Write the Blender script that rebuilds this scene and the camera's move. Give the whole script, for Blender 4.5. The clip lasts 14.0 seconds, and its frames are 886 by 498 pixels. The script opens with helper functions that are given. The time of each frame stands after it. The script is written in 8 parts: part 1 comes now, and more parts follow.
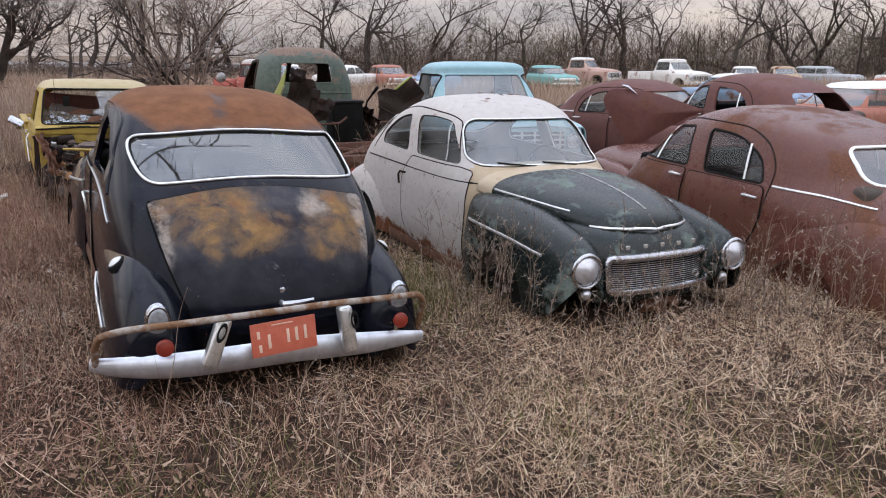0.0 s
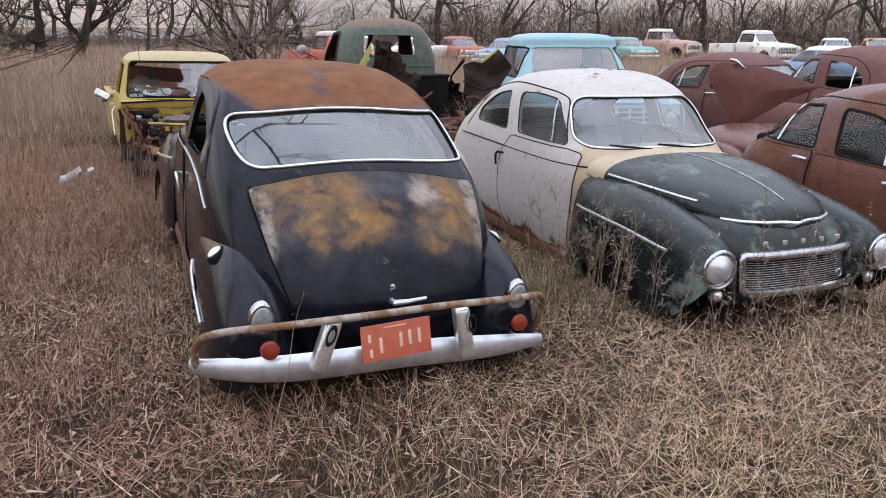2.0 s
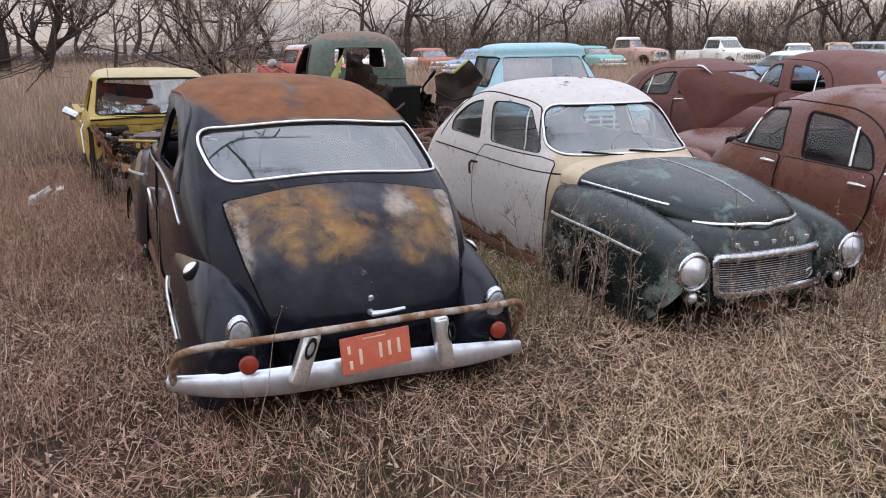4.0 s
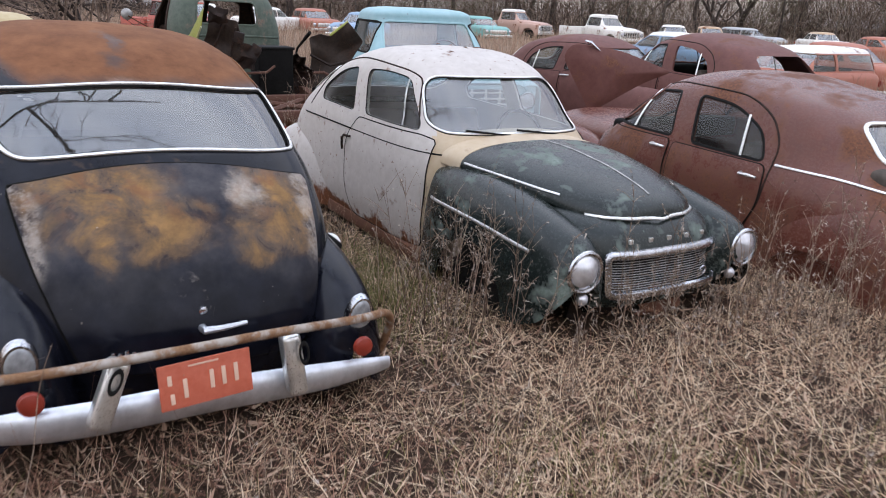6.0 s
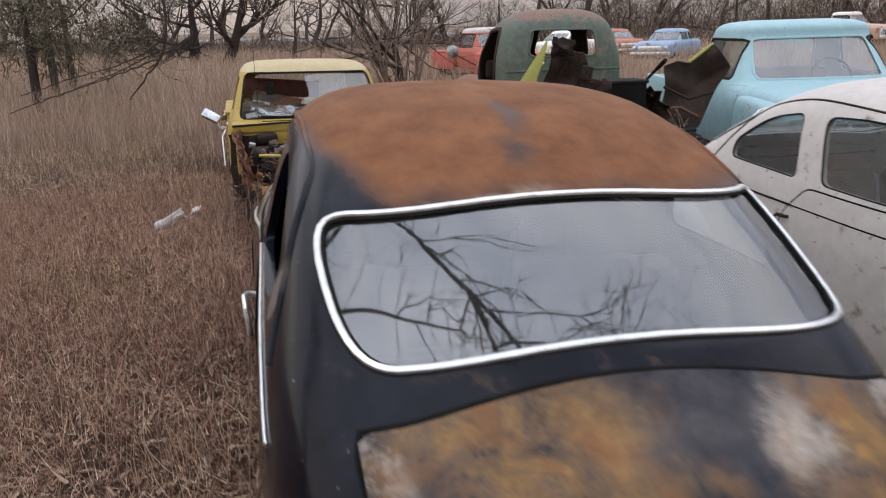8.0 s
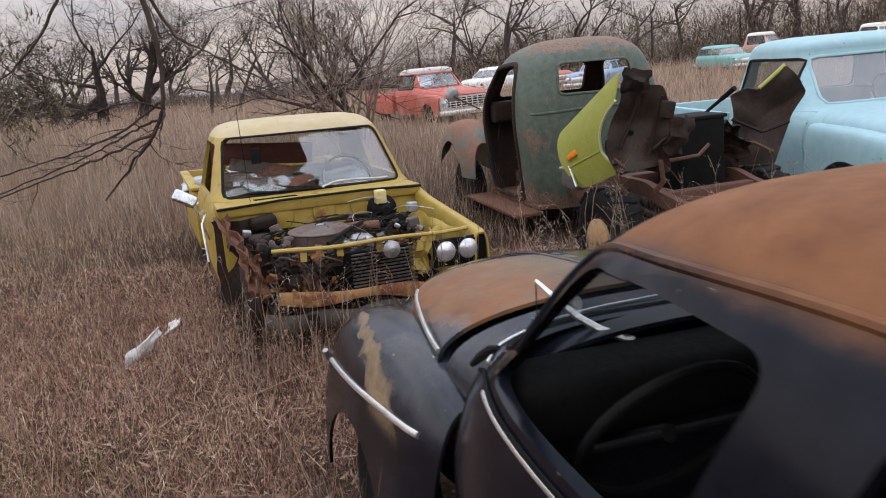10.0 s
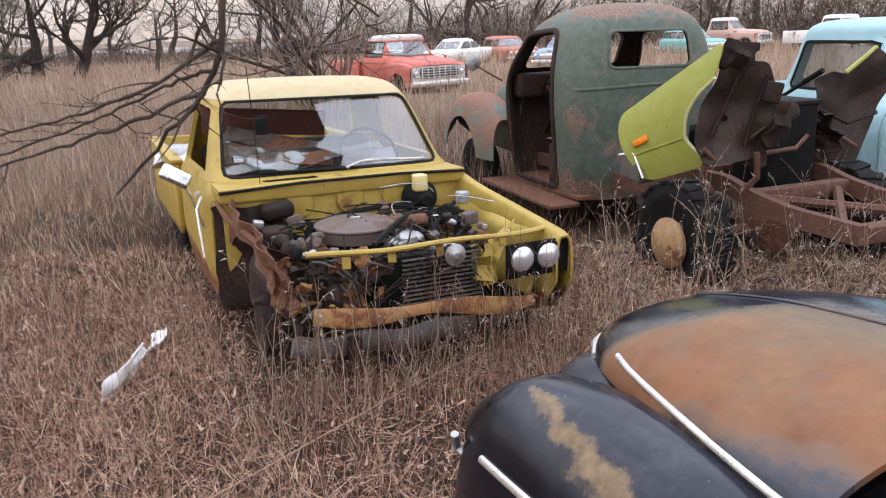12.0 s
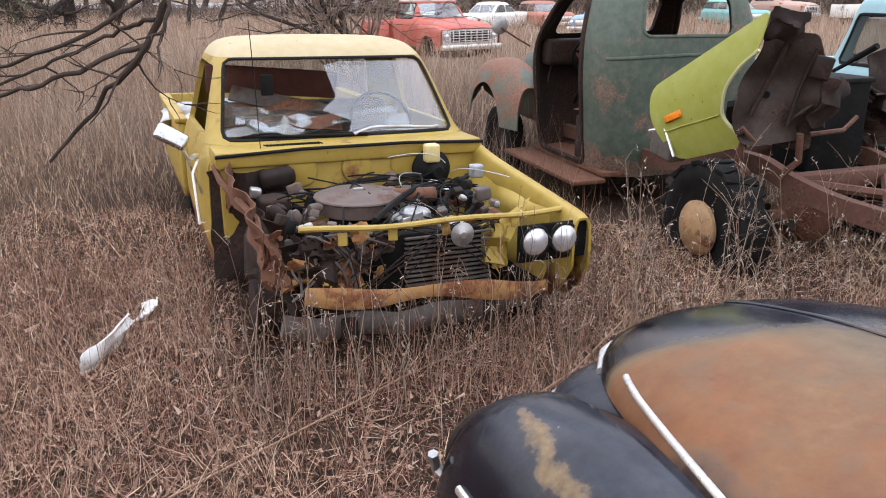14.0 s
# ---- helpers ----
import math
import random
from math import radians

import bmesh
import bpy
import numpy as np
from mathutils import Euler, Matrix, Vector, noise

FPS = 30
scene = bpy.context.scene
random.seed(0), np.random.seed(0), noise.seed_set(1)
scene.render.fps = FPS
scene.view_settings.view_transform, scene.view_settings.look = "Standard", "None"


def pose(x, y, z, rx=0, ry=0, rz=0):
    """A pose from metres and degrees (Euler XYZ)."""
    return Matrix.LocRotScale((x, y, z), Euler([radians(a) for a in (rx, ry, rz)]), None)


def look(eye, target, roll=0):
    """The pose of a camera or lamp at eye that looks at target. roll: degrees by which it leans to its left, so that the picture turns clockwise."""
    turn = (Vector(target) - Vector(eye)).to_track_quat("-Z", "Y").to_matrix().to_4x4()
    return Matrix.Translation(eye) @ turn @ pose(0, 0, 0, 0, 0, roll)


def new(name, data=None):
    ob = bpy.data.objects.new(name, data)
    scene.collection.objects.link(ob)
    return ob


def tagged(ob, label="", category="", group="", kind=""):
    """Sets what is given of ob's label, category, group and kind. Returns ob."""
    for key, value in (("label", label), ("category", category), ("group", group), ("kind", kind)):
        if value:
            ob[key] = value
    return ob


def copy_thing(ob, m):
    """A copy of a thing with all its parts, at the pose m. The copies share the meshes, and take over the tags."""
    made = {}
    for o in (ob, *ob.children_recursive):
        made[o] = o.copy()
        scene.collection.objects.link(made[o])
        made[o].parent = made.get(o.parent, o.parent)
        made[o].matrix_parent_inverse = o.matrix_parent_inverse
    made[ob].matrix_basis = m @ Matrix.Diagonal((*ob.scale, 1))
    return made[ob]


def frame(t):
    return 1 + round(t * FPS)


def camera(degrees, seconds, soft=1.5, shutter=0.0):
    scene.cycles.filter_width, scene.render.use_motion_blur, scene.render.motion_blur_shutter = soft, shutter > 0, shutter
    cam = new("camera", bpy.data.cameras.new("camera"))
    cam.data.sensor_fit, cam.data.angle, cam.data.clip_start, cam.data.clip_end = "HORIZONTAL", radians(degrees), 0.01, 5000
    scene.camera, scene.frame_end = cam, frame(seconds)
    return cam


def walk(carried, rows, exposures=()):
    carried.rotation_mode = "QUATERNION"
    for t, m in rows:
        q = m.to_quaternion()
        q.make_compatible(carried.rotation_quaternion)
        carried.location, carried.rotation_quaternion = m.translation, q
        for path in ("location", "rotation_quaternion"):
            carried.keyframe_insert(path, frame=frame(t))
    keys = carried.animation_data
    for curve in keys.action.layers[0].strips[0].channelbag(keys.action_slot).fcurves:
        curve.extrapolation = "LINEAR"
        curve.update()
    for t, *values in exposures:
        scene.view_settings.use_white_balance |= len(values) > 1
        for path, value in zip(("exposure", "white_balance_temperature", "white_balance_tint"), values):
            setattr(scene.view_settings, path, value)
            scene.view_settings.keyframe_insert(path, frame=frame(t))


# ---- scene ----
cam = camera(60.3, 14.0, soft=1.0, shutter=0.4)
METRES, EYE, TILT, LEAN, TURN = 6.66, 1.65, 2.0, 0.0, 0.0
ROWS = [
    (0.0, 0.0, 0.0, 0.0, 0.1, -16.15, -0.33),
    (0.5, 0.0029, 0.0232, -0.0006, 1.32, -17.03, -0.34),
    (1.0, 0.0115, 0.0426, -0.0002, 3.14, -17.19, 0.02),
    (1.5, -0.0104, 0.0531, -0.0026, 4.87, -17.89, -0.3),
    (2.0, -0.043, 0.0573, -0.0021, 4.97, -18.17, -0.11),
    (4.5, -0.0445, 0.0553, -0.0028, 2.18, -17.28, 0.56),
    (5.0, -0.0463, 0.0597, -0.0042, 0.59, -17.36, -1.1),
    (5.5, -0.0385, 0.0917, -0.0098, -3.69, -18.82, -2.59),
    (6.0, -0.0323, 0.1445, -0.0106, -5.27, -19.63, -2.83),
    (6.5, -0.055, 0.2046, -0.0144, -3.7, -19.53, -4.13),
    (7.0, -0.0776, 0.2635, -0.0104, 3.45, -19.99, -2.95),
    (7.5, -0.1008, 0.3385, -0.0072, 12.89, -19.26, 0.68),
    (8.0, -0.1464, 0.3858, -0.0153, 15.1, -18.29, 2.29),
    (8.5, -0.2059, 0.4365, -0.012, 13.44, -16.77, 1.8),
    (11.0, -0.4179, 0.6721, -0.0248, 6.29, -15.77, 6.6),
    (11.5, -0.4511, 0.7051, -0.0287, 5.32, -16.65, 4.73),
    (12.0, -0.4647, 0.7259, -0.0299, 4.45, -18.06, 2.31),
    (12.5, -0.4656, 0.7546, -0.0335, 4.07, -20.37, 0.83),
    (13.0, -0.46, 0.7685, -0.0348, 4.16, -20.82, 0.77),
    (13.5, -0.4566, 0.7705, -0.0353, 5.87, -20.71, 0.9),
    (14.0, -0.4547, 0.7701, -0.0357, 7.13, -20.54, 0.76),
]
walk(cam, [(t, pose(0, 0, EYE, TILT, LEAN, TURN) @ pose(METRES * x, METRES * y, METRES * z, 90 + pitch, roll, yaw)) for t, x, y, z, yaw, pitch, roll in ROWS], [(0.0, 0.54, 6750, 10), (1.0, 0.70, 6750, 10), (2.2, 0.69, 6700, 10), (5.0, 0.68, 6750, 10), (6.5, 0.64, 6650, 10), (8.5, 0.50, 7150, 10), (11.0, 0.85, 6850, 10), (12.5, 1.19, 6850, 10), (13.2, 1.26, 6900, 10), (14.0, 1.12, 6900, 10)])

# ---------------------------------------------------------------- light: overcast dusk
world = bpy.data.worlds.new("sky")
scene.world = world
world.use_nodes = True
wt = world.node_tree
wt.nodes.clear()
w_out = wt.nodes.new("ShaderNodeOutputWorld")
w_bg = wt.nodes.new("ShaderNodeBackground")
w_sky = wt.nodes.new("ShaderNodeTexSky")
w_sky.sky_type = "NISHITA"
w_sky.sun_disc = False
w_sky.sun_elevation = radians(24)
w_sky.sun_rotation = radians(200)
w_tc = wt.nodes.new("ShaderNodeTexCoord")
w_map = wt.nodes.new("ShaderNodeMapping")
w_map.inputs["Scale"].default_value = (1.0, 1.0, 5.0)
w_noise = wt.nodes.new("ShaderNodeTexNoise")
w_noise.inputs["Scale"].default_value = 2.2
w_noise.inputs["Detail"].default_value = 6
w_noise.inputs["Roughness"].default_value = 0.55
w_ramp = wt.nodes.new("ShaderNodeValToRGB")
w_ramp.color_ramp.elements[0].position = 0.36
w_ramp.color_ramp.elements[0].color = (4.3, 4.7, 5.8, 1)
w_ramp.color_ramp.elements[1].position = 0.66
w_ramp.color_ramp.elements[1].color = (7.6, 7.5, 7.9, 1)
w_mix = wt.nodes.new("ShaderNodeMix")
w_mix.data_type = "RGBA"
w_mix.inputs[0].default_value = 0.86
wt.links.new(w_tc.outputs["Generated"], w_map.inputs["Vector"])
wt.links.new(w_map.outputs["Vector"], w_noise.inputs["Vector"])
wt.links.new(w_noise.outputs["Fac"], w_ramp.inputs["Fac"])
wt.links.new(w_sky.outputs["Color"], w_mix.inputs[6])
wt.links.new(w_ramp.outputs["Color"], w_mix.inputs[7])
# overcast: the zenith is about three times as bright as the horizon
w_sep = wt.nodes.new("ShaderNodeSeparateXYZ")
wt.links.new(w_tc.outputs["Generated"], w_sep.inputs[0])
w_up = wt.nodes.new("ShaderNodeMix")
w_up.data_type = "RGBA"
w_up.inputs[6].default_value = (0.66, 0.565, 0.50, 1)
w_up.inputs[7].default_value = (1.66, 1.90, 2.26, 1)
wt.links.new(w_sep.outputs[2], w_up.inputs[0])
w_mul = wt.nodes.new("ShaderNodeMix")
w_mul.data_type, w_mul.blend_type = "RGBA", "MULTIPLY"
w_mul.inputs[0].default_value = 1.0
wt.links.new(w_mix.outputs[2], w_mul.inputs[6])
wt.links.new(w_up.outputs[2], w_mul.inputs[7])
wt.links.new(w_mul.outputs[2], w_bg.inputs["Color"])
w_bg.inputs["Strength"].default_value = 0.105
wt.links.new(w_bg.outputs["Background"], w_out.inputs["Surface"])

sun = new("sun", bpy.data.lights.new("sun", "SUN"))
sun.data.energy, sun.data.angle, sun.data.color = 1.15, radians(165), (1.0, 0.96, 0.92)
sun.matrix_world = look((0, 0, 30), (6, 12, 0))

# ---------------------------------------------------------------- materials
class Nodes:
    """A small helper to write node trees in short lines."""

    def __init__(self, name):
        self.m = bpy.data.materials.new(name)
        self.m.use_nodes = True
        self.t = self.m.node_tree
        self.t.nodes.clear()
        self.out = self.t.nodes.new("ShaderNodeOutputMaterial")
        self.b = self.t.nodes.new("ShaderNodeBsdfPrincipled")
        self.t.links.new(self.b.outputs[0], self.out.inputs[0])
        self.co = self.t.nodes.new("ShaderNodeTexCoord").outputs["Object"]

    def put(self, socket, value):
        if isinstance(value, bpy.types.NodeSocket):
            self.t.links.new(value, socket)
        elif isinstance(value, tuple) and len(value) == 3 and socket.type == "RGBA":
            socket.default_value = (*value, 1)
        else:
            socket.default_value = value

    def set(self, **kw):
        names = dict(color="Base Color", rough="Roughness", metal="Metallic", normal="Normal", alpha="Alpha", coat="Coat Weight",
                     coat_rough="Coat Roughness", trans="Transmission Weight", ior="IOR", emit="Emission Color", power="Emission Strength", spec="Specular IOR Level")
        for k, v in kw.items():
            self.put(self.b.inputs[names[k]], v)
        return self

    def noise(self, scale, detail=4, rough=0.55, distort=0.0, stretch=None, co=None):
        n = self.t.nodes.new("ShaderNodeTexNoise")
        n.inputs["Scale"].default_value, n.inputs["Detail"].default_value = scale, detail
        n.inputs["Roughness"].default_value, n.inputs["Distortion"].default_value = rough, distort
        co = co or self.co
        if stretch:
            mp = self.t.nodes.new("ShaderNodeMapping")
            mp.inputs["Scale"].default_value = stretch
            self.t.links.new(co, mp.inputs["Vector"])
            co = mp.outputs[0]
        self.t.links.new(co, n.inputs["Vector"])
        return n.outputs["Fac"]

    def ramp(self, fac, *stops):
        r = self.t.nodes.new("ShaderNodeValToRGB")
        e = r.color_ramp.elements
        while len(e) < len(stops):
            e.new(0.5)
        for el, (p, c) in zip(e, stops):
            el.position = p
            el.color = (c, c, c, 1) if isinstance(c, (int, float)) else (*c, 1)
        self.t.links.new(fac, r.inputs[0])
        return r.outputs[0]

    def math(self, op, a, b=0.0, clamp=False):
        n = self.t.nodes.new("ShaderNodeMath")
        n.operation, n.use_clamp = op, clamp
        self.put(n.inputs[0], a)
        self.put(n.inputs[1], b)
        return n.outputs[0]

    def mix(self, fac, a, b):
        n = self.t.nodes.new("ShaderNodeMix")
        n.data_type = "RGBA"
        self.put(n.inputs[0], fac)
        self.put(n.inputs[6], a)
        self.put(n.inputs[7], b)
        return n.outputs[2]

    def axis(self, which, co=None):
        n = self.t.nodes.new("ShaderNodeSeparateXYZ")
        self.t.links.new(co or self.co, n.inputs[0])
        return n.outputs[which]

    def span(self, v, a, b):
        """0 at a, 1 at b, clamped."""
        n = self.t.nodes.new("ShaderNodeMapRange")
        n.interpolation_type = "SMOOTHSTEP"
        self.put(n.inputs[0], v)
        n.inputs[1].default_value, n.inputs[2].default_value = a, b
        return n.outputs[0]

    def bump(self, height, strength=0.3, distance=0.01):
        n = self.t.nodes.new("ShaderNodeBump")
        n.inputs["Strength"].default_value, n.inputs["Distance"].default_value = strength, distance
        self.t.links.new(height, n.inputs["Height"])
        return n.outputs[0]

    def blob(self, u, v, cu, cv, ru, rv, soft=0.6):
        """1 inside an oval of that centre and half size, fading to 0 over the share soft of it."""
        du = self.math("DIVIDE", self.math("SUBTRACT", u, cu), ru)
        dv = self.math("DIVIDE", self.math("SUBTRACT", v, cv), rv)
        d = self.math("SQRT", self.math("ADD", self.math("MULTIPLY", du, du), self.math("MULTIPLY", dv, dv)))
        return self.span(d, 1.0 + soft * 0.5, 1.0 - soft * 0.5)

    def most(self, *values):
        got = values[0]
        for v in values[1:]:
            got = self.math("MAXIMUM", got, v)
        return got

    def island(self):
        return self.t.nodes.new("ShaderNodeNewGeometry").outputs["Random Per Island"]


def worn_paint(name, paint, paint_b, rust, rust_b, amount=0.5, gloss=0.35, scale=2.0, dull=0.6, low=None, seed=0.0, high=None, chip=0.70):
    """Old car paint: two tones of paint, blotches of rust through it, chips, dust; low = heights under which rust grows."""
    n = Nodes(name)
    mp = n.t.nodes.new("ShaderNodeMapping")
    mp.inputs["Location"].default_value = (seed * 7.3, seed * 3.1, seed * 5.7)
    n.t.links.new(n.co, mp.inputs[0])
    z = n.axis(2)
    n.co = mp.outputs[0]
    big, mid, fine, grit = n.noise(scale, 6, 0.6, 0.4), n.noise(scale * 5, 6, 0.65), n.noise(60, 5, 0.7), n.noise(240, 2)
    mask = n.math("ADD", n.math("MULTIPLY", big, 0.7), n.math("MULTIPLY", mid, 0.3))
    if low:
        mask = n.math("ADD", mask, n.math("MULTIPLY", n.span(z, low[1], low[0]), 0.22))
    if high:
        mask = n.math("ADD", mask, n.math("MULTIPLY", n.span(z, *high), 0.20))
    edge = 0.72 - 0.42 * amount
    m = n.ramp(mask, (edge - 0.035, 0.0), (edge + 0.045, 1.0))
    chips = n.ramp(n.noise(28, 3, 0.6), (chip, 0.0), (chip + 0.035, 1.0))
    pc = n.mix(n.ramp(mid, (0.3, 0.0), (0.75, 1.0)), paint, paint_b)
    rc = n.mix(n.ramp(fine, (0.35, 0.0), (0.7, 1.0)), rust, rust_b)
    m2 = n.math("MAXIMUM", m, n.math("MULTIPLY", chips, 0.8))
    col = n.mix(m2, pc, rc)
    r = n.mix(m2, n.ramp(fine, (0.3, gloss), (0.8, dull)), (0.85, 0.85, 0.85))
    return n.set(color=col, rough=r, spec=0.36 if gloss < 0.3 else 0.28, normal=n.bump(n.math("ADD", n.math("MULTIPLY", m2, 0.4), n.math("MULTIPLY", grit, 0.35)), 0.22, 0.004)).m


def black_paint(name, where):
    """Faded black lacquer. body: a sheet of orange rust over the roof; lid: ochre primer and pale grey worn through its upper half; hood: a broad orange field."""
    n = Nodes(name)
    x, y, z = n.axis(0), n.axis(1), n.axis(2)
    big, mid, fine, grit = n.noise(2.4, 6, 0.6, 0.5), n.noise(7, 6, 0.62), n.noise(45, 5, 0.7), n.noise(300, 2)
    blend = n.math("ADD", n.math("MULTIPLY", big, 0.6), n.math("MULTIPLY", mid, 0.4))
    black = n.mix(n.ramp(mid, (0.35, 0.0), (0.72, 1.0)), (0.003, 0.0034, 0.006), (0.010, 0.0108, 0.017))
    black = n.mix(n.ramp(n.noise(3.7, 5, 0.6), (0.58, 0.0), (0.80, 0.35)), black, (0.032, 0.033, 0.042))
    ochre = n.mix(n.ramp(n.noise(13, 6, 0.7), (0.3, 0.0), (0.7, 1.0)), (0.12, 0.074, 0.036), (0.30, 0.165, 0.062))
    pale = n.mix(n.ramp(fine, (0.3, 0.0), (0.7, 1.0)), (0.30, 0.24, 0.19), (0.46, 0.41, 0.36))
    orange = n.mix(n.ramp(n.noise(6, 6, 0.7), (0.32, 0.0), (0.70, 1.0)), (0.13, 0.050, 0.021), (0.235, 0.102, 0.046))
    if where == "hood":
        orange = n.mix(n.ramp(n.noise(4, 6, 0.7), (0.32, 0.0), (0.70, 1.0)), (0.12, 0.043, 0.017), (0.24, 0.098, 0.038))
        orange = n.mix(n.ramp(n.noise(2.6, 6, 0.7, 0.5), (0.40, 0.0), (0.66, 0.85)), orange, n.mix(n.ramp(n.noise(14, 5, 0.7), (0.3, 0.0), (0.7, 1.0)), (0.13, 0.068, 0.034), (0.23, 0.130, 0.064)))
    tan = n.mix(n.ramp(n.noise(30, 5, 0.7), (0.3, 0.0), (0.7, 1.0)), (0.15, 0.10, 0.055), (0.30, 0.21, 0.12))
    wide = n.math("ABSOLUTE", y)
    ripple = n.math("MULTIPLY", n.math("SUBTRACT", blend, 0.5), 0.42)
    ripple_b = n.math("MULTIPLY", n.math("SUBTRACT", n.noise(3.3, 6, 0.62, 0.3), 0.5), 0.26)
    if where == "body":
        # rust over the whole roof, thin towards its rear corner, with grey-blue cores left in it
        v = n.math("ADD", z, n.math("MULTIPLY", ripple, 0.30))
        v = n.math("SUBTRACT", v, n.math("MULTIPLY", n.math("MAXIMUM", n.math("SUBTRACT", y, 0.40), 0.0), 0.55))
        rust = n.span(v, 1.315, 1.395)
        left = n.most(n.blob(n.math("ADD", x, ripple), n.math("ADD", y, ripple_b), -0.84, 0.05, 0.07, 0.05, 1.4), n.blob(n.math("ADD", x, ripple_b), n.math("ADD", y, ripple), -0.66, 0.04, 0.12, 0.025, 1.5))
        rust = n.math("MULTIPLY", rust, n.math("SUBTRACT", 1.0, n.math("MULTIPLY", left, 0.6)))
        ochre_m = n.math("MULTIPLY", n.ramp(blend, (0.61, 0.0), (0.70, 1.0)), 0.35)
        pale_m = n.math("MULTIPLY", n.blob(n.math("ADD", y, ripple), n.math("ADD", z, ripple_b), 0.12, 1.345, 0.16, 0.03, 1.2), 0.7)
        patch_m = n.math("MULTIPLY", n.blob(n.math("ADD", x, n.math("MULTIPLY", ripple_b, 0.3)), n.math("ADD", z, n.math("MULTIPLY", ripple, 0.3)), -0.99, 1.14, 0.05, 0.07, 0.8), n.math("MULTIPLY", n.span(y, 0.50, 0.58), 0.35))
        pale_m = n.math("MAXIMUM", pale_m, patch_m)
    elif where == "lid":
        # primer clouds over the upper half, a bare pale patch, bleached edges, dark below
        yy, zz = n.math("ADD", y, ripple), n.math("ADD", z, ripple_b)
        clouds = n.most(n.blob(yy, zz, 0.30, 1.02, 0.24, 0.12, 0.9), n.blob(yy, zz, 0.08, 0.94, 0.16, 0.07, 1.2), n.blob(yy, zz, 0.29, 0.88, 0.06, 0.05, 1.2), n.blob(yy, zz, -0.40, 0.97, 0.15, 0.13, 0.9), n.blob(yy, zz, -0.27, 0.88, 0.10, 0.06, 1.1))
        ochre_m = n.math("MULTIPLY", clouds, n.ramp(n.noise(6.5, 7, 0.68, 0.7), (0.36, 0.12), (0.58, 0.95)))
        bare = n.blob(n.math("ADD", yy, n.math("MULTIPLY", ripple_b, 0.5)), zz, -0.27, 1.03, 0.055, 0.045, 1.5)
        edge = n.math("MULTIPLY", n.math("MULTIPLY", n.span(n.math("ADD", wide, n.math("MULTIPLY", ripple, 0.35)), 0.455, 0.50), n.ramp(n.noise(11, 5, 0.7), (0.42, 0.0), (0.58, 0.8))), n.span(z, 0.72, 0.86))
        fleck = n.math("MULTIPLY", n.ramp(n.noise(7.5, 6, 0.7, 0.6), (0.62, 0.0), (0.72, 0.5)), n.blob(yy, zz, -0.02, 0.72, 0.09, 0.08, 1.0))
        pale_m = n.most(n.math("MULTIPLY", bare, 0.7), n.math("MULTIPLY", edge, 0.75), fleck)
        rust = n.math("MULTIPLY", n.math("MULTIPLY", n.ramp(n.noise(9, 5, 0.6), (0.52, 0.0), (0.66, 0.55)), clouds), n.span(z, 0.88, 1.02))
        # blotchy grey mixed into the black, stronger towards the lid's top
        top_grey = n.math("MULTIPLY", n.span(n.math("ADD", z, ripple), 0.62, 0.98), 0.75)
        black = n.mix(top_grey, black, n.mix(n.ramp(n.noise(6, 6, 0.65), (0.35, 0.0), (0.66, 1.0)), (0.014, 0.015, 0.024), (0.085, 0.078, 0.080)))
    elif where == "hood":
        shift = n.math("MULTIPLY", n.math("SUBTRACT", blend, 0.5), 0.45)
        yy, xx = n.math("ADD", y, n.math("MULTIPLY", shift, 0.6)), n.math("ADD", x, shift)
        flank = n.span(yy, 0.56, 0.49)
        xx = n.math("SUBTRACT", xx, n.math("MULTIPLY", n.math("SUBTRACT", yy, 0.15), 0.45))
        rust = n.math("MULTIPLY", n.math("MULTIPLY", flank, n.span(yy, 0.08, 0.26)), n.span(xx, 1.60, 1.53))
        rust = n.math("MULTIPLY", rust, n.ramp(mid, (0.34, 0.45), (0.46, 1.0)))
        ochre_m = n.math("MULTIPLY", n.math("MULTIPLY", flank, n.span(yy, -0.04, 0.09)), n.math("MULTIPLY", n.span(xx, 1.66, 1.57), 0.85))
        far_patch = n.math("MULTIPLY", n.ramp(blend, (0.54, 0.0), (0.62, 0.6)), n.math("MULTIPLY", n.span(y, 0.0, -0.06), n.span(x, 1.6, 1.5)))
        ochre_m = n.math("MAXIMUM", ochre_m, far_patch)
        ochre = n.mix(n.ramp(n.noise(9, 6, 0.7), (0.3, 0.0), (0.7, 1.0)), (0.10, 0.070, 0.042), (0.21, 0.135, 0.068))
        pale_m = 0.0
    else:
        line = n.math("ADD", 0.650, n.math("MULTIPLY", n.math("SUBTRACT", 1.667, x), 0.16))
        off = n.math("ABSOLUTE", n.math("SUBTRACT", n.math("ADD", wide, n.math("MULTIPLY", n.math("SUBTRACT", n.noise(9, 6, 0.7), 0.5), 0.10)), line))
        breadth = n.math("ADD", 0.006, n.math("MULTIPLY", n.math("SUBTRACT", 1.72, x), 0.028))
        front = n.math("MULTIPLY", n.math("MULTIPLY", n.span(n.math("SUBTRACT", off, breadth), 0.014, -0.008), n.span(x, 1.73, 1.69)), n.span(x, 0.85, 1.1))
        back = n.math("MULTIPLY", n.blob(n.math("ADD", x, ripple), n.math("ADD", wide, n.math("MULTIPLY", ripple_b, 0.5)), -1.30, 0.70, 0.22, 0.07, 0.9), 0.8)
        ochre_m = n.math("MULTIPLY", n.math("MULTIPLY", n.most(front, back), 0.85), n.span(z, 0.70, 0.78))
        rust, pale_m = 0.0, 0.0
        ochre = tan
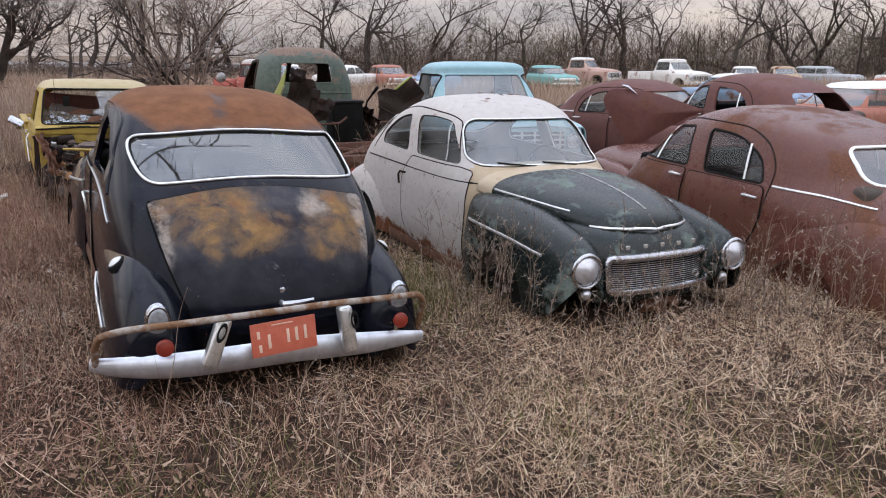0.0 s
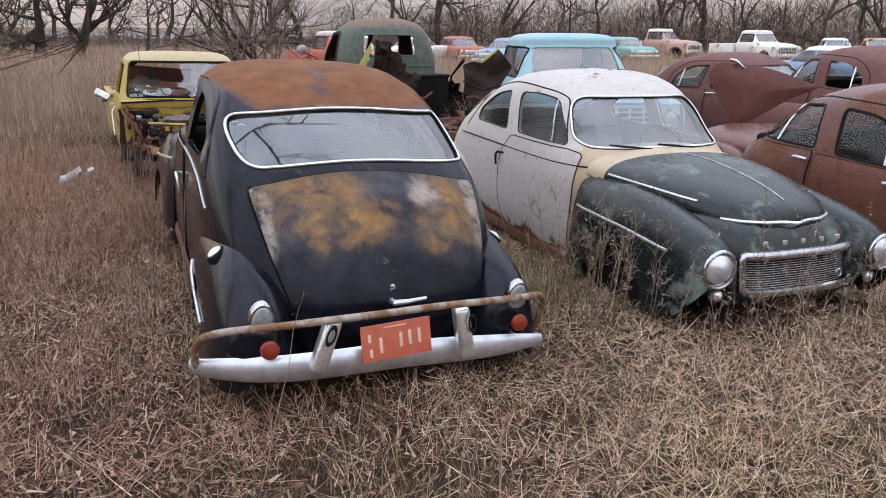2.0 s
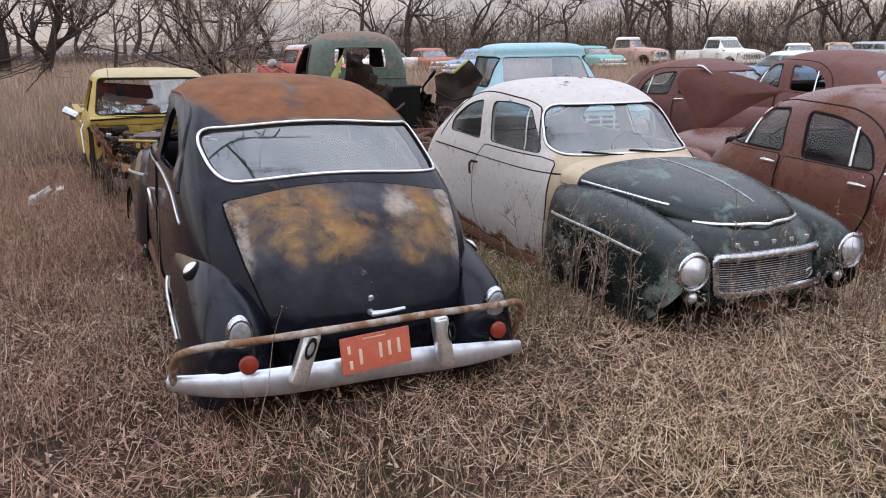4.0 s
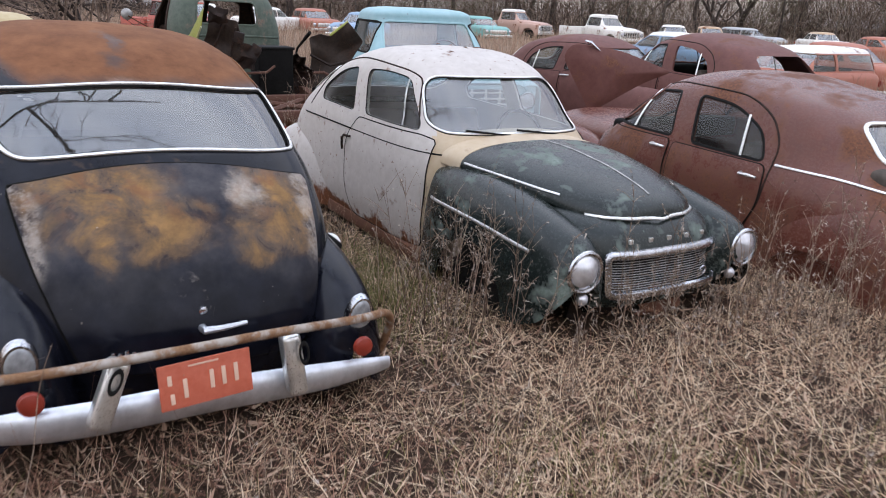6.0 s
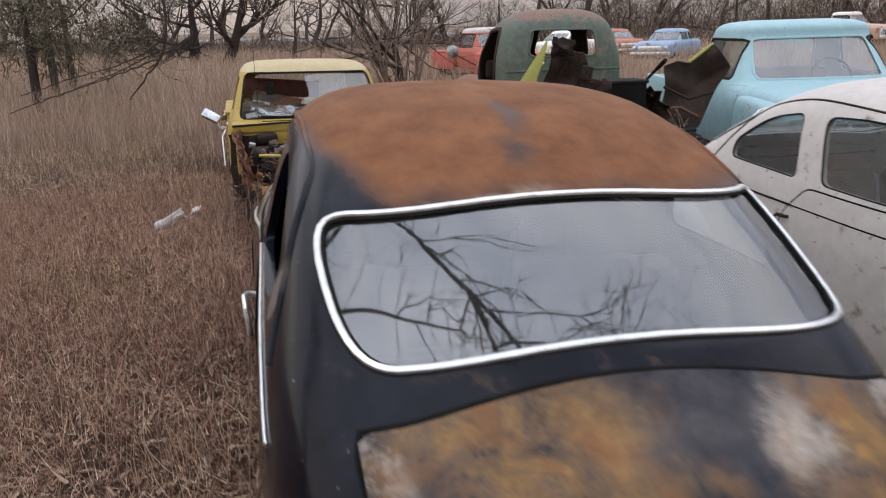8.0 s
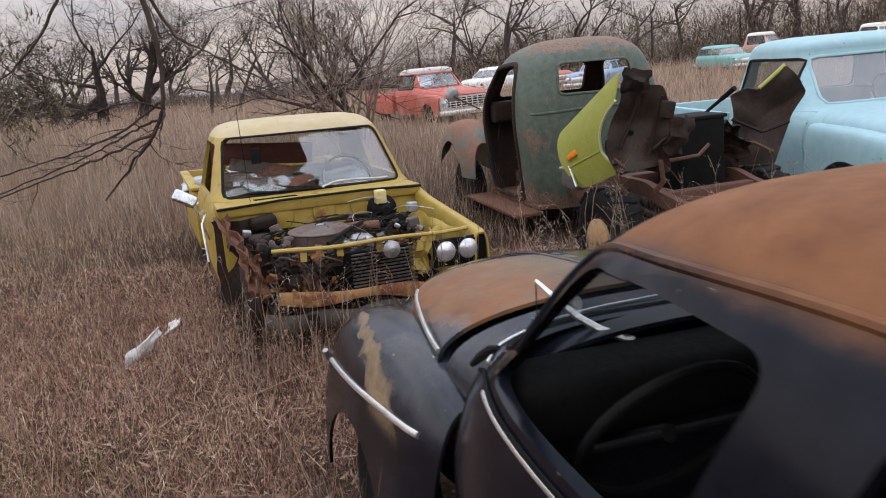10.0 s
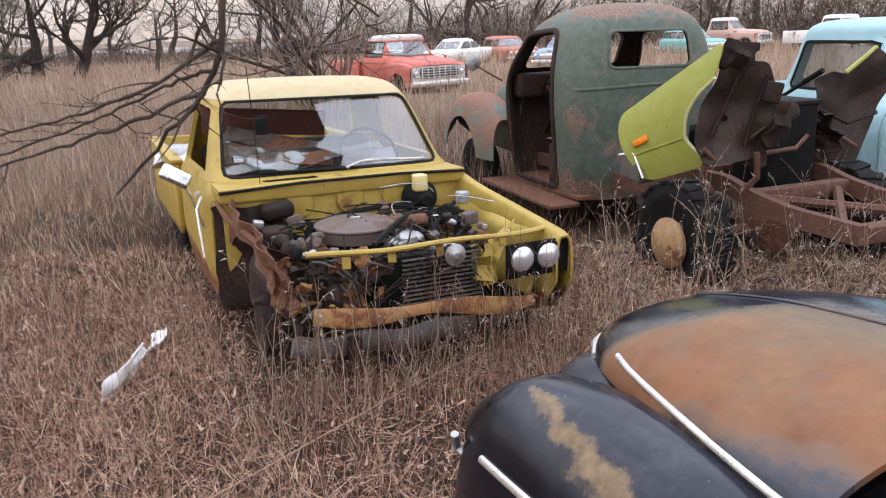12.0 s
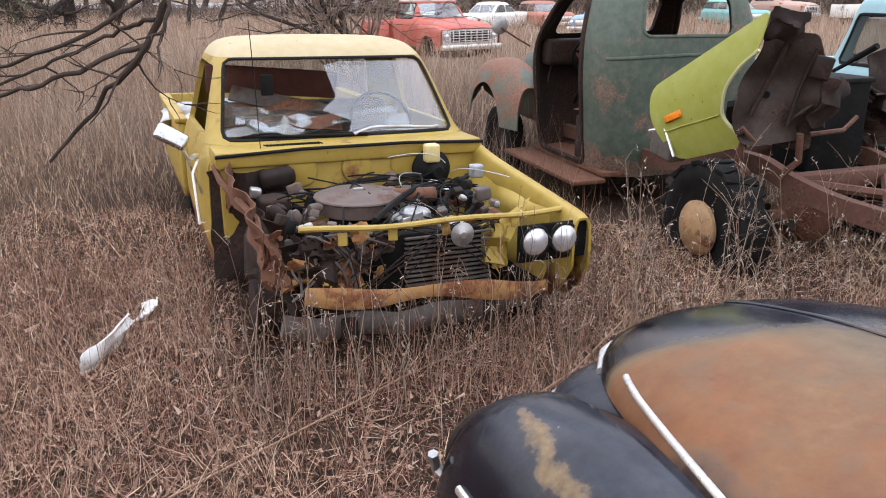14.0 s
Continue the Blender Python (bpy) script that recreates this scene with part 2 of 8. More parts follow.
    # sky sheen forward of the windshield, painted into the lacquer as blue-grey
    sky_sheen = n.math("MULTIPLY", n.span(n.math("ADD", x, n.math("MULTIPLY", ripple, 0.5)), 0.45, 0.80), n.ramp(n.noise(4.5, 6, 0.65, 0.4), (0.3, 0.25), (0.68, 1.0)))
    # the painted sheen keeps to the upper faces of hood and fenders
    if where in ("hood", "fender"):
        sky_sheen = n.math("MULTIPLY", sky_sheen, n.span(n.math("ADD", z, n.math("MULTIPLY", ripple_b, 0.3)), *((0.95, 1.0) if where == "hood" else (0.76, 0.86))))
    black = n.mix(sky_sheen, black, n.mix(n.ramp(fine, (0.3, 0.0), (0.75, 1.0)), (0.030, 0.033, 0.043), (0.052, 0.056, 0.069)))
    chips = n.ramp(n.noise(38, 3, 0.6), (0.73, 0.0), (0.77, 0.7))
    col = n.mix(ochre_m, black, ochre)
    col = n.mix(n.math("MAXIMUM", pale_m, chips), col, pale)
    col = n.mix(rust, col, orange)
    worn = n.math("MAXIMUM", n.math("MAXIMUM", ochre_m, pale_m), rust)
    r = n.mix(worn, n.ramp(fine, (0.3, 0.08), (0.8, 0.22)), (0.72, 0.72, 0.72))
    return n.set(color=col, rough=r, spec=0.36 if where == "hood" else (0.22 if where == "fender" else 0.14), normal=n.bump(n.math("ADD", n.math("MULTIPLY", worn, 0.25), n.math("MULTIPLY", grit, 0.3)), 0.14, 0.003)).m


def plain(name, color, rough=0.6, metal=0.0, vary=0.25, scale=12.0, bump=0.15):
    n = Nodes(name)
    f = n.noise(scale, 6, 0.62)
    g = n.noise(scale * 9, 4, 0.6)
    dark = tuple(c * (1 - vary) for c in color)
    lite = tuple(min(1, c * (1 + vary)) for c in color)
    c = n.mix(n.ramp(f, (0.3, 0.0), (0.7, 1.0)), dark, lite)
    return n.set(color=c, rough=n.ramp(g, (0.3, max(0.03, rough - 0.12)), (0.75, min(1, rough + 0.12))), metal=metal, spec=0.5 if metal or rough < 0.5 else 0.15, normal=n.bump(g, bump, 0.004)).m


def glass(name, tint=(0.75, 0.8, 0.8), dirt=0.25, gloss=2.2):
    """Old car glass: clear pane with a film of dust."""
    n = Nodes(name)
    n.set(color=tint, rough=0.02, trans=1.0, ior=1.45)
    dif = n.t.nodes.new("ShaderNodeBsdfPrincipled")
    dif.inputs["Base Color"].default_value = (0.42, 0.40, 0.38, 1)
    dif.inputs["Roughness"].default_value = 0.35
    tr = n.t.nodes.new("ShaderNodeBsdfTransparent")
    gl = n.t.nodes.new("ShaderNodeBsdfGlossy")
    gl.inputs["Roughness"].default_value = 0.03
    fr = n.t.nodes.new("ShaderNodeLayerWeight")
    fr.inputs[0].default_value = 0.5
    f0 = ((gloss - 1) / (gloss + 1)) ** 2
    shine = n.math("ADD", f0, n.math("MULTIPLY", n.math("POWER", fr.outputs["Facing"], 5.0), 1 - f0))
    tr.inputs[0].default_value = (*tint, 1)
    m1 = n.t.nodes.new("ShaderNodeMixShader")
    n.t.links.new(shine, m1.inputs[0])
    n.t.links.new(tr.outputs[0], m1.inputs[1])
    n.t.links.new(gl.outputs[0], m1.inputs[2])
    m2 = n.t.nodes.new("ShaderNodeMixShader")
    film = n.math("MULTIPLY", n.ramp(n.noise(5, 6, 0.65), (0.3, 0.35), (0.8, 1.0)), dirt)
    n.t.links.new(film, m2.inputs[0])
    n.t.links.new(m1.outputs[0], m2.inputs[1])
    n.t.links.new(dif.outputs[0], m2.inputs[2])
    n.t.links.new(m2.outputs[0], n.out.inputs[0])
    return n.m


def straw_material(name, stops, rough=0.9):
    n = Nodes(name)
    c = n.ramp(n.island(), *stops)
    return n.set(color=n.mix(n.noise(3.0, 4), c, n.mix(0.35, c, (0.10, 0.06, 0.04))), rough=rough, spec=0.2).m


RUST = ((0.10, 0.035, 0.016), (0.22, 0.085, 0.035))
M = {}
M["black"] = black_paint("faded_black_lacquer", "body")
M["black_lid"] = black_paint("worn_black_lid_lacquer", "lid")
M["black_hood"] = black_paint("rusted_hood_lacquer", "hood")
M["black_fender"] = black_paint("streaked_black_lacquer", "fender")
M["white"] = worn_paint("chalky_white_paint", (0.55, 0.51, 0.475), (0.45, 0.41, 0.375), *RUST, amount=0.22, gloss=0.4, low=(0.30, 0.50), scale=3.2, chip=0.665)
M["cream"] = worn_paint("cream_paint", (0.45, 0.345, 0.225), (0.53, 0.43, 0.31), *RUST, amount=0.25, gloss=0.45)
M["dark_green"] = worn_paint("dark_green_black_paint", (0.008, 0.012, 0.011), (0.020, 0.026, 0.024), (0.20, 0.24, 0.21), (0.07, 0.095, 0.08), amount=0.36, gloss=0.14, dull=0.40, scale=3)
M["maroon"] = worn_paint("oxide_red_paint", (0.105, 0.036, 0.026), (0.145, 0.053, 0.036), (0.07, 0.027, 0.019), (0.20, 0.080, 0.036), amount=0.44, gloss=0.17, dull=0.40, scale=1.4)
M["maroon_dull"] = worn_paint("oxide_red_primer", (0.105, 0.041, 0.034), (0.15, 0.064, 0.054), (0.09, 0.035, 0.025), (0.2, 0.09, 0.05), amount=0.3, gloss=0.55, dull=0.8, seed=2)
M["yellow"] = worn_paint("mustard_yellow_paint", (0.31, 0.205, 0.036), (0.39, 0.275, 0.065), *RUST, amount=0.32, gloss=0.4, low=(0.3, 0.6), seed=1)
M["yellow_pale"] = worn_paint("sun_bleached_cream_yellow", (0.41, 0.32, 0.165), (0.47, 0.39, 0.24), *RUST, amount=0.12, gloss=0.5, seed=4)
M["green_truck"] = worn_paint("weathered_green_paint", (0.056, 0.077, 0.058), (0.108, 0.126, 0.100), (0.11, 0.060, 0.043), (0.27, 0.20, 0.155), amount=0.31, gloss=0.42, dull=0.7, scale=3.4, seed=3, high=(1.64, 1.84), low=(0.34, 0.60))
M["green_fender"] = worn_paint("rust_through_green_paint", (0.085, 0.10, 0.075), (0.15, 0.15, 0.12), (0.15, 0.070, 0.048), (0.27, 0.15, 0.105), amount=0.5, gloss=0.5, dull=0.75, scale=2.6, seed=13, high=(0.9, 1.1))
M["brown_under"] = worn_paint("brown_undercoat", (0.022, 0.015, 0.0115), (0.055, 0.036, 0.027), (0.012, 0.008, 0.007), (0.09, 0.05, 0.033), amount=0.38, gloss=0.6, dull=0.8, scale=5, seed=14)
M["grey_steel"] = worn_paint("grey_rusted_steel", (0.075, 0.066, 0.060), (0.13, 0.112, 0.10), (0.045, 0.03, 0.024), (0.14, 0.075, 0.045), amount=0.42, gloss=0.6, dull=0.85, scale=6, seed=15)
M["cleaner"] = worn_paint("brown_grey_lid_rust", (0.095, 0.070, 0.060), (0.14, 0.10, 0.085), (0.055, 0.035, 0.028), (0.16, 0.085, 0.05), amount=0.4, gloss=0.45, dull=0.7, scale=6, seed=16)
M["lime"] = worn_paint("olive_lime_paint", (0.27, 0.285, 0.045), (0.33, 0.34, 0.10), *RUST, amount=0.12, gloss=0.35, seed=5)
M["blue"] = worn_paint("pale_turquoise_paint", (0.24, 0.40, 0.43), (0.32, 0.47, 0.50), *RUST, amount=0.12, gloss=0.4, seed=6)
M["rust"] = worn_paint("brown_rust", (0.10, 0.042, 0.026), (0.17, 0.078, 0.045), (0.06, 0.025, 0.016), (0.22, 0.10, 0.055), amount=0.5, gloss=0.8, dull=0.95, scale=4)
M["rust_and_shade"] = worn_paint("greasy_rust_and_shade", (0.013, 0.008, 0.0065), (0.026, 0.015, 0.011), (0.007, 0.005, 0.004), (0.06, 0.028, 0.017), amount=0.5, gloss=0.7, dull=0.9, scale=5)
M["red_truck"] = worn_paint("faded_red_paint", (0.40, 0.085, 0.06), (0.48, 0.14, 0.105), *RUST, amount=0.15, gloss=0.4, seed=7)
M["chrome"] = plain("pitted_chrome", (0.52, 0.53, 0.56), 0.22, 1.0, 0.25, 9.0, 0.1)
M["silver"] = plain("dull_silvered_chrome", (0.60, 0.62, 0.66), 0.42, 0.9, 0.22, 11.0, 0.12)
M["alu"] = plain("dull_bright_trim", (0.72, 0.72, 0.70), 0.35, 0.9, 0.15, 20.0, 0.08)
M["rust_tube"] = worn_paint("rusty_chrome_tube", (0.36, 0.32, 0.28), (0.25, 0.20, 0.16), (0.13, 0.06, 0.03), (0.26, 0.15, 0.08), amount=0.6, gloss=0.4, scale=6)
M["rubber"] = plain("old_black_rubber", (0.010, 0.0095, 0.009), 0.8, 0.0, 0.4, 15.0, 0.3)
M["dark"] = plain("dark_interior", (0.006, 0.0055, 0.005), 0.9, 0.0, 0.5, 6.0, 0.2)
M["seat"] = plain("worn_seat_cloth", (0.08, 0.066, 0.056), 0.95, 0.0, 0.5, 8.0, 0.4)
M["plate"] = worn_paint("orange_enamel_plate", (0.50, 0.115, 0.065), (0.58, 0.16, 0.10), (0.4, 0.25, 0.18), (0.3, 0.12, 0.07), amount=0.12, gloss=0.4, scale=9)
M["white_ink"] = plain("cream_enamel_letters", (0.72, 0.50, 0.38), 0.5, 0.0, 0.12)
M["red_lens"] = plain("faded_red_lens", (0.24, 0.030, 0.016), 0.4, 0.0, 0.2)
M["amber"] = plain("amber_lens", (0.75, 0.22, 0.02), 0.25, 0.0, 0.15)
M["lamp_glass"] = plain("clouded_lamp_glass", (0.60, 0.60, 0.62), 0.14, 0.6, 0.22, 18.0, 0.2)
M["white_plastic"] = plain("white_weathered_plastic", (0.72, 0.71, 0.68), 0.6, 0.0, 0.1)
M["glass"] = glass("dusty_car_glass", dirt=0.10, gloss=2.5)
M["glass_dark"] = glass("dim_car_glass", (0.72, 0.76, 0.75), 0.045, 1.6)
M["glass_rear"] = glass("reflecting_rear_glass", (0.40, 0.45, 0.48), 0.06, 2.6)
M["glass_milky"] = glass("milky_cracked_glass", (0.8, 0.84, 0.84), 0.16, 2.2)
M["aluminium"] = plain("oxidised_aluminium", (0.42, 0.41, 0.40), 0.5, 0.9, 0.35, 14.0, 0.4)
M["old_lens"] = plain("clouded_grey_lens", (0.30, 0.31, 0.32), 0.18, 0.2, 0.35, 26.0, 0.2)
M["void"] = plain("gap_shade_black", (0.002, 0.002, 0.002), 0.95, 0.0, 0.3, 8.0, 0.1)
M["glass_clear"] = glass("thin_clear_glass", (0.36, 0.38, 0.39), 0.015, 1.32)
M["bark"] = plain("grey_brown_bark", (0.060, 0.045, 0.037), 0.95, 0.0, 0.45, 9.0, 0.6)
M["bark_far"] = plain("dark_far_bark", (0.052, 0.041, 0.036), 0.95, 0.0, 0.35, 2.0, 0.2)
M["twig"] = plain("brown_brushwood", (0.21, 0.155, 0.125), 0.95, 0.0, 0.45, 3.0, 0.2)

# ---------------------------------------------------------------- kit
from mathutils.bvhtree import BVHTree


def finish(bm, name, material, smooth=40):
    """A bmesh as mesh data with its material, smooth but for edges sharper than that."""
    me = bpy.data.meshes.new(name)
    bm.to_mesh(me)
    bm.free()
    for mt in (material if isinstance(material, (list, tuple)) else [material]):
        me.materials.append(mt)
    if smooth:
        me.shade_smooth()
        me.set_sharp_from_angle(angle=radians(smooth))
    return me


def part(name, bm, material, parent, label="", smooth=40):
    ob = new(name, finish(bm, name, material, smooth))
    ob.parent = parent
    if label:
        tagged(ob, label)
    return ob


def thing(name, m, label, category, group="", kind=""):
    ob = new(name)
    ob.empty_display_size = 0.1
    ob.matrix_basis = m
    return tagged(ob, label, category, group, kind)


def spline(knots, x):
    """A smooth curve through knots (x, a, b, ...), in order of x, at x; flat beyond its ends."""
    if x <= knots[0][0]:
        return list(knots[0][1:])
    if x >= knots[-1][0]:
        return list(knots[-1][1:])
    i = max(j for j in range(len(knots) - 1) if knots[j][0] <= x)
    a, b = knots[i], knots[i + 1]
    h = b[0] - a[0]
    t = (x - a[0]) / h
    got = []
    for k in range(1, len(a)):
        d = (b[k] - a[k]) / h
        da = (a[k] - knots[i - 1][k]) / (a[0] - knots[i - 1][0]) if i else d
        db = (knots[i + 2][k] - b[k]) / (knots[i + 2][0] - b[0]) if i + 2 < len(knots) else d
        ma = 0 if da * d <= 0 else 2 * da * d / (da + d)
        mb = 0 if db * d <= 0 else 2 * db * d / (db + d)
        if not i:
            ma = d
        if i + 2 >= len(knots):
            mb = d
        got.append(a[k] * (2 * t ** 3 - 3 * t ** 2 + 1) + b[k] * (3 * t ** 2 - 2 * t ** 3) + h * (ma * (t ** 3 - 2 * t ** 2 + t) + mb * (t ** 3 - t ** 2)))
    return got


def skin(rings, closed=True, caps=(False, False)):
    """Faces between rings of equally many points."""
    bm = bmesh.new()
    vs = [[bm.verts.new(p) for p in r] for r in rings]
    n = len(rings[0])
    for a, b in zip(vs, vs[1:]):
        for i in range(n if closed else n - 1):
            j = (i + 1) % n
            bm.faces.new((a[i], a[j], b[j], b[i]))
    if caps[0]:
        bm.faces.new(list(reversed(vs[0])))
    if caps[1]:
        bm.faces.new(vs[-1])
    bmesh.ops.remove_doubles(bm, verts=bm.verts, dist=1e-5)
    bmesh.ops.recalc_face_normals(bm, faces=bm.faces)
    return bm


def power(v, e):
    return math.copysign(abs(v) ** e, v)


def stack(knots, zs, n=72, top=True):
    """A shell of level slices: knots of (z, x front, x rear, half width, squareness front, squareness rear)."""
    rings = []
    for z in zs:
        xf, xr, w, ef, er = spline(knots, z)
        c, a = (xf + xr) / 2, (xf - xr) / 2
        ring = []
        for i in range(n):
            th = 2 * math.pi * i / n
            co, si = math.cos(th), math.sin(th)
            e = ef if co > 0 else er
            ring.append((c + a * power(co, 2 / e), w * power(si, 2 / e), z))
        rings.append(ring)
    return skin(rings, True, (False, top))


def arch(knots, xs, n=24, squareness=2.4, y=0.0, lean=0.0):
    """A shell of upright slices along x: knots of (x, half width, z top, z bottom, y offset)."""
    rings = []
    for x in xs:
        w, zt, zb, dy = spline(knots, x)
        ring = []
        for i in range(n + 1):
            th = math.pi * i / n
            ring.append((x, y + dy + w * power(math.cos(th), 2 / squareness), zb + (zt - zb) * power(math.sin(th), 2 / squareness)))
        rings.append(ring)
    return skin(rings, False)


def steps(a, b, n):
    return [a + (b - a) * i / (n - 1) for i in range(n)]


def box(x0, x1, y0, y1, z0, z1, bevel=0.0, bm=None, seg=2):
    own = bmesh.new()
    bmesh.ops.create_cube(own, size=1.0)
    for v in own.verts:
        v.co = ((x0 + x1) / 2 + v.co.x * (x1 - x0), (y0 + y1) / 2 + v.co.y * (y1 - y0), (z0 + z1) / 2 + v.co.z * (z1 - z0))
    if bevel:
        bmesh.ops.bevel(own, geom=list(own.edges), offset=bevel, segments=seg, profile=0.5, affect="EDGES")
    return join(bm, own) if bm else own


def join(bm, other, m=None):
    """Adds other (freed) to bm."""
    me = bpy.data.meshes.new("tmp")
    if m is not None:
        bmesh.ops.transform(other, matrix=m, verts=other.verts)
    other.to_mesh(me)
    other.free()
    bm.from_mesh(me)
    bpy.data.meshes.remove(me)
    return bm


def moved(bm, m):
    bmesh.ops.transform(bm, matrix=m, verts=bm.verts)
    if m.determinant() < 0:
        bmesh.ops.reverse_faces(bm, faces=bm.faces)
    return bm


def lathe(profile, n=24, axis="x"):
    """A turned body: profile of (along, radius)."""
    rings = []
    for a, r in profile:
        ring = []
        for i in range(n):
            th = 2 * math.pi * i / n
            c, s = r * math.cos(th), r * math.sin(th)
            ring.append({"x": (a, c, s), "y": (c, a, s), "z": (c, s, a)}[axis])
        rings.append(ring)
    return skin(rings, True, (profile[0][1] > 1e-4, profile[-1][1] > 1e-4))


def sweep(pts, r, closed=False, n=8, flat=None, ends=True):
    """A tube along points; r a number or one per point; flat: (normals, squash) to lie on a surface."""
    pts = [Vector(p) for p in pts]
    k = len(pts)
    rings = []
    up = Vector((0, 0, 1))
    for i, p in enumerate(pts):
        a = pts[(i - 1) % k] if closed or i else pts[i]
        b = pts[(i + 1) % k] if closed or i + 1 < k else pts[i]
        d = (b - a).normalized() if (b - a).length > 1e-9 else Vector((1, 0, 0))
        if flat:
            nn = Vector(flat[0][i])
            nn = (nn - d * nn.dot(d)).normalized()
        else:
            nn = up - d * up.dot(d)
            if nn.length < 0.2:
                nn = Vector((1, 0, 0)) - d * d.x
            nn.normalize()
            up = nn
        s = d.cross(nn)
        rr = r[i] if isinstance(r, (list, tuple)) else r
        q = flat[1] if flat else 1.0
        rings.append([p + s * (rr * math.cos(2 * math.pi * j / n)) + nn * (rr * q * math.sin(2 * math.pi * j / n)) for j in range(n)])
    if closed:
        rings.append(rings[0])
    return skin(rings, True, (not closed and ends, not closed and ends))


def rounded(corners, r, seg=6):
    """An outline with rounded corners; r one number or one per corner."""
    got = []
    k = len(corners)
    for i in range(k):
        p, a, b = Vector(corners[i]), Vector(corners[i - 1]), Vector(corners[(i + 1) % k])
        rr = r[i] if isinstance(r, (list, tuple)) else r
        u, v = (a - p), (b - p)
        rr = min(rr, u.length * 0.49, v.length * 0.49)
        s, e = p + u.normalized() * rr, p + v.normalized() * rr
        for j in range(seg + 1):
            t = j / seg
            got.append(tuple(s * (1 - t) ** 2 + p * 2 * t * (1 - t) + e * t ** 2))
    return got


def resample(outline, n, closed=True):
    pts = [Vector(p) for p in outline]
    if closed:
        pts.append(pts[0])
    length = [0.0]
    for a, b in zip(pts, pts[1:]):
        length.append(length[-1] + (b - a).length)
    got, j = [], 0
    for i in range(n):
        s = length[-1] * i / (n if closed else n - 1)
        while j < len(length) - 2 and length[j + 1] < s:
            j += 1
        t = (s - length[j]) / max(1e-9, length[j + 1] - length[j])
        got.append(pts[j].lerp(pts[j + 1], min(1, t)))
    return got


WAYS = {"left": ((0, 1, 0), (0, -1, 0)), "right": ((0, -1, 0), (0, 1, 0)), "front": ((1, 0, 0), (-1, 0, 0)), "rear": ((-1, 0, 0), (1, 0, 0)), "top": ((0, 0, 1), (0, 0, -1))}


def lay(tree, p, way):
    """The place and normal where a 2D point, seen from that side, meets a surface."""
    u, v = p[0], p[1]
    o, d = WAYS[way]
    base = {"left": (u, 0, v), "right": (u, 0, v), "front": (0, u, v), "rear": (0, u, v), "top": (u, v, 0)}[way]
    start = Vector(base) + Vector(o) * 6
    co, no, _, _ = tree.ray_cast(start, Vector(d))
    if co is None:
        co, no, _, _ = tree.find_nearest(Vector(base) + Vector(o) * 0.6)
    if no.dot(Vector(d)) > 0:
        no = -no
    return co, no


def laid(tree, outline, way, off=0.0):
    got = [lay(tree, p, way) for p in outline]
    return [c + n * off for c, n in got], [n for c, n in got]


def patch(tree, outline, way, off=0.004, thick=0.012, n=64, rings=7):
    """A panel that follows a surface within an outline, with a rim of that thickness."""
    pts = resample(outline, n)
    c = sum(pts, Vector((0, 0))) / len(pts)
    bm = bmesh.new()
    loops = []
    for k in range(rings):
        s = 1 - k / rings
        co, no = laid(tree, [c + (p - c) * s for p in pts], way, off)
        loops.append([bm.verts.new(q) for q in co])
    mid, mn = lay(tree, c, way)
    hub = bm.verts.new(mid + mn * off)
    for a, b in zip(loops, loops[1:]):
        for i in range(n):
            j = (i + 1) % n
            bm.faces.new((a[i], a[j], b[j], b[i]))
    for i in range(n):
        bm.faces.new((loops[-1][i], loops[-1][(i + 1) % n], hub))
    co, no = laid(tree, pts, way, off)
    low = [bm.verts.new(q - m * thick) for q, m in zip(co, no)]
    for i in range(n):
        j = (i + 1) % n
        bm.faces.new((loops[0][i], low[i], low[j], loops[0][j]))
    bmesh.ops.recalc_face_normals(bm, faces=bm.faces)
    return bm


def trim(tree, line, way, r=0.012, squash=0.6, off=0.004, closed=True, n=96):
    """A moulding along a line on a surface."""
    if not closed and len(line) > 2:
        knots = [(i, *p) for i, p in enumerate(line)]
        line = [spline(knots, t) for t in steps(0, len(line) - 1, 8 * len(line))]
    pts = resample(line, n, closed)
    co, no = laid(tree, pts, way, off)
    return sweep(co, r, closed, 8, (no, squash))


def prism(outline, way, depth=(0.15, 3.0)):
    """A cutter: an outline drawn out along its way, on that side alone."""
    a, b = depth
    sgn = {"left": 1, "right": -1, "front": 1, "rear": -1, "top": 1}[way]

    def at(p, d):
        u, v = p[0], p[1]
        return {"left": (u, d * sgn, v), "right": (u, d * sgn, v), "front": (d * sgn, u, v), "rear": (d * sgn, u, v), "top": (u, v, d)}[way]
    return skin([[at(p, a) for p in outline], [at(p, b) for p in outline]], True, (True, True))


def carve(bm, cutters):
    """bm with the cutters taken out of it (all freed)."""
    me = bpy.data.meshes.new("tmp")
    bm.to_mesh(me)
    bm.free()
    ob = new("tmp", me)
    made = []
    for c in cutters:
        cm = bpy.data.meshes.new("tmp_cut")
        c.to_mesh(cm)
        c.free()
        co = new("tmp_cut", cm)
        made.append(co)
        md = ob.modifiers.new("cut", "BOOLEAN")
        md.operation, md.object, md.solver = "DIFFERENCE", co, "EXACT"
    bpy.context.view_layer.update()
    dg = bpy.context.evaluated_depsgraph_get()
    got = bmesh.new()
    got.from_mesh(bpy.data.meshes.new_from_object(ob.evaluated_get(dg)))
    for o in made + [ob]:
        d = o.data
        bpy.data.objects.remove(o)
        bpy.data.meshes.remove(d)
    return got


def thicken(bm, t):
    bmesh.ops.recalc_face_normals(bm, faces=bm.faces)
    bmesh.ops.solidify(bm, geom=bm.faces[:], thickness=t)
    return bm


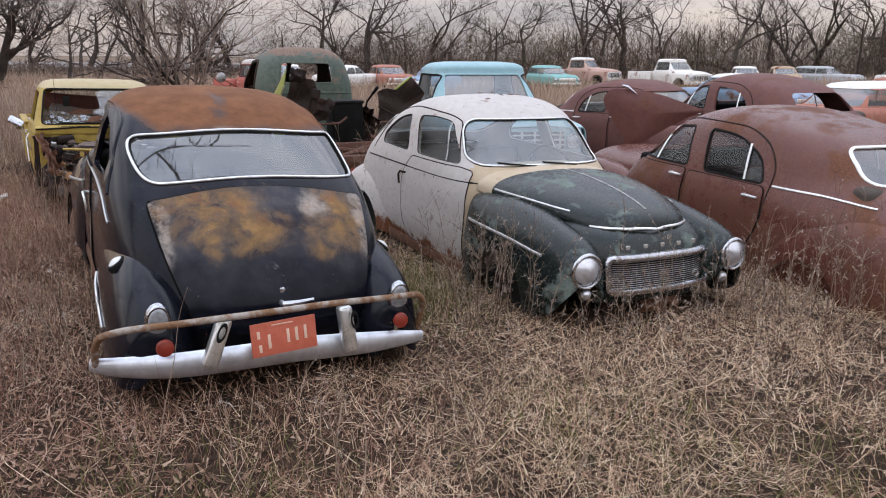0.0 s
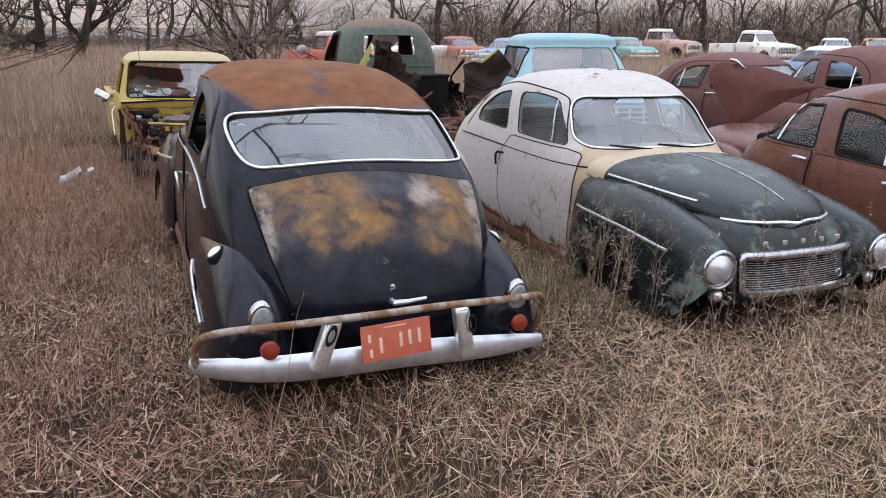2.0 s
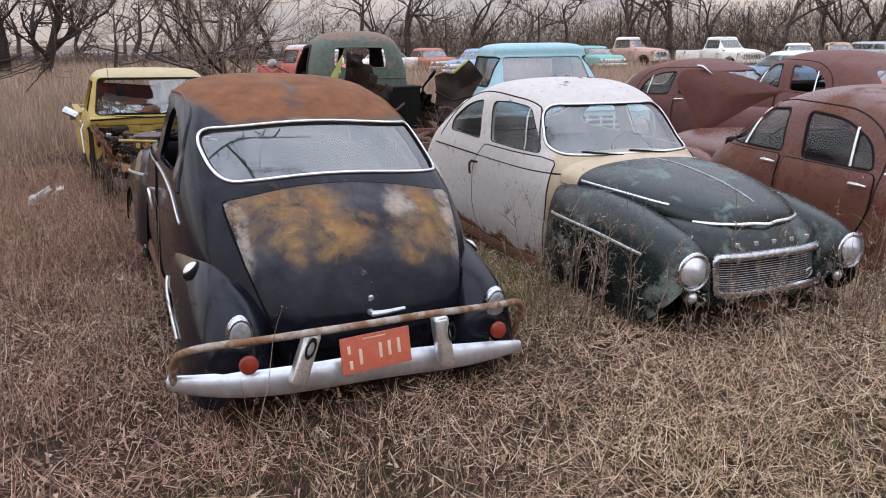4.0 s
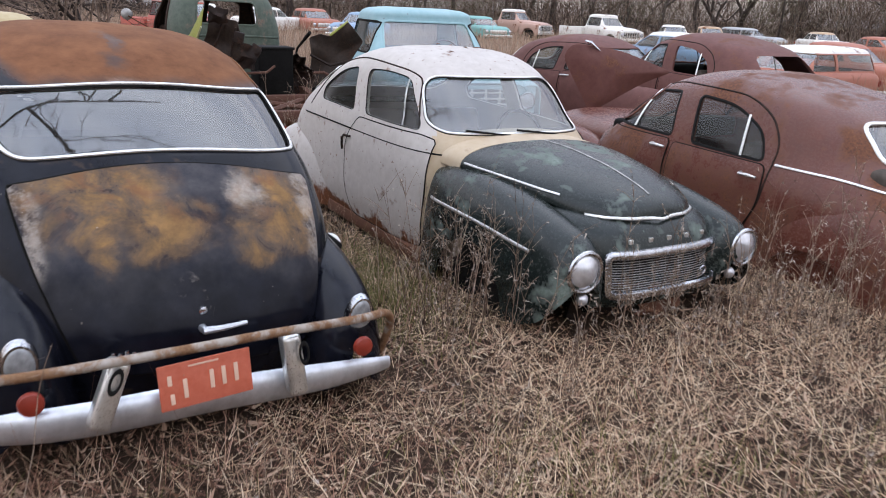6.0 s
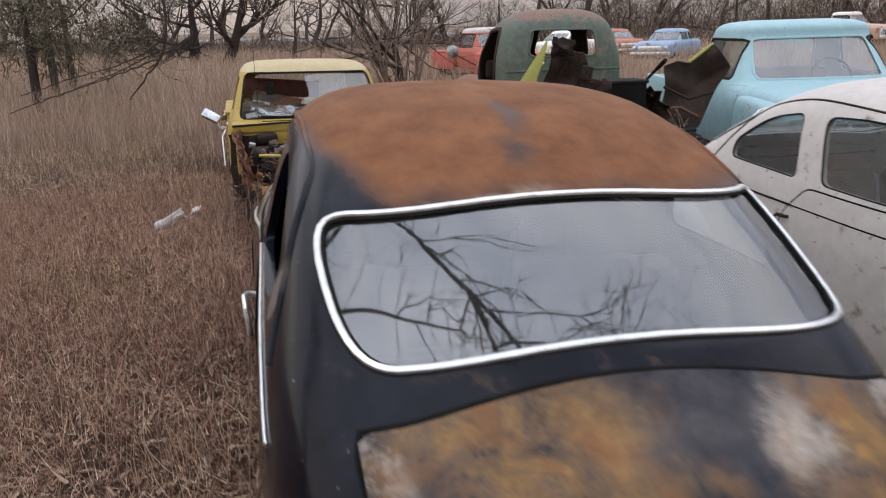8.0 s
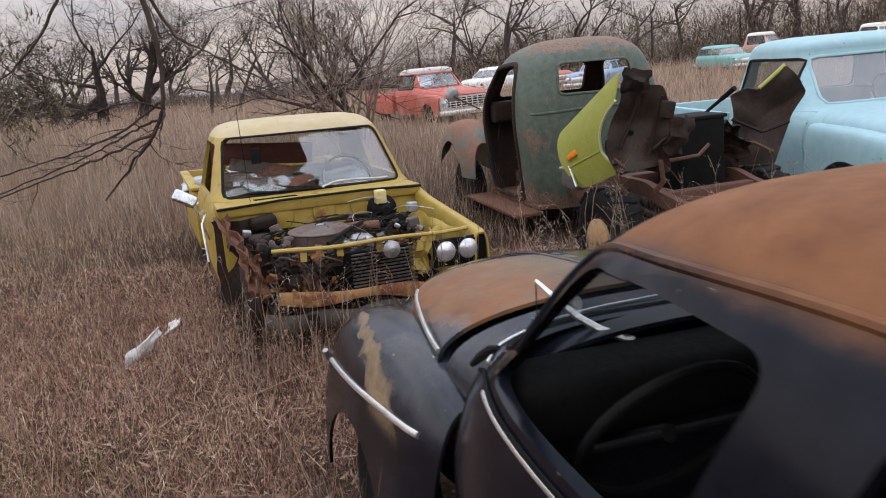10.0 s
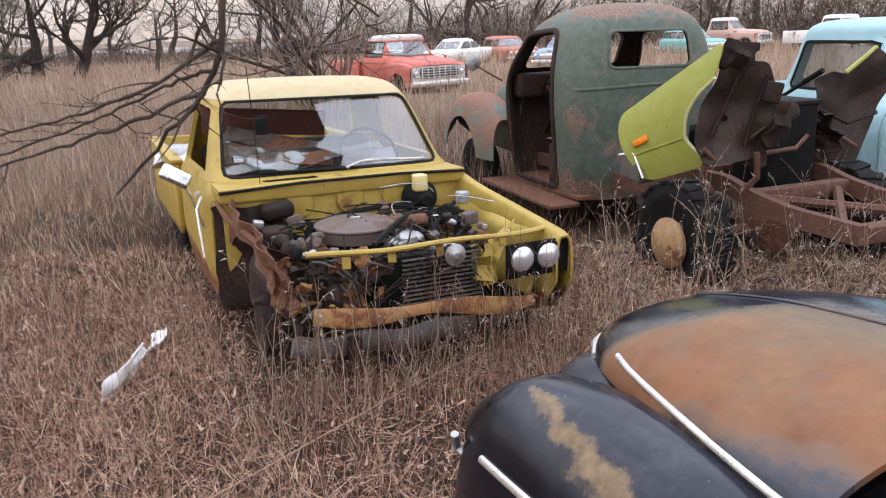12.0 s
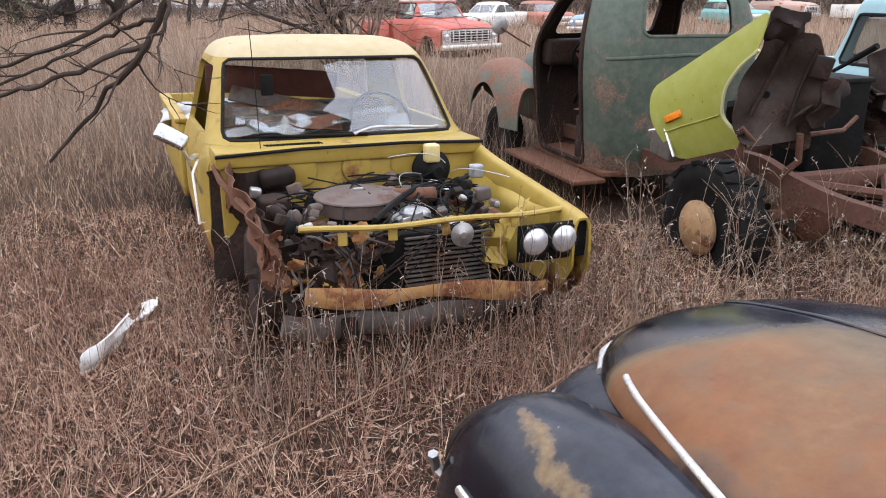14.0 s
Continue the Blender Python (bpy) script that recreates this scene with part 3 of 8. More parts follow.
def sheet(outline, bulge=0.1, slope=0.0, thick=0.006, n=72, rings=9, dent=0.0, seed=0.0):
    """A pressed panel: an outline in x and z, bulged to -y and leaning by slope along x."""
    pts = resample(outline, n)
    c = sum(pts, Vector((0, 0))) / len(pts)
    bm = bmesh.new()

    def at(p, s):
        y = -bulge * (1 - s * s) + slope * p.x + dent * noise.noise(Vector((p.x * 4 + seed, p.y * 4, seed)))
        return bm.verts.new((p.x, y, p.y))
    loops = [[at(c + (p - c) * (1 - k / rings), 1 - k / rings) for p in pts] for k in range(rings)]
    hub = at(c, 0)
    for a, b in zip(loops, loops[1:]):
        for i in range(n):
            bm.faces.new((a[i], a[(i + 1) % n], b[(i + 1) % n], b[i]))
    for i in range(n):
        bm.faces.new((loops[-1][i], loops[-1][(i + 1) % n], hub))
    return thicken(bm, thick)


def crumpled(w, h, seed, bend=0.2, rough=0.05, nx=14, ny=12, thick=0.006):
    """A bent and dented sheet of metal, w by h, in the plane y = 0, bulging to -y."""
    bm = bmesh.new()
    grid = []
    for j in range(ny + 1):
        row = []
        for i in range(nx + 1):
            u, v = i / nx, j / ny
            p = Vector((w * (u - 0.5), -bend * math.sin(math.pi * u) * (0.4 + 0.6 * math.sin(math.pi * v)), h * v))
            q = Vector((u * 3 + seed * 9.1, v * 3, seed))
            p += Vector((noise.noise(q) * rough, noise.noise(q + Vector((5, 0, 0))) * rough * 1.6, noise.noise(q + Vector((0, 7, 0))) * rough))
            row.append(bm.verts.new(p))
        grid.append(row)
    for a, b in zip(grid, grid[1:]):
        for i in range(nx):
            bm.faces.new((a[i], a[i + 1], b[i + 1], b[i]))
    return thicken(bm, thick)


def tree_of(bm):
    return BVHTree.FromBMesh(bm)


def mirror(outline):
    return [(-p[0], p[1]) for p in outline]


FLIP = Matrix.Diagonal((1, -1, 1, 1))


def wheel(parent, x, y, r=0.32, width=0.17, hub="rust", side=1, z=None):
    """A wheel at rest: tyre with tread shoulders, dished rim, hub cap and nuts."""
    h = width / 2
    prof = [(-h * 0.75, r * 0.62), (-h, r * 0.72), (-h * 1.02, r * 0.86), (-h * 0.82, r * 0.97), (-h * 0.4, r), (h * 0.4, r), (h * 0.82, r * 0.97), (h * 1.02, r * 0.86), (h, r * 0.72), (h * 0.75, r * 0.62)]
    m = Matrix.Translation((x, y, r if z is None else z))
    w = part("wheel", moved(lathe([(-h * 0.5, r * 0.63), (h * 0.2, r * 0.63), (h * 0.62, r * 0.64), (h * 0.66, r * 0.6), (h * 0.3, r * 0.52), (h * 0.25, r * 0.3), (h * 0.45, r * 0.24), (h * 0.62, r * 0.18), (h * 0.66, 0.0)][::1], 24, "y"), m @ (Matrix.Identity(4) if side > 0 else FLIP)), M[hub], parent)
    part("tyre", moved(lathe(prof, 28, "y"), m), M["rubber"], w)
    return w

# ---------------------------------------------------------------- ground
def ground_height(x, y):
    return 0.05 * noise.noise(Vector((x * 0.35, y * 0.35, 0.3))) + 0.015 * noise.noise(Vector((x * 1.7, y * 1.7, 2.0)))


def ground_material():
    n = Nodes("dry_grass_earth")
    a, b, c = n.noise(0.25, 5, 0.6), n.noise(9, 8, 0.75), n.noise(70, 6, 0.75, 0.6)
    straw = n.mix(n.ramp(c, (0.3, 0.0), (0.7, 1.0)), (0.020, 0.013, 0.009), (0.125, 0.083, 0.056))
    leaf = n.mix(n.ramp(c, (0.3, 0.0), (0.7, 1.0)), (0.009, 0.006, 0.0045), (0.060, 0.034, 0.024))
    col = n.mix(n.ramp(n.math("ADD", n.math("MULTIPLY", a, 0.5), n.math("MULTIPLY", b, 0.5)), (0.4, 0.0), (0.6, 1.0)), straw, leaf)
    x, y = n.axis(0), n.math("SUBTRACT", n.axis(1), 6.0)
    away = n.math("SQRT", n.math("ADD", n.math("MULTIPLY", x, x), n.math("MULTIPLY", y, y)))
    field = n.mix(n.ramp(b, (0.3, 0.0), (0.7, 1.0)), (0.11, 0.078, 0.055), (0.27, 0.20, 0.145))
    col = n.mix(n.span(n.math("ADD", away, n.math("MULTIPLY", a, 6.0)), 11.0, 20.0), col, field)
    return n.set(color=col, rough=0.95, spec=0.1, normal=n.bump(c, 0.8, 0.03)).m


def ground():
    def marks(near, far, n, m):
        a = [near * i / n for i in range(n)]
        return a + [near * (far / near) ** (i / m) for i in range(m + 1)]
    side = marks(14, 900, 70, 26)
    xs = [-v for v in reversed(side[1:])] + side
    ys = [7 + v for v in xs]
    bm = bmesh.new()
    grid = [[bm.verts.new((x, y, ground_height(x, y) if abs(x) < 40 and abs(y) < 50 else 0)) for x in xs] for y in ys]
    for r0, r1 in zip(grid, grid[1:]):
        for i in range(len(xs) - 1):
            bm.faces.new((r0[i], r0[i + 1], r1[i + 1], r1[i]))
    ob = new("ground", finish(bm, "ground", ground_material(), 60))
    return tagged(ob, "dry brown grassland with matted straw and leaf litter", "ground", kind="structure")


ground()

# ---------------------------------------------------------------- the two fastback coupes
def both(fn):
    """Runs fn for the left and the right side: (sign, way, mirror matrix)."""
    fn(1, "left", Matrix.Identity(4))
    fn(-1, "right", FLIP)


def disc(c, r, ny=24, depth=0.02, dome=0.0, axis="x", sgn=1):
    prof = [(0.0, r), (depth * 0.6 * sgn, r), (depth * sgn, r * 0.92)]
    prof += [((depth + dome * (1 - k * k)) * sgn, r * 0.9 * k) for k in (0.85, 0.6, 0.3, 0.0)]
    return moved(lathe(prof, ny, axis), Matrix.Translation(c))


def ring(c, r, tube, axis="x", n=28):
    pts = []
    for i in range(n):
        a = 2 * math.pi * i / n
        u, v = r * math.cos(a), r * math.sin(a)
        pts.append(Vector(c) + Vector({"x": (0, u, v), "y": (u, 0, v), "z": (u, v, 0)}[axis]))
    return sweep(pts, tube, True, 8)


def cushion(x0, x1, y0, y1, z0, z1, r=0.05):
    return box(x0, x1, y0, y1, z0, z1, r, None, 3)


def coupe(m, label, paint, door_paint, cowl_paint, hood_paint, fender_paint, nose_paint, black):
    car = thing("coupe", m, label, "car", "fastback coupes")
    shell_knots = [(0.28, 0.80, -1.90, 0.69, 6, 3.4), (0.55, 0.82, -1.97, 0.735, 6, 3.6), (0.80, 0.82, -1.86, 0.735, 6, 3.9), (0.98, 0.81, -1.66, 0.72, 5, 4.5),
                   (1.07, 0.76, -1.52, 0.705, 4.2, 4.8), (1.15, 0.67, -1.385, 0.685, 3.8, 4.8), (1.30, 0.50, -1.12, 0.65, 3.8, 4.4), (1.42, 0.35, -0.88, 0.60, 3.5, 3.6),
                   (1.51, 0.17, -0.64, 0.50, 3.0, 3.0), (1.555, -0.04, -0.40, 0.33, 2.5, 2.5), (1.568, -0.16, -0.28, 0.08, 2, 2)]
    zs = steps(0.28, 1.0, 14) + steps(1.03, 1.46, 24) + [1.48, 1.50, 1.515, 1.53, 1.542, 1.552, 1.560, 1.565, 1.568]
    shell = stack(shell_knots, zs, 96)
    tree = tree_of(shell)
    wind = rounded([(-0.60, 1.09), (0.60, 1.09), (0.52, 1.405), (-0.52, 1.405)], [0.10, 0.10, 0.13, 0.13])
    rearw = rounded([(-0.605, 1.126), (0.0, 1.150), (0.545, 1.112), (0.60, 1.315), (0.0, 1.366), (-0.605, 1.335)], [0.035, 0.28, 0.085, 0.10, 0.28, 0.06])
    front_w = rounded([(0.50, 1.082), (0.225, 1.385), (0.0, 1.408), (-0.275, 1.392), (-0.165, 1.090)], [0.05, 0.07, 0.1, 0.06, 0.05])
    quarter = rounded([(-0.345, 1.088), (-0.435, 1.392), (-0.70, 1.345), (-0.945, 1.19), (-0.93, 1.098)], [0.04, 0.05, 0.14, 0.10, 0.05])
    cut = [prism(wind, "front", (0.0, 3)), prism(rearw, "rear", (0.6, 3))]
    for way in ("left", "right"):
        cut += [prism(front_w, way), prism(quarter, way)]
    for s in (1, -1):
        c = lathe([(0.0, 0.36), (2.0, 0.36)], 32, "y")
        cut.append(moved(c, Matrix.Translation((-1.27, 0.50 if s > 0 else -2.5, 0.28))))
    body = carve(thicken(shell, 0.028), cut)
    shell_ob = part("body_shell", body, [paint, cowl_paint], car)
    for p in shell_ob.data.polygons:
        if p.center.x > 0.60 and p.center.z < 1.14:
            p.material_index = 1
    # floor, firewall and seats
    part("floor_pan", box(-1.8, 0.95, -0.66, 0.66, 0.27, 0.31, 0.01), M["rust_and_shade"], car)
    part("dashboard", moved(cushion(0.42, 0.62, -0.60, 0.60, 0.92, 1.07, 0.04), Matrix.Identity(4)), M["dark"], car)
    for y in (0.30, -0.30):
        s = part("seat", cushion(-0.45, 0.10, y - 0.25, y + 0.25, 0.36, 0.58), M["seat"], car)
        part("backrest", moved(cushion(-0.09, 0.07, -0.25, 0.25, 0.0, 0.55), pose(-0.50, y, 0.52, 0, -14, 0)), M["seat"], s)
    s = part("rear_seat", cushion(-1.15, -0.78, -0.50, 0.50, 0.40, 0.60), M["seat"], car)
    part("backrest", moved(cushion(-0.09, 0.07, -0.46, 0.46, 0.0, 0.40), pose(-1.12, 0, 0.52, 0, -18, 0)), M["seat"], s)
    part("parcel_shelf", box(-1.40, -1.15, -0.42, 0.42, 1.03, 1.05, 0.005), M["dark"], car)
    sw = part("steering_wheel", moved(ring((0, 0, 0), 0.20, 0.012, "x"), pose(0.30, 0.33, 0.98, 0, -28, 0)), M["rubber"], car)
    part("column", sweep([(0.30, 0.33, 0.98), (0.62, 0.33, 0.80)], 0.02), M["rubber"], sw)
    part("spoke", sweep([(0.30, 0.14, 0.98), (0.31, 0.33, 0.975), (0.30, 0.52, 0.98)], 0.010), M["rubber"], sw)
    # glass with its bright surrounds
    for nm, o, way, off in (("windshield", wind, "front", -0.008), ("rear_window", rearw, "rear", -0.008)):
        g = part(nm, patch(tree, o, way, off, 0.004, 72, 9), (M["glass_clear"] if black else M["glass"]) if way == "front" else M["glass_rear"], car, "dusty curved glass")
        part("rubber_seal", trim(tree, o, way, 0.008 if black and way == "front" else 0.014, 0.5, -0.002, True, 150), M["rubber"], g)
        part("bright_surround", trim(tree, o, way, 0.003 if black and way == "front" else 0.008, 0.8, 0.004, True, 150), M["rubber"] if black and way == "front" else M["alu"], g)
    for way in ("left", "right"):
        for nm, o in (("door_window", front_w), ("quarter_window", quarter)):
            if black and way == "left":
                continue
            g = part(nm, patch(tree, o, way, -0.010, 0.004, 56, 5), M["glass_dark"], car)
            part("rubber_seal", trim(tree, o, way, 0.007, 0.6, -0.004), M["rubber"], g)
            if nm == "door_window":
                line = [(0.325, 1.095), (0.215, 1.375)]
                part("vent_post", trim(tree, line, way, 0.006, 0.8, 0.0, False, 12), M["aluminium"], g)
    # drip rail, belt and sill mouldings
    for s, way in ((1, "left"), (-1, "right")):
        drip = [(0.43, 1.16), (0.27, 1.39), (0.08, 1.435), (-0.35, 1.455), (-0.72, 1.40), (-0.98, 1.22), (-1.14, 1.03)]
        part("drip_rail", trim(tree, drip, way, 0.010 if black else 0.006, 0.9, 0.0, False, 48), M["black"] if black else M["rust_and_shade"], car)
        belt = [(0.50, 1.048), (0.2, 1.05), (-0.5, 1.045), (-0.95, 1.01), (-1.25, 0.90)] if black else [(0.80, 0.965), (0.2, 0.963), (-0.4, 0.962), (-0.9, 0.962), (-1.24, 0.955)]
        part("belt_moulding", trim(tree, belt, way, 0.0065 if black else 0.0055, 0.8, 0.003, False, 48), M["alu"] if black else M["rubber"], car)
        door = rounded([(0.62, 0.345), (0.655, 0.80), (0.645, 1.04), (0.52, 1.062), (-0.235, 1.062), (-0.395, 0.90), (-0.40, 0.56), (-0.30, 0.345)], [0.05, 0.2, 0.03, 0.02, 0.04, 0.1, 0.1, 0.08])
        d = part("door", patch(tree, door, way, 0.006, 0.02, 96, 8), door_paint, car)
        part("door_gap", trim(tree, door, way, 0.0045, 0.8, 0.0045), M["dark"], d)
        co, no = lay(tree, (-0.33, 0.90), way)
        y = co.y + no.y * 0.03
        part("door_handle", sweep([(-0.32, co.y, 0.905), (-0.32, y, 0.91), (-0.355, y + 0.012 * s, 0.912), (-0.395, y + 0.008 * s, 0.885), (-0.41, y, 0.83), (-0.40, y, 0.80)], 0.009), M["alu"] if black else M["rust_and_shade"], d)
        part("sill", box(-0.75, 0.80, *sorted((s * 0.62, s * 0.715)), 0.25, 0.345, 0.02), M["rust"], car)
    # deck lid
    lid = rounded([(-0.405, 0.48), (0.375, 0.48), (0.455, 0.68), (0.515, 0.87), (0.545, 1.038), (0.28, 1.086), (0.0, 1.102), (-0.28, 1.086), (-0.565, 1.038), (-0.515, 0.85), (-0.465, 0.66)], [0.08, 0.08, 0.1, 0.1, 0.02, 0.13, 0.13, 0.13, 0.02, 0.1, 0.1])
    trunk = part("trunk_lid", patch(tree, lid, "rear", 0.014, 0.03, 112, 10), M["black_lid"] if black else paint, car)
    part("lid_gap", trim(tree, [(p[0] * 1.014, (p[1] - 0.78) * 1.018 + 0.78) for p in lid], "rear", 0.007, 0.8, 0.001), M["dark"], trunk)
    if black:
        co, no = lay(tree, (0, 0.62), "rear")
        part("lid_handle", sweep([(co.x - 0.015, 0.01, 0.620), (co.x - 0.05, 0.01, 0.622), (co.x - 0.055, -0.05, 0.625), (co.x - 0.05, -0.14, 0.632)], [0.015, 0.014, 0.011, 0.008]), M["silver"], trunk)
        co, no = lay(tree, (0, 0.675), "rear")
        part("lock", disc((co.x, 0.0, 0.675), 0.016, 12, 0.02, 0.004, "x", -1), M["chrome"], trunk)
        co, no = lay(tree, (0.27, 0.56), "rear")
        script = bmesh.new()
        for k in range(4):
            box(co.x - 0.02, co.x - 0.008, 0.235 + 0.022 * k, 0.248 + 0.022 * k, 0.555 + 0.004 * (k % 2), 0.568 + 0.006 * (k % 2), 0.002, script)
        part("emblem", script, M["chrome"], trunk)
    # hood, nose and fenders
    hood_knots = [(0.74, 0.63, 1.085, 0.95, 0.0), (1.1, 0.58, 1.085, 0.93, 0.0), (1.5, 0.50, 1.05, 0.895, 0.0), (1.75, 0.42, 1.0, 0.865, 0.0), (1.90, 0.32, 0.95, 0.85, 0.0), (1.96, 0.20, 0.905, 0.845, 0.0), (1.975, 0.03, 0.86, 0.845, 0.0)]
    hb = arch(hood_knots, steps(0.965 if black else 0.94, 1.8, 20) + [1.84, 1.87, 1.89, 1.91, 1.93, 1.945, 1.957, 1.966, 1.972, 1.975], 32, 2.3)
    htree = tree_of(hb)
    ck = [(0.60, 0.60, 1.10, 0.92, 0.0), (0.74, 0.60, 1.09, 0.92, 0.0), (0.926, 0.60, 1.08, 0.92, 0.0)]
    part("cowl", thicken(arch(ck, steps(0.60, 0.895 if black else 0.926, 8), 32, 2.6), 0.012), cowl_paint, car)
    # near-black arch added under the hood gap, its shade given as colour
    part("cowl_gap_shade", thicken(arch([(0.85, 0.55, 1.03, 0.86, 0.0), (1.0, 0.55, 1.03, 0.86, 0.0)], steps(0.86, 0.99, 4), 24, 2.5), 0.006), M["void"], car)
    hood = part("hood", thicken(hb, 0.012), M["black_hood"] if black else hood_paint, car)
    part("hood_ridge", trim(htree, [(0.96, 0.0), (1.88, 0.0)], "top", 0.007 if black else 0.006, 0.6, 0.002, False, 30), M["black_hood"] if black else M["aluminium"], hood)
    for s, way in ((1, "left"), (-1, "right")):
        part("hood_side_strip", trim(htree, [(0.97, 0.968), (1.30, 0.955), (1.66, 0.932)], way, 0.0075, 0.8, 0.003, False, 40), M["alu"], hood)
        for k in range(3):
            x = 1.0
            part("side_badge", trim(htree, [(x + 0.02 * (k == 1), 0.955 - 0.018 * k - 0.02), (x + 0.13 - 0.03 * (k == 1), 0.948 - 0.018 * k - 0.02)], way, 0.004, 0.8, 0.003, False, 6), M["alu"], hood)
    nose_knots = [(0.42, 2.03, 1.0, 0.51, 4, 4), (0.46, 2.06, 1.0, 0.52, 4, 4), (0.68, 2.03, 1.0, 0.52, 4, 4), (0.77, 1.995, 1.0, 0.52, 4, 4), (0.83, 1.95, 1.0, 0.50, 3.6, 4), (0.87, 1.86, 1.0, 0.46, 3.2, 4), (0.90, 1.60, 1.05, 0.42, 3, 4)]
    nose_knots = [(k[0], k[1] + (0.0 if black else 0.045), *k[2:]) for k in nose_knots]
    nb = stack(nose_knots, steps(0.42, 0.90, 26), 72)
    ntree = tree_of(nb)
    lip = []
    for y in steps(-0.385, 0.385, 27):
        x = float(np.interp(abs(y), (0.03, 0.20, 0.32, 0.42), (1.975, 1.955, 1.89, 1.75)))
        lip.append((x + 0.016 + 0.014 * math.exp(-(y / 0.045) ** 2), y, 0.862 - 0.006 * math.exp(-(y / 0.06) ** 2)))
    part("hood_lip", sweep(lip, 0.010, False, 8), M["alu"], hood, "bright lip moulding")
    gr = rounded([(-0.39, 0.495), (0.43, 0.495), (0.43, 0.70), (-0.39, 0.70)], 0.035)
    nose = part("nose_panel", carve(thicken(nb, 0.015), [prism(gr, "front", (1.6, 3))]), nose_paint, car)
    grille = part("grille", trim(ntree, gr, "front", 0.025, 0.8, 0.008), M["chrome"], nose, "bright rectangular grille surround")
    # dark box added for the shade in the opening behind the mesh
    part("grille_shade", box(1.86, 1.88, -0.42, 0.46, 0.48, 0.72), M["dark"], grille)
    net = bmesh.new()
    for k in range(15):
        z = 0.510 + 0.0130 * k
        join(net, sweep([lay(ntree, (y, z), "front")[0] - Vector((0.03, 0, 0)) for y in steps(-0.38, 0.42, 9)], 0.0020, False, 5))
    for k in range(9):
        y = -0.37 + 0.097 * k
        join(net, sweep([lay(ntree, (y, z), "front")[0] - Vector((0.033, 0, 0)) for z in (0.505, 0.60, 0.69)], 0.0012, False, 4))
    part("grille_mesh", net, M["aluminium"], grille)
    part("grille_badge", moved(ring((0, 0, 0), 0.022, 0.006, "x", 16), Matrix.Translation(lay(ntree, (0.29, 0.56), "front")[0])), M["chrome"], grille)
    for k in range(5):
        c, no = lay(ntree, (-0.25 + 0.135 * k, 0.762), "front")
        part("badge_bar", moved(box(-0.006, 0.006, -0.016, 0.016, -0.013, 0.013, 0.003), Matrix.Translation(c)), M["alu"], nose)
    # dark sheet added where the void under the nose lies in shade
    part("under_nose_shade", moved(crumpled(0.86, 0.20, 71, 0.05, 0.03, 16, 6), pose(1.80, 0.0, 0.24, 12, 0, 90)), M["rust_and_shade"], car)
    part("bumper_bracket", moved(crumpled(0.26, 0.20, 73, 0.06, 0.05, 10, 8, 0.008), pose(1.93, 0.10, 0.27, 18, 8, 84)), M["rust"], car, "bent rusty bumper bracket")
    ff = [(0.74, 0.13, 0.90, 0.28, 0.03), (0.90, 0.19, 0.935, 0.28, 0.015), (1.15, 0.225, 0.945, 0.28, 0.0), (1.45, 0.24, 0.925, 0.28, 0.0), (1.75, 0.23, 0.875, 0.30, 0.005), (1.92, 0.205, 0.825, 0.36, 0.01), (2.0, 0.165, 0.775, 0.45, 0.015), (2.04, 0.10, 0.715, 0.53, 0.02), (2.05, 0.02, 0.65, 0.60, 0.02)]
    rf = [(-0.70, 0.04, 0.62, 0.28, 0.08), (-0.78, 0.11, 0.74, 0.28, 0.05), (-0.95, 0.18, 0.83, 0.28, 0.01), (-1.25, 0.225, 0.86, 0.28, 0.0), (-1.55, 0.22, 0.82, 0.28, 0.0), (-1.80, 0.195, 0.74, 0.28, 0.01), (-1.95, 0.16, 0.66, 0.28, 0.01), (-2.03, 0.10, 0.58, 0.30, 0.01), (-2.05, 0.03, 0.50, 0.36, 0.01)]
    rf.sort(key=lambda k: k[0])
    for s, way in ((1, "left"), (-1, "right")):
        fl = Matrix.Identity(4) if s > 0 else FLIP
        xs = steps(0.74, 1.9, 26) + [1.93, 1.96, 1.98, 2.0, 2.015, 2.03, 2.04, 2.046, 2.05]
        reach = 0.62 if black else 1.13
        fk = [(1.70 + (k[0] - 1.70) * reach, *k[1:]) if k[0] > 1.70 else k for k in ff]
        xs = [1.70 + (x - 1.70) * reach if x > 1.70 else x for x in xs]
        sheet = arch(fk, xs, 32, 2.5, 0.56)
        ftree = tree_of(moved(sheet.copy(), fl))
        cyl = moved(lathe([(0.0, 0.355), (1.0, 0.355)], 36, "y"), Matrix.Translation((1.36, 0.62, 0.27)))
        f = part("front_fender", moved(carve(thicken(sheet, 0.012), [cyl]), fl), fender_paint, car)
        part("fender_strip", trim(ftree, [(0.82, 0.735), (1.30, 0.735), (1.83, 0.705)] if not black else [(0.84, 0.80), (1.72, 0.70)], way, 0.010, 0.8, 0.004, False, 40), M["alu"], f)
        lx = 2.068 if not black else 1.885
        ly = 0.60 * s + (0.0 if black else 0.015)
        # black coupe has no lamp: a dark disc paints the empty hole's shade
        hl = part("headlight", disc((lx, ly, 0.655), 0.092, 28, 0.02, 0.035), M["lamp_glass"] if not black else M["dark"], f)
        part("headlight_rim", ring((lx + 0.015, ly, 0.655), 0.101, 0.013), M["chrome"] if not black else M["rust_and_shade"], hl)
        if black:
            part("lamp_bracket", sweep([(1.86, 0.70 * s, 0.60), (1.90, 0.735 * s, 0.63), (1.885, 0.75 * s, 0.68)], 0.012, False, 6), M["aluminium"], hl)
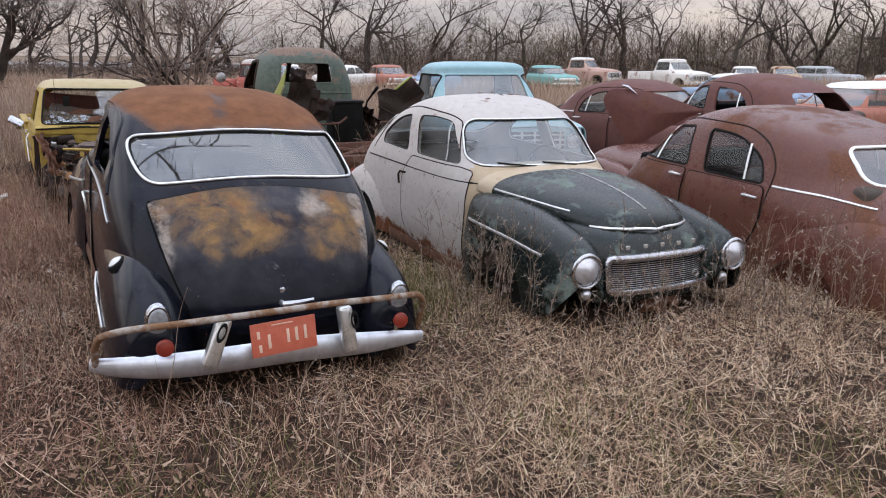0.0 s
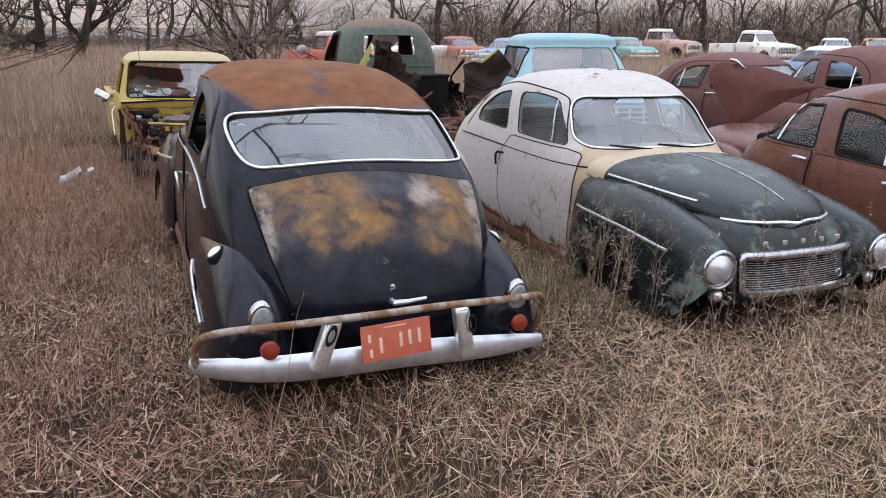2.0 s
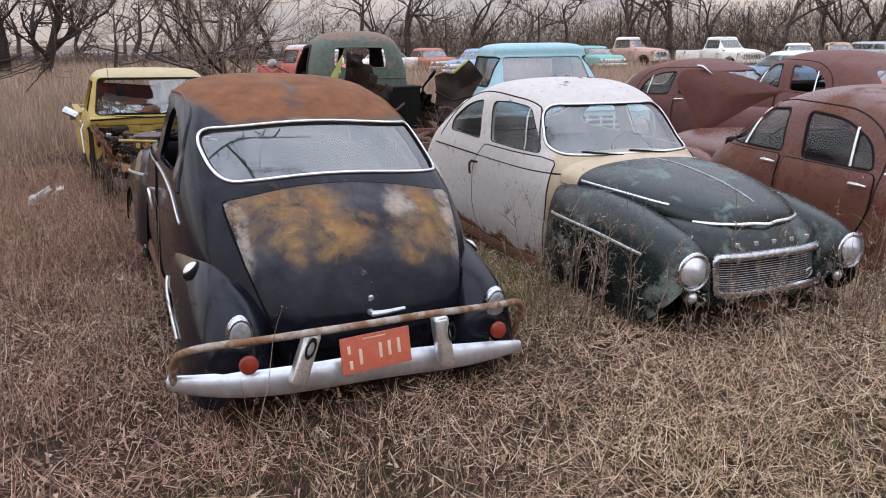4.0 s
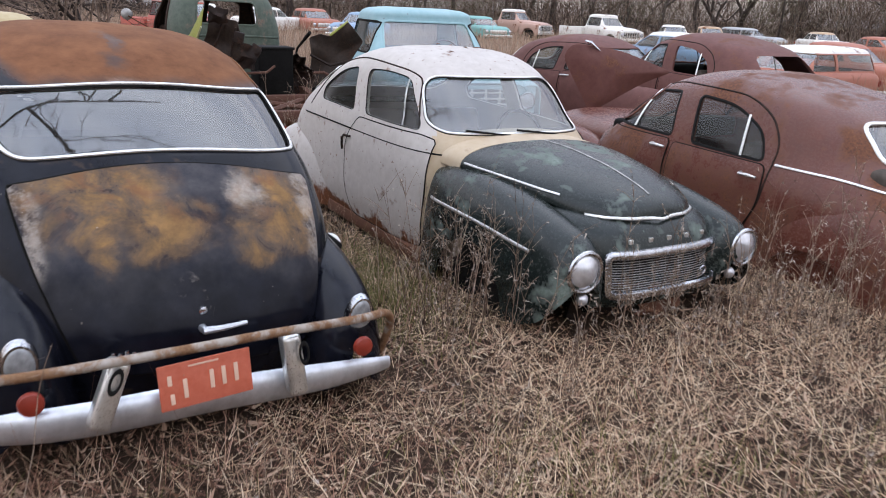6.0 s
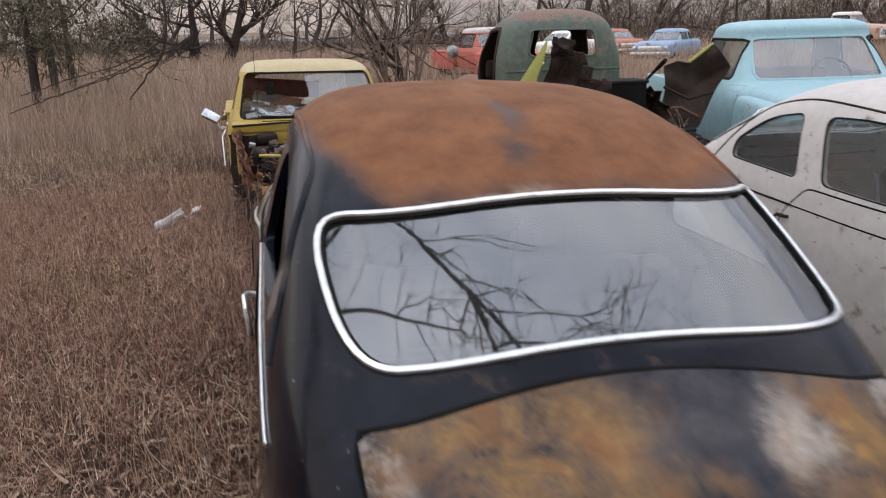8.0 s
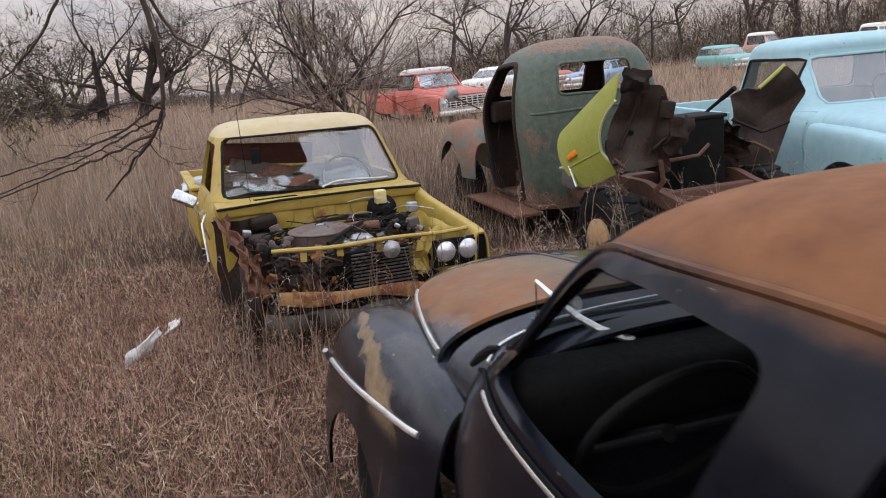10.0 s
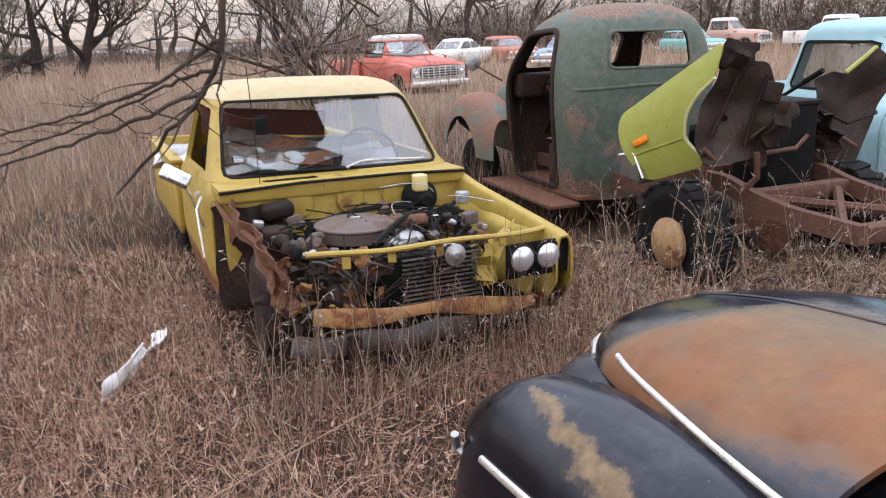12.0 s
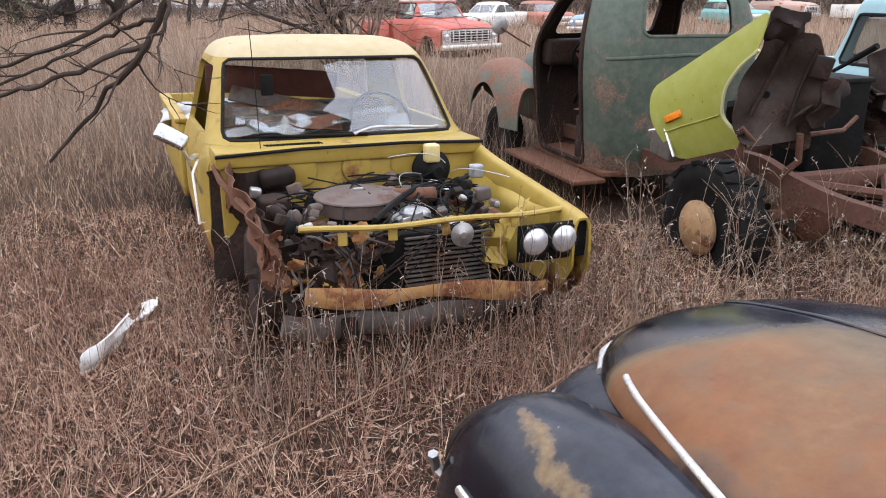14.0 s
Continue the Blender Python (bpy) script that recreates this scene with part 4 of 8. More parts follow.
        if not black:
            part("turn_lamp", disc((2.05, 0.56 * s, 0.50), 0.035, 16, 0.02, 0.02), M["lamp_glass"], f)
        sheet = arch(rf, [-2.05, -2.045, -2.035, -2.02, -2.0, -1.97] + steps(-1.94, -0.74, 30) + [-0.72, -0.71, -0.70], 32, 2.4, 0.57)
        rtree = tree_of(moved(sheet.copy(), fl))
        cyl = moved(lathe([(0.0, 0.34), (1.0, 0.34)], 36, "y"), Matrix.Translation((-1.27, 0.64, 0.25)))
        r = part("rear_fender", moved(carve(thicken(sheet, 0.012), [cyl]), fl), M["black_fender"] if black else paint, car)
        tl = part("tail_light", moved(disc((0, 0, 0), 0.056, 24, 0.03, 0.004, "x", -1), Matrix.Translation((-2.005, 0.585 * s, 0.605)) @ pose(0, 0, 0, 0, -12, 0) @ Matrix.Diagonal((1, 1, 1.6, 1))), M["chrome"] if black else M["red_lens"], r, "corroded chrome tail lamp housing")
        part("tail_lens", moved(disc((0, 0, 0), 0.044, 20, 0.016, 0.012, "x", -1), Matrix.Translation((-2.026, 0.585 * s, 0.602)) @ pose(0, 0, 0, 0, -12, 0) @ Matrix.Diagonal((1, 1, 1.65, 1))), M["old_lens"] if black else M["lamp_glass"], tl)
        if black:
            part("fender_strip", trim(rtree, [(-1.10, 0.60), (-1.62, 0.46)], way, 0.011, 0.8, 0.004, False, 24), M["alu"], r)
            part("side_lamp", moved(disc((0, 0, 0), 0.052, 18, 0.03, 0.012, "y", s), pose(-1.53, 0.685 * s, 0.738, 52 * s, 0, 0)), M["rubber"], r)
            part("side_lamp_lens", moved(disc((0, 0.026 * s, 0), 0.037, 18, 0.012, 0.012, "y", s), pose(-1.53, 0.685 * s, 0.738, 52 * s, 0, 0)), M["white_plastic"], r)
        wheel(car, 1.36, 0.63 * s, 0.30, 0.16, "rust", side=s)
        wheel(car, -1.27, 0.63 * s, 0.30, 0.16, "rust", side=s)
        # wipers
        y0 = 0.25 * s if s > 0 else -0.12
        if not black:
            part("wiper", trim(tree, [(y0, 1.075), (y0 - 0.30, 1.10)], "front", 0.007, 0.9, 0.016, False, 12), M["rubber"], car)
    if black:
        w = part("wiper_arm", sweep([(0.60, 0.22, 1.06), (0.645, 0.285, 1.085), (0.68, 0.325, 1.112), (0.73, 0.355, 1.145), (0.80, 0.38, 1.182)], [0.012, 0.011, 0.010, 0.009, 0.006], False, 8), M["alu"], car, "bright wiper arm sticking up")
        part("wiper_rod", sweep([(0.80, 0.38, 1.18), (0.80, 0.379, 1.12), (0.80, 0.378, 1.05)], 0.0018, False, 5), M["rubber"], w)
        part("wiper_clip", box(0.795, 0.805, 0.366, 0.390, 1.079, 1.084, 0.002), M["aluminium"], w)
        part("washer_jet", moved(lathe([(0.0, 0.009), (0.007, 0.008), (0.012, 0.004), (0.018, 0.002)], 12, "z"), Matrix.Translation((0.80, 0.335, 1.070))), M["alu"], car)
        part("wiper_blade", sweep([(0.757, 0.578, 1.006), (0.715, 0.572, 1.040), (0.67, 0.566, 1.072), (0.63, 0.562, 1.090)], [0.008, 0.013, 0.012, 0.006], False, 8), M["rubber"], car)
        part("cowl_moulding", sweep([spline([(i, *p) for i, p in enumerate([(0.715, 0.556, 1.022), (0.738, 0.537, 1.026), (0.762, 0.509, 1.037), (0.774, 0.464, 1.051), (0.779, 0.393, 1.068), (0.784, 0.32, 1.079), (0.79, 0.20, 1.089), (0.795, 0.0, 1.093)])], t) for t in steps(0, 7, 42)], 0.0036, False, 8), M["alu"], car, "bright moulding round the windshield foot")
        bump = []
        for k in range(25):
            u = -1 + 2 * k / 24
            bump.append((-2.12 + (0.20 if u > 0 else 0.07) * abs(u) ** 3.0, 0.03 + (0.83 if u > 0 else 0.75) * u, 0.412 + 0.015 * math.cos(3 * u) - 0.05 * max(0.0, -u - 0.8)))
        b = part("rear_bumper", sweep(bump, [0.060 - (0.030 if k > 12 else 0.034) * abs(-1 + 2 * k / 24) ** (5 if k > 12 else 3) for k in range(25)], False, 12, ([(-1, 0, 0.1)] * 25, 0.42)), M["silver"], car, "dull pitted chrome bumper")
        for y, tilt in ((0.365, 20), (-0.255, -8)):
            o = part("overrider", moved(cushion(-0.04, 0.03, -0.034, 0.034, -0.10, 0.13, 0.018), pose(-2.165, y, 0.515 if y > 0 else 0.505, tilt, 6, 0)), M["alu"], b)
            part("slot", moved(ring((0, 0, 0), 0.020, 0.005, "x", 16), pose(-2.212, y - 0.02, 0.585 if y > 0 else 0.575, tilt, 0, 0) @ Matrix.Diagonal((1, 0.8, 1.9, 1))), M["rubber"], o)
        tube = [(-1.92, 0.83, 0.37), (-1.97, 0.845, 0.46), (-2.04, 0.83, 0.555), (-2.13, 0.73, 0.615), (-2.20, 0.48, 0.645), (-2.215, 0.13, 0.660), (-2.21, -0.17, 0.668), (-2.19, -0.47, 0.662), (-2.12, -0.64, 0.64), (-2.04, -0.72, 0.555), (-1.98, -0.73, 0.44), (-1.94, -0.71, 0.35)]
        knots = [(i, *p) for i, p in enumerate(tube)]
        part("guard_tube", sweep([spline(knots, t) for t in steps(0, len(tube) - 1, 60)], 0.016, False, 10), M["rust_tube"], b, "bent rusty guard tube")
        pl = part("license_plate", moved(box(-0.004, 0.004, -0.153, 0.153, -0.077, 0.077, 0.003), pose(-2.185, 0.060, 0.528, -4, 8, 0)), M["plate"], b, "faded orange plate, its writing as bars")
        for y, z, w, h in ((0.118, 0.024, 0.014, 0.034), (0.114, -0.040, 0.014, 0.036), (0.070, -0.012, 0.014, 0.066), (-0.018, 0.0, 0.014, 0.064), (-0.058, 0.002, 0.014, 0.064), (-0.100, 0.004, 0.014, 0.064), (0.005, 0.061, 0.10, 0.006)):
            part("plate_bar", moved(box(-0.0065, -0.0035, y - w / 2, y + w / 2, z - h / 2, z + h / 2, 0.001), pose(-2.185, 0.060, 0.528, -4, 8, 0)), M["white_ink"], pl)
        for y in (0.568, -0.568):
            part("reflector", disc((-2.095, y, 0.505), 0.039, 20, 0.02, 0.008, "x", -1), M["red_lens"], car, "round red reflector")
    return car


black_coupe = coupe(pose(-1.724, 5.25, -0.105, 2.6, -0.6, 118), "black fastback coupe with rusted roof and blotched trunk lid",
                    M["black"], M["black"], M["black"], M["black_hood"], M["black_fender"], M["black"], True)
white_coupe = coupe(pose(0.455, 6.53, -0.230, -0.9, 0.8, -63.8), "chalky white fastback coupe with dark hood and fenders, standing in weeds",
                    M["white"], M["white"], M["cream"], M["dark_green"], M["dark_green"], M["dark_green"], False)

# ---------------------------------------------------------------- the oxide-red sedans
def sedan(m, label, paint, lamp_end=True, hood_on=True, broken=False):
    car = thing("sedan", m, label, "car", "oxide-red sedans")
    knots = [(0.30, 0.98, -2.20, 0.80, 6, 3.6), (0.60, 0.99, -2.30, 0.845, 6, 3.6), (0.85, 0.99, -2.22, 0.84, 6, 3.4), (0.98, 0.97, -2.02, 0.815, 5, 3.2), (1.06, 0.90, -1.84, 0.785, 4.4, 3.2), (1.13, 0.82, -1.68, 0.765, 4, 3.2),
             (1.30, 0.62, -1.46, 0.71, 3.8, 3.2), (1.44, 0.44, -1.22, 0.645, 3.4, 3.0), (1.54, 0.22, -0.84, 0.52, 2.8, 2.7), (1.595, -0.02, -0.55, 0.33, 2.4, 2.4), (1.61, -0.2, -0.38, 0.1, 2, 2)]
    shell = stack(knots, steps(0.30, 1.0, 14) + steps(1.03, 1.50, 24) + [1.525, 1.545, 1.56, 1.575, 1.588, 1.598, 1.605, 1.61], 88)
    tree = tree_of(shell)
    wind = rounded([(-0.66, 1.13), (0.66, 1.13), (0.56, 1.44), (-0.56, 1.44)], 0.09)
    rearw = rounded([(-0.50, 1.13), (0.50, 1.13), (0.43, 1.37), (-0.43, 1.37)], 0.09)
    front_w = rounded([(0.68, 1.11), (0.39, 1.405), (0.045, 1.43), (-0.025, 1.10)], [0.04, 0.08, 0.04, 0.04])
    rear_w = rounded([(-0.235, 1.08), (-0.165, 1.425), (-0.52, 1.395), (-0.81, 1.25), (-0.885, 1.06)], [0.04, 0.05, 0.14, 0.12, 0.05])
    cut = [prism(wind, "front", (0, 3)), prism(rearw, "rear", (0.6, 3))]
    for way in ("left", "right"):
        cut += [prism(front_w, way), prism(rear_w, way)]
    part("body_shell", carve(thicken(shell, 0.03), cut), paint, car)
    part("floor_pan", box(-2.0, 0.9, -0.74, 0.74, 0.29, 0.33, 0.01), M["rust_and_shade"], car)
    for x in (0.05, -0.95):
        s = part("seat", cushion(x - 0.50, x, -0.62, 0.62, 0.45, 0.66), M["seat"], car)
        part("backrest", moved(cushion(-0.09, 0.07, -0.62, 0.62, 0, 0.52), pose(x - 0.52, 0, 0.62, 0, -14, 0)), M["seat"], s)
    part("steering_wheel", moved(ring((0, 0, 0), 0.21, 0.012, "x"), pose(0.42, 0.36, 1.05, 0, -28, 0)), M["rubber"], car)
    part("dashboard", cushion(0.55, 0.78, -0.66, 0.66, 0.95, 1.12, 0.04), M["dark"], car)
    for nm, o, way in (("windshield", wind, "front"), ("rear_window", rearw, "rear")):
        if broken and nm == "rear_window":
            continue
        g = part(nm, patch(tree, o, way, -0.008, 0.004, 64, 8), M["glass"], car)
        part("surround", trim(tree, o, way, 0.016, 0.6, 0.002), paint if way == "front" else M["alu"], g)
    for s, way in ((1, "left"), (-1, "right")):
        for nm, o in (("front_door_window", front_w), ("rear_door_window", rear_w)):
            if broken and nm == "rear_door_window":
                continue
            g = part(nm, patch(tree, o, way, -0.012, 0.004, 56, 5), M["glass_dark"], car)
            part("seal", trim(tree, o, way, 0.012, 0.6, -0.004), M["rubber"], g)
        for line in ([(0.42, 1.11), (0.385, 1.40)], [(-0.69, 1.07), (-0.655, 1.345)]):
            part("vent_post", trim(tree, line, way, 0.010, 0.8, 0.0, False, 12), M["alu"], car)
        fd = rounded([(0.93, 0.36), (0.90, 1.075), (-0.03, 1.075), (-0.04, 0.36)], 0.04)
        rd = rounded([(-0.075, 0.36), (-0.07, 1.06), (-0.92, 1.04), (-0.95, 0.80), (-0.72, 0.36)], [0.04, 0.03, 0.05, 0.18, 0.10])
        for o, hx, z in ((fd, 0.05, 1.02), (rd, -0.83, 0.965)):
            d = part("door", patch(tree, o, way, 0.010, 0.03, 96, 8), paint, car)
            part("door_gap", trim(tree, o, way, 0.006, 0.8, 0.006), M["dark"], d)
            c, no = lay(tree, (hx, z), way)
            y = c.y + 0.045 * s
            part("door_handle", sweep([(hx + 0.07, c.y, z), (hx + 0.06, y, z), (hx - 0.02, y + 0.004 * s, z), (hx - 0.08, y, z - 0.004)], [0.012, 0.013, 0.012, 0.009]), M["alu"], d)
        frame_line = [(0.66, 1.15), (0.46, 1.40), (0.05, 1.49), (-0.50, 1.47), (-0.86, 1.32), (-0.96, 1.12), (-0.95, 0.86), (-0.86, 0.62)]
        part("drip_rail", trim(tree, frame_line, way, 0.007, 0.9, 0.0, False, 60), M["rust_and_shade"], car)
        part("belt_moulding", trim(tree, [(-0.98, 1.055), (-1.35, 1.045), (-1.75, 1.0)], way, 0.010, 0.8, 0.003, False, 24), M["alu"], car)
        part("sill", box(-0.85, 0.95, *sorted((s * 0.70, s * 0.80)), 0.27, 0.35, 0.02), M["rust"], car)
    part("trunk_lid", patch(tree, rounded([(-0.50, 0.62), (0.50, 0.62), (0.55, 1.0), (-0.55, 1.0)], 0.12), "rear", 0.012, 0.03, 96, 8), paint, car)
    hk = [(0.85, 0.62, 1.10, 0.92, 0.0), (1.3, 0.56, 1.10, 0.90, 0.0), (1.8, 0.46, 1.06, 0.85, 0.0), (2.1, 0.34, 0.97, 0.80, 0.0), (2.2, 0.2, 0.9, 0.8, 0.0), (2.23, 0.03, 0.83, 0.8, 0.0)]
    if hood_on:
        part("hood", thicken(arch(hk, steps(0.85, 2.1, 18) + [2.13, 2.16, 2.18, 2.2, 2.215, 2.225, 2.23], 28, 2.4), 0.012), paint, car)
    nk = [(0.34, 2.10, 1.0, 0.56, 4, 4), (0.5, 2.20, 1.0, 0.60, 4, 4), (0.75, 2.18, 1.0, 0.60, 4, 4), (0.84, 2.08, 1.0, 0.58, 3.6, 4), (0.88, 1.9, 1.0, 0.5, 3.2, 4)]
    nb = stack(nk, steps(0.34, 0.88, 18), 64, hood_on)
    part("nose_panel", thicken(nb, 0.015), paint, car)
    if not hood_on:
        part("engine_block", cushion(1.0, 1.8, -0.22, 0.22, 0.45, 0.86, 0.04), M["rust_and_shade"], car)
    ff = [(0.80, 0.10, 0.84, 0.28, 0.08), (1.0, 0.19, 0.93, 0.28, 0.03), (1.4, 0.25, 0.975, 0.28, 0.0), (1.8, 0.25, 0.945, 0.30, 0.0), (2.1, 0.21, 0.87, 0.36, 0.0), (2.22, 0.14, 0.79, 0.46, 0.0), (2.27, 0.03, 0.7, 0.6, 0.0)]
    rf = [(-2.42, 0.02, 0.62, 0.55, 0.0), (-2.38, 0.10, 0.70, 0.42, 0.0), (-2.2, 0.18, 0.80, 0.30, 0.0), (-1.8, 0.235, 0.92, 0.28, 0.0), (-1.4, 0.235, 0.95, 0.28, 0.0), (-1.05, 0.17, 0.88, 0.28, 0.03), (-0.92, 0.06, 0.78, 0.28, 0.10)]
    for s, way in ((1, "left"), (-1, "right")):
        fl = Matrix.Identity(4) if s > 0 else FLIP
        sh = arch(ff, steps(0.80, 2.1, 22) + [2.14, 2.18, 2.21, 2.235, 2.255, 2.265, 2.27], 28, 2.5, 0.62)
        cyl = moved(lathe([(0.0, 0.37), (1.0, 0.37)], 32, "y"), Matrix.Translation((1.50, 0.66, 0.27)))
        f = part("front_fender", moved(carve(thicken(sh, 0.012), [cyl]), fl), paint, car)
        hl = part("headlight", disc((2.24, 0.60 * s, 0.70), 0.09, 24, 0.02, 0.03), M["lamp_glass"], f)
        part("headlight_rim", ring((2.255, 0.60 * s, 0.70), 0.10, 0.018), M["chrome"], hl)
        sh = arch(rf, [-2.42, -2.415, -2.405, -2.39, -2.36, -2.33] + steps(-2.3, -0.98, 24) + [-0.95, -0.93, -0.92], 28, 2.6, 0.65)
        cyl = moved(lathe([(0.0, 0.36), (1.0, 0.36)], 32, "y"), Matrix.Translation((-1.40, 0.70, 0.22)))
        part("rear_fender", moved(carve(thicken(sh, 0.012), [cyl]), fl), paint, car)
        part("tail_light", disc((-2.38, 0.65 * s, 0.68), 0.05, 18, 0.03, 0.02, "x", -1), M["red_lens"], car)
        wheel(car, 1.50, 0.68 * s, 0.32, 0.17, "rust", side=s)
        wheel(car, -1.40, 0.68 * s, 0.32, 0.17, "rust", side=s)
    return car


sedan(pose(2.82, 6.97, -0.35, 0, 0, 114), "dull oxide-red four-door sedan with bulbous fenders in weeds", M["maroon"])
sedan(pose(3.45, 13.1, -0.31, 0, 0, -58), "oxide-red sedan with its hood off and panel leaning", M["maroon_dull"], hood_on=False)
sedan(pose(4.6, 11.9, -0.17, 0, 0, 112), "oxide-red four-door sedan with broken rear window", M["maroon_dull"], broken=True)
# the loose hood, standing on its point in front of the sedan behind
loose = thing("loose_hood", pose(2.25, 9.35, 0.0, 0, 0, 0), "loose oxide-red hood panel standing on edge between sedans", "car hood")
hood_outline = rounded([(-0.36, 1.16), (-0.26, 1.30), (0.30, 1.25), (0.95, 1.03), (0.62, 0.90), (0.02, 0.56)], [0.12, 0.15, 0.2, 0.05, 0.2, 0.06])
part("panel", sheet(hood_outline, 0.07, 0.12, 0.008, 80, 9, 0.015, 3), M["maroon_dull"], loose)
part("prop", sweep([(0.05, 0.02, 0.62), (0.10, 0.10, 0.3), (0.12, 0.14, -0.02)], 0.025, False, 8), M["rust_and_shade"], loose)
part("ornament", moved(sweep([(0, 0, 0), (0.06, 0, 0.02), (0.20, 0, 0.012)], [0.010, 0.022, 0.006]), pose(-0.12, -0.03, 1.33, 0, 32, 0)), M["chrome"], loose, "chrome hood ornament")

# ---------------------------------------------------------------- the yellow pickup with its engine bay open
def wires(parent, name, spans, r, material, seed, sag=0.08):
    """Loose hoses and wires, each a part: spans of (from, to)."""
    rnd = random.Random(seed)
    for a, b in spans:
        a, b = Vector(a), Vector(b)
        off = Vector((rnd.uniform(-1, 1), rnd.uniform(-1, 1), rnd.uniform(0.2, 1))) * sag
        pts = [a * (1 - t) ** 2 + (a.lerp(b, 0.5) + off) * 2 * t * (1 - t) + b * t * t for t in steps(0, 1, 12)]
        part(name, sweep(pts, r, False, 6), material, parent)


def band(top, low, seed, rough, n=28, rows=6):
    """A torn strip of sheet metal between two lines of (x, z)."""
    def at(line, t):
        f = t * (len(line) - 1)
        i = min(int(f), len(line) - 2)
        return Vector(line[i]).lerp(Vector(line[i + 1]), f - i)
    bm = bmesh.new()
    grid = []
    for j in range(rows + 1):
        row = []
        for i in range(n + 1):
            p = at(top, i / n).lerp(at(low, i / n), j / rows)
            q = Vector((p.x * 6, p.y * 6, seed))
            row.append(bm.verts.new((p.x + 0.4 * rough * noise.noise(q), rough * noise.noise(q * 1.4 + Vector((4, 0, 0))), p.y + 0.5 * rough * noise.noise(q * 1.7) * (j / rows))))
        grid.append(row)
    for a, b in zip(grid, grid[1:]):
        for i in range(n):
            bm.faces.new((a[i], a[i + 1], b[i + 1], b[i]))
    return thicken(bm, 0.005)


def yellow_pickup(m):
    car = thing("pickup_truck", m, "mustard-yellow pickup without hood or grille, engine exposed, windshield broken", "pickup truck")
    Y, R = M["yellow"], M["rust"]
    knots = [(0.30, 0.60, -0.74, 0.75, 9, 9), (0.60, 0.62, -0.75, 0.785, 9, 9), (0.88, 0.62, -0.75, 0.785, 9, 9), (0.96, 0.58, -0.74, 0.765, 8, 8), (1.02, 0.50, -0.73, 0.745, 7, 7), (1.20, 0.34, -0.69, 0.695, 7, 7), (1.40, 0.16, -0.64, 0.635, 6, 6), (1.475, 0.06, -0.60, 0.575, 5, 5), (1.51, -0.06, -0.52, 0.46, 4, 4), (1.52, -0.18, -0.40, 0.2, 3, 3)]
    shell = stack(knots, steps(0.30, 0.96, 12) + steps(0.99, 1.44, 18) + [1.46, 1.475, 1.49, 1.50, 1.51, 1.516, 1.52], 112)
    tree = tree_of(shell)
    wind = rounded([(-0.665, 1.005), (0.665, 1.005), (0.585, 1.405), (-0.585, 1.405)], 0.05)
    back = rounded([(-0.52, 1.05), (0.52, 1.05), (0.48, 1.36), (-0.48, 1.36)], 0.06)
    side = rounded([(0.30, 1.01), (0.08, 1.37), (-0.48, 1.38), (-0.50, 1.01)], [0.03, 0.05, 0.05, 0.03])
    cut = [prism(wind, "front", (0, 3)), prism(back, "rear", (0.3, 3)), prism(side, "left"), prism(side, "right")]
    body = carve(thicken(shell, 0.03), cut)
    cab = part("cab", body, [Y, M["yellow_pale"]], car)
    for p in cab.data.polygons:
        if p.center.z > 1.41:
            p.material_index = 1
    # the glass: clear pane standing on the driver's half, shards along the edge
    half = [(-0.03, 1.375), (0.0, 1.20), (-0.10, 1.14), (0.06, 1.08), (0.02, 1.02), (0.64, 1.02), (0.57, 1.39), (0.1, 1.395)]
    g = part("windshield", patch(tree, half, "front", -0.010, 0.005, 64, 6), M["glass_milky"], car, "half of a broken windshield, milky and cracked")
    part("seal", trim(tree, wind, "front", 0.011, 0.6, 0.0), M["rubber"], g)
    part("fallen_glass", moved(crumpled(1.15, 0.26, 45, 0.02, 0.05, 20, 6, 0.004), pose(0.30, -0.10, 1.0, -72, 0, 90)), M["glass_milky"], car, "crushed sheet of windshield glass on the dashboard")
    part("fallen_glass", moved(crumpled(0.5, 0.2, 47, 0.03, 0.06, 12, 6, 0.004), pose(0.34, -0.42, 1.01, -60, 12, 80)), M["glass_milky"], car)
    part("rear_window", patch(tree, back, "rear", -0.01, 0.004, 48, 5), M["glass_dark"], car)
    part("floor_pan", box(-0.70, 0.55, -0.70, 0.70, 0.30, 0.33, 0.01), M["rust_and_shade"], car)
    s = part("bench_seat", cushion(-0.60, -0.10, -0.62, 0.62, 0.50, 0.66), M["seat"], car)
    part("backrest", moved(cushion(-0.07, 0.06, -0.62, 0.62, 0, 0.46), pose(-0.58, 0, 0.62, 0, -8, 0)), M["seat"], s)
    part("dashboard", cushion(0.28, 0.56, -0.68, 0.68, 0.84, 0.985, 0.03), M["dark"], car)
    part("steering_wheel", moved(ring((0, 0, 0), 0.19, 0.011, "x"), pose(0.15, 0.33, 1.02, 0, -30, 0)), M["rubber"], car)
    part("rear_view_mirror", moved(cushion(-0.012, 0.012, -0.035, 0.035, -0.06, 0.06, 0.008), Matrix.Translation((0.16, -0.36, 1.26))), M["rubber"], car)
    # cowl with its vents, firewall
    cowl = part("cowl", box(0.46, 0.73, -0.74, 0.74, 0.90, 0.985, 0.02), Y, car)
    for i in range(18):
        part("vent_slot", moved(box(-0.025, 0.025, -0.0035, 0.0035, -0.004, 0.004, 0.001), pose(0.60, -0.46 + 0.017 * i, 0.987, 0, 0, 20)), M["dark"], cowl)
    part("hood_seal", sweep([(0.735, -0.74, 0.965), (0.745, -0.3, 0.985), (0.745, 0.3, 0.985), (0.735, 0.74, 0.965)], 0.009), M["rubber"], cowl)
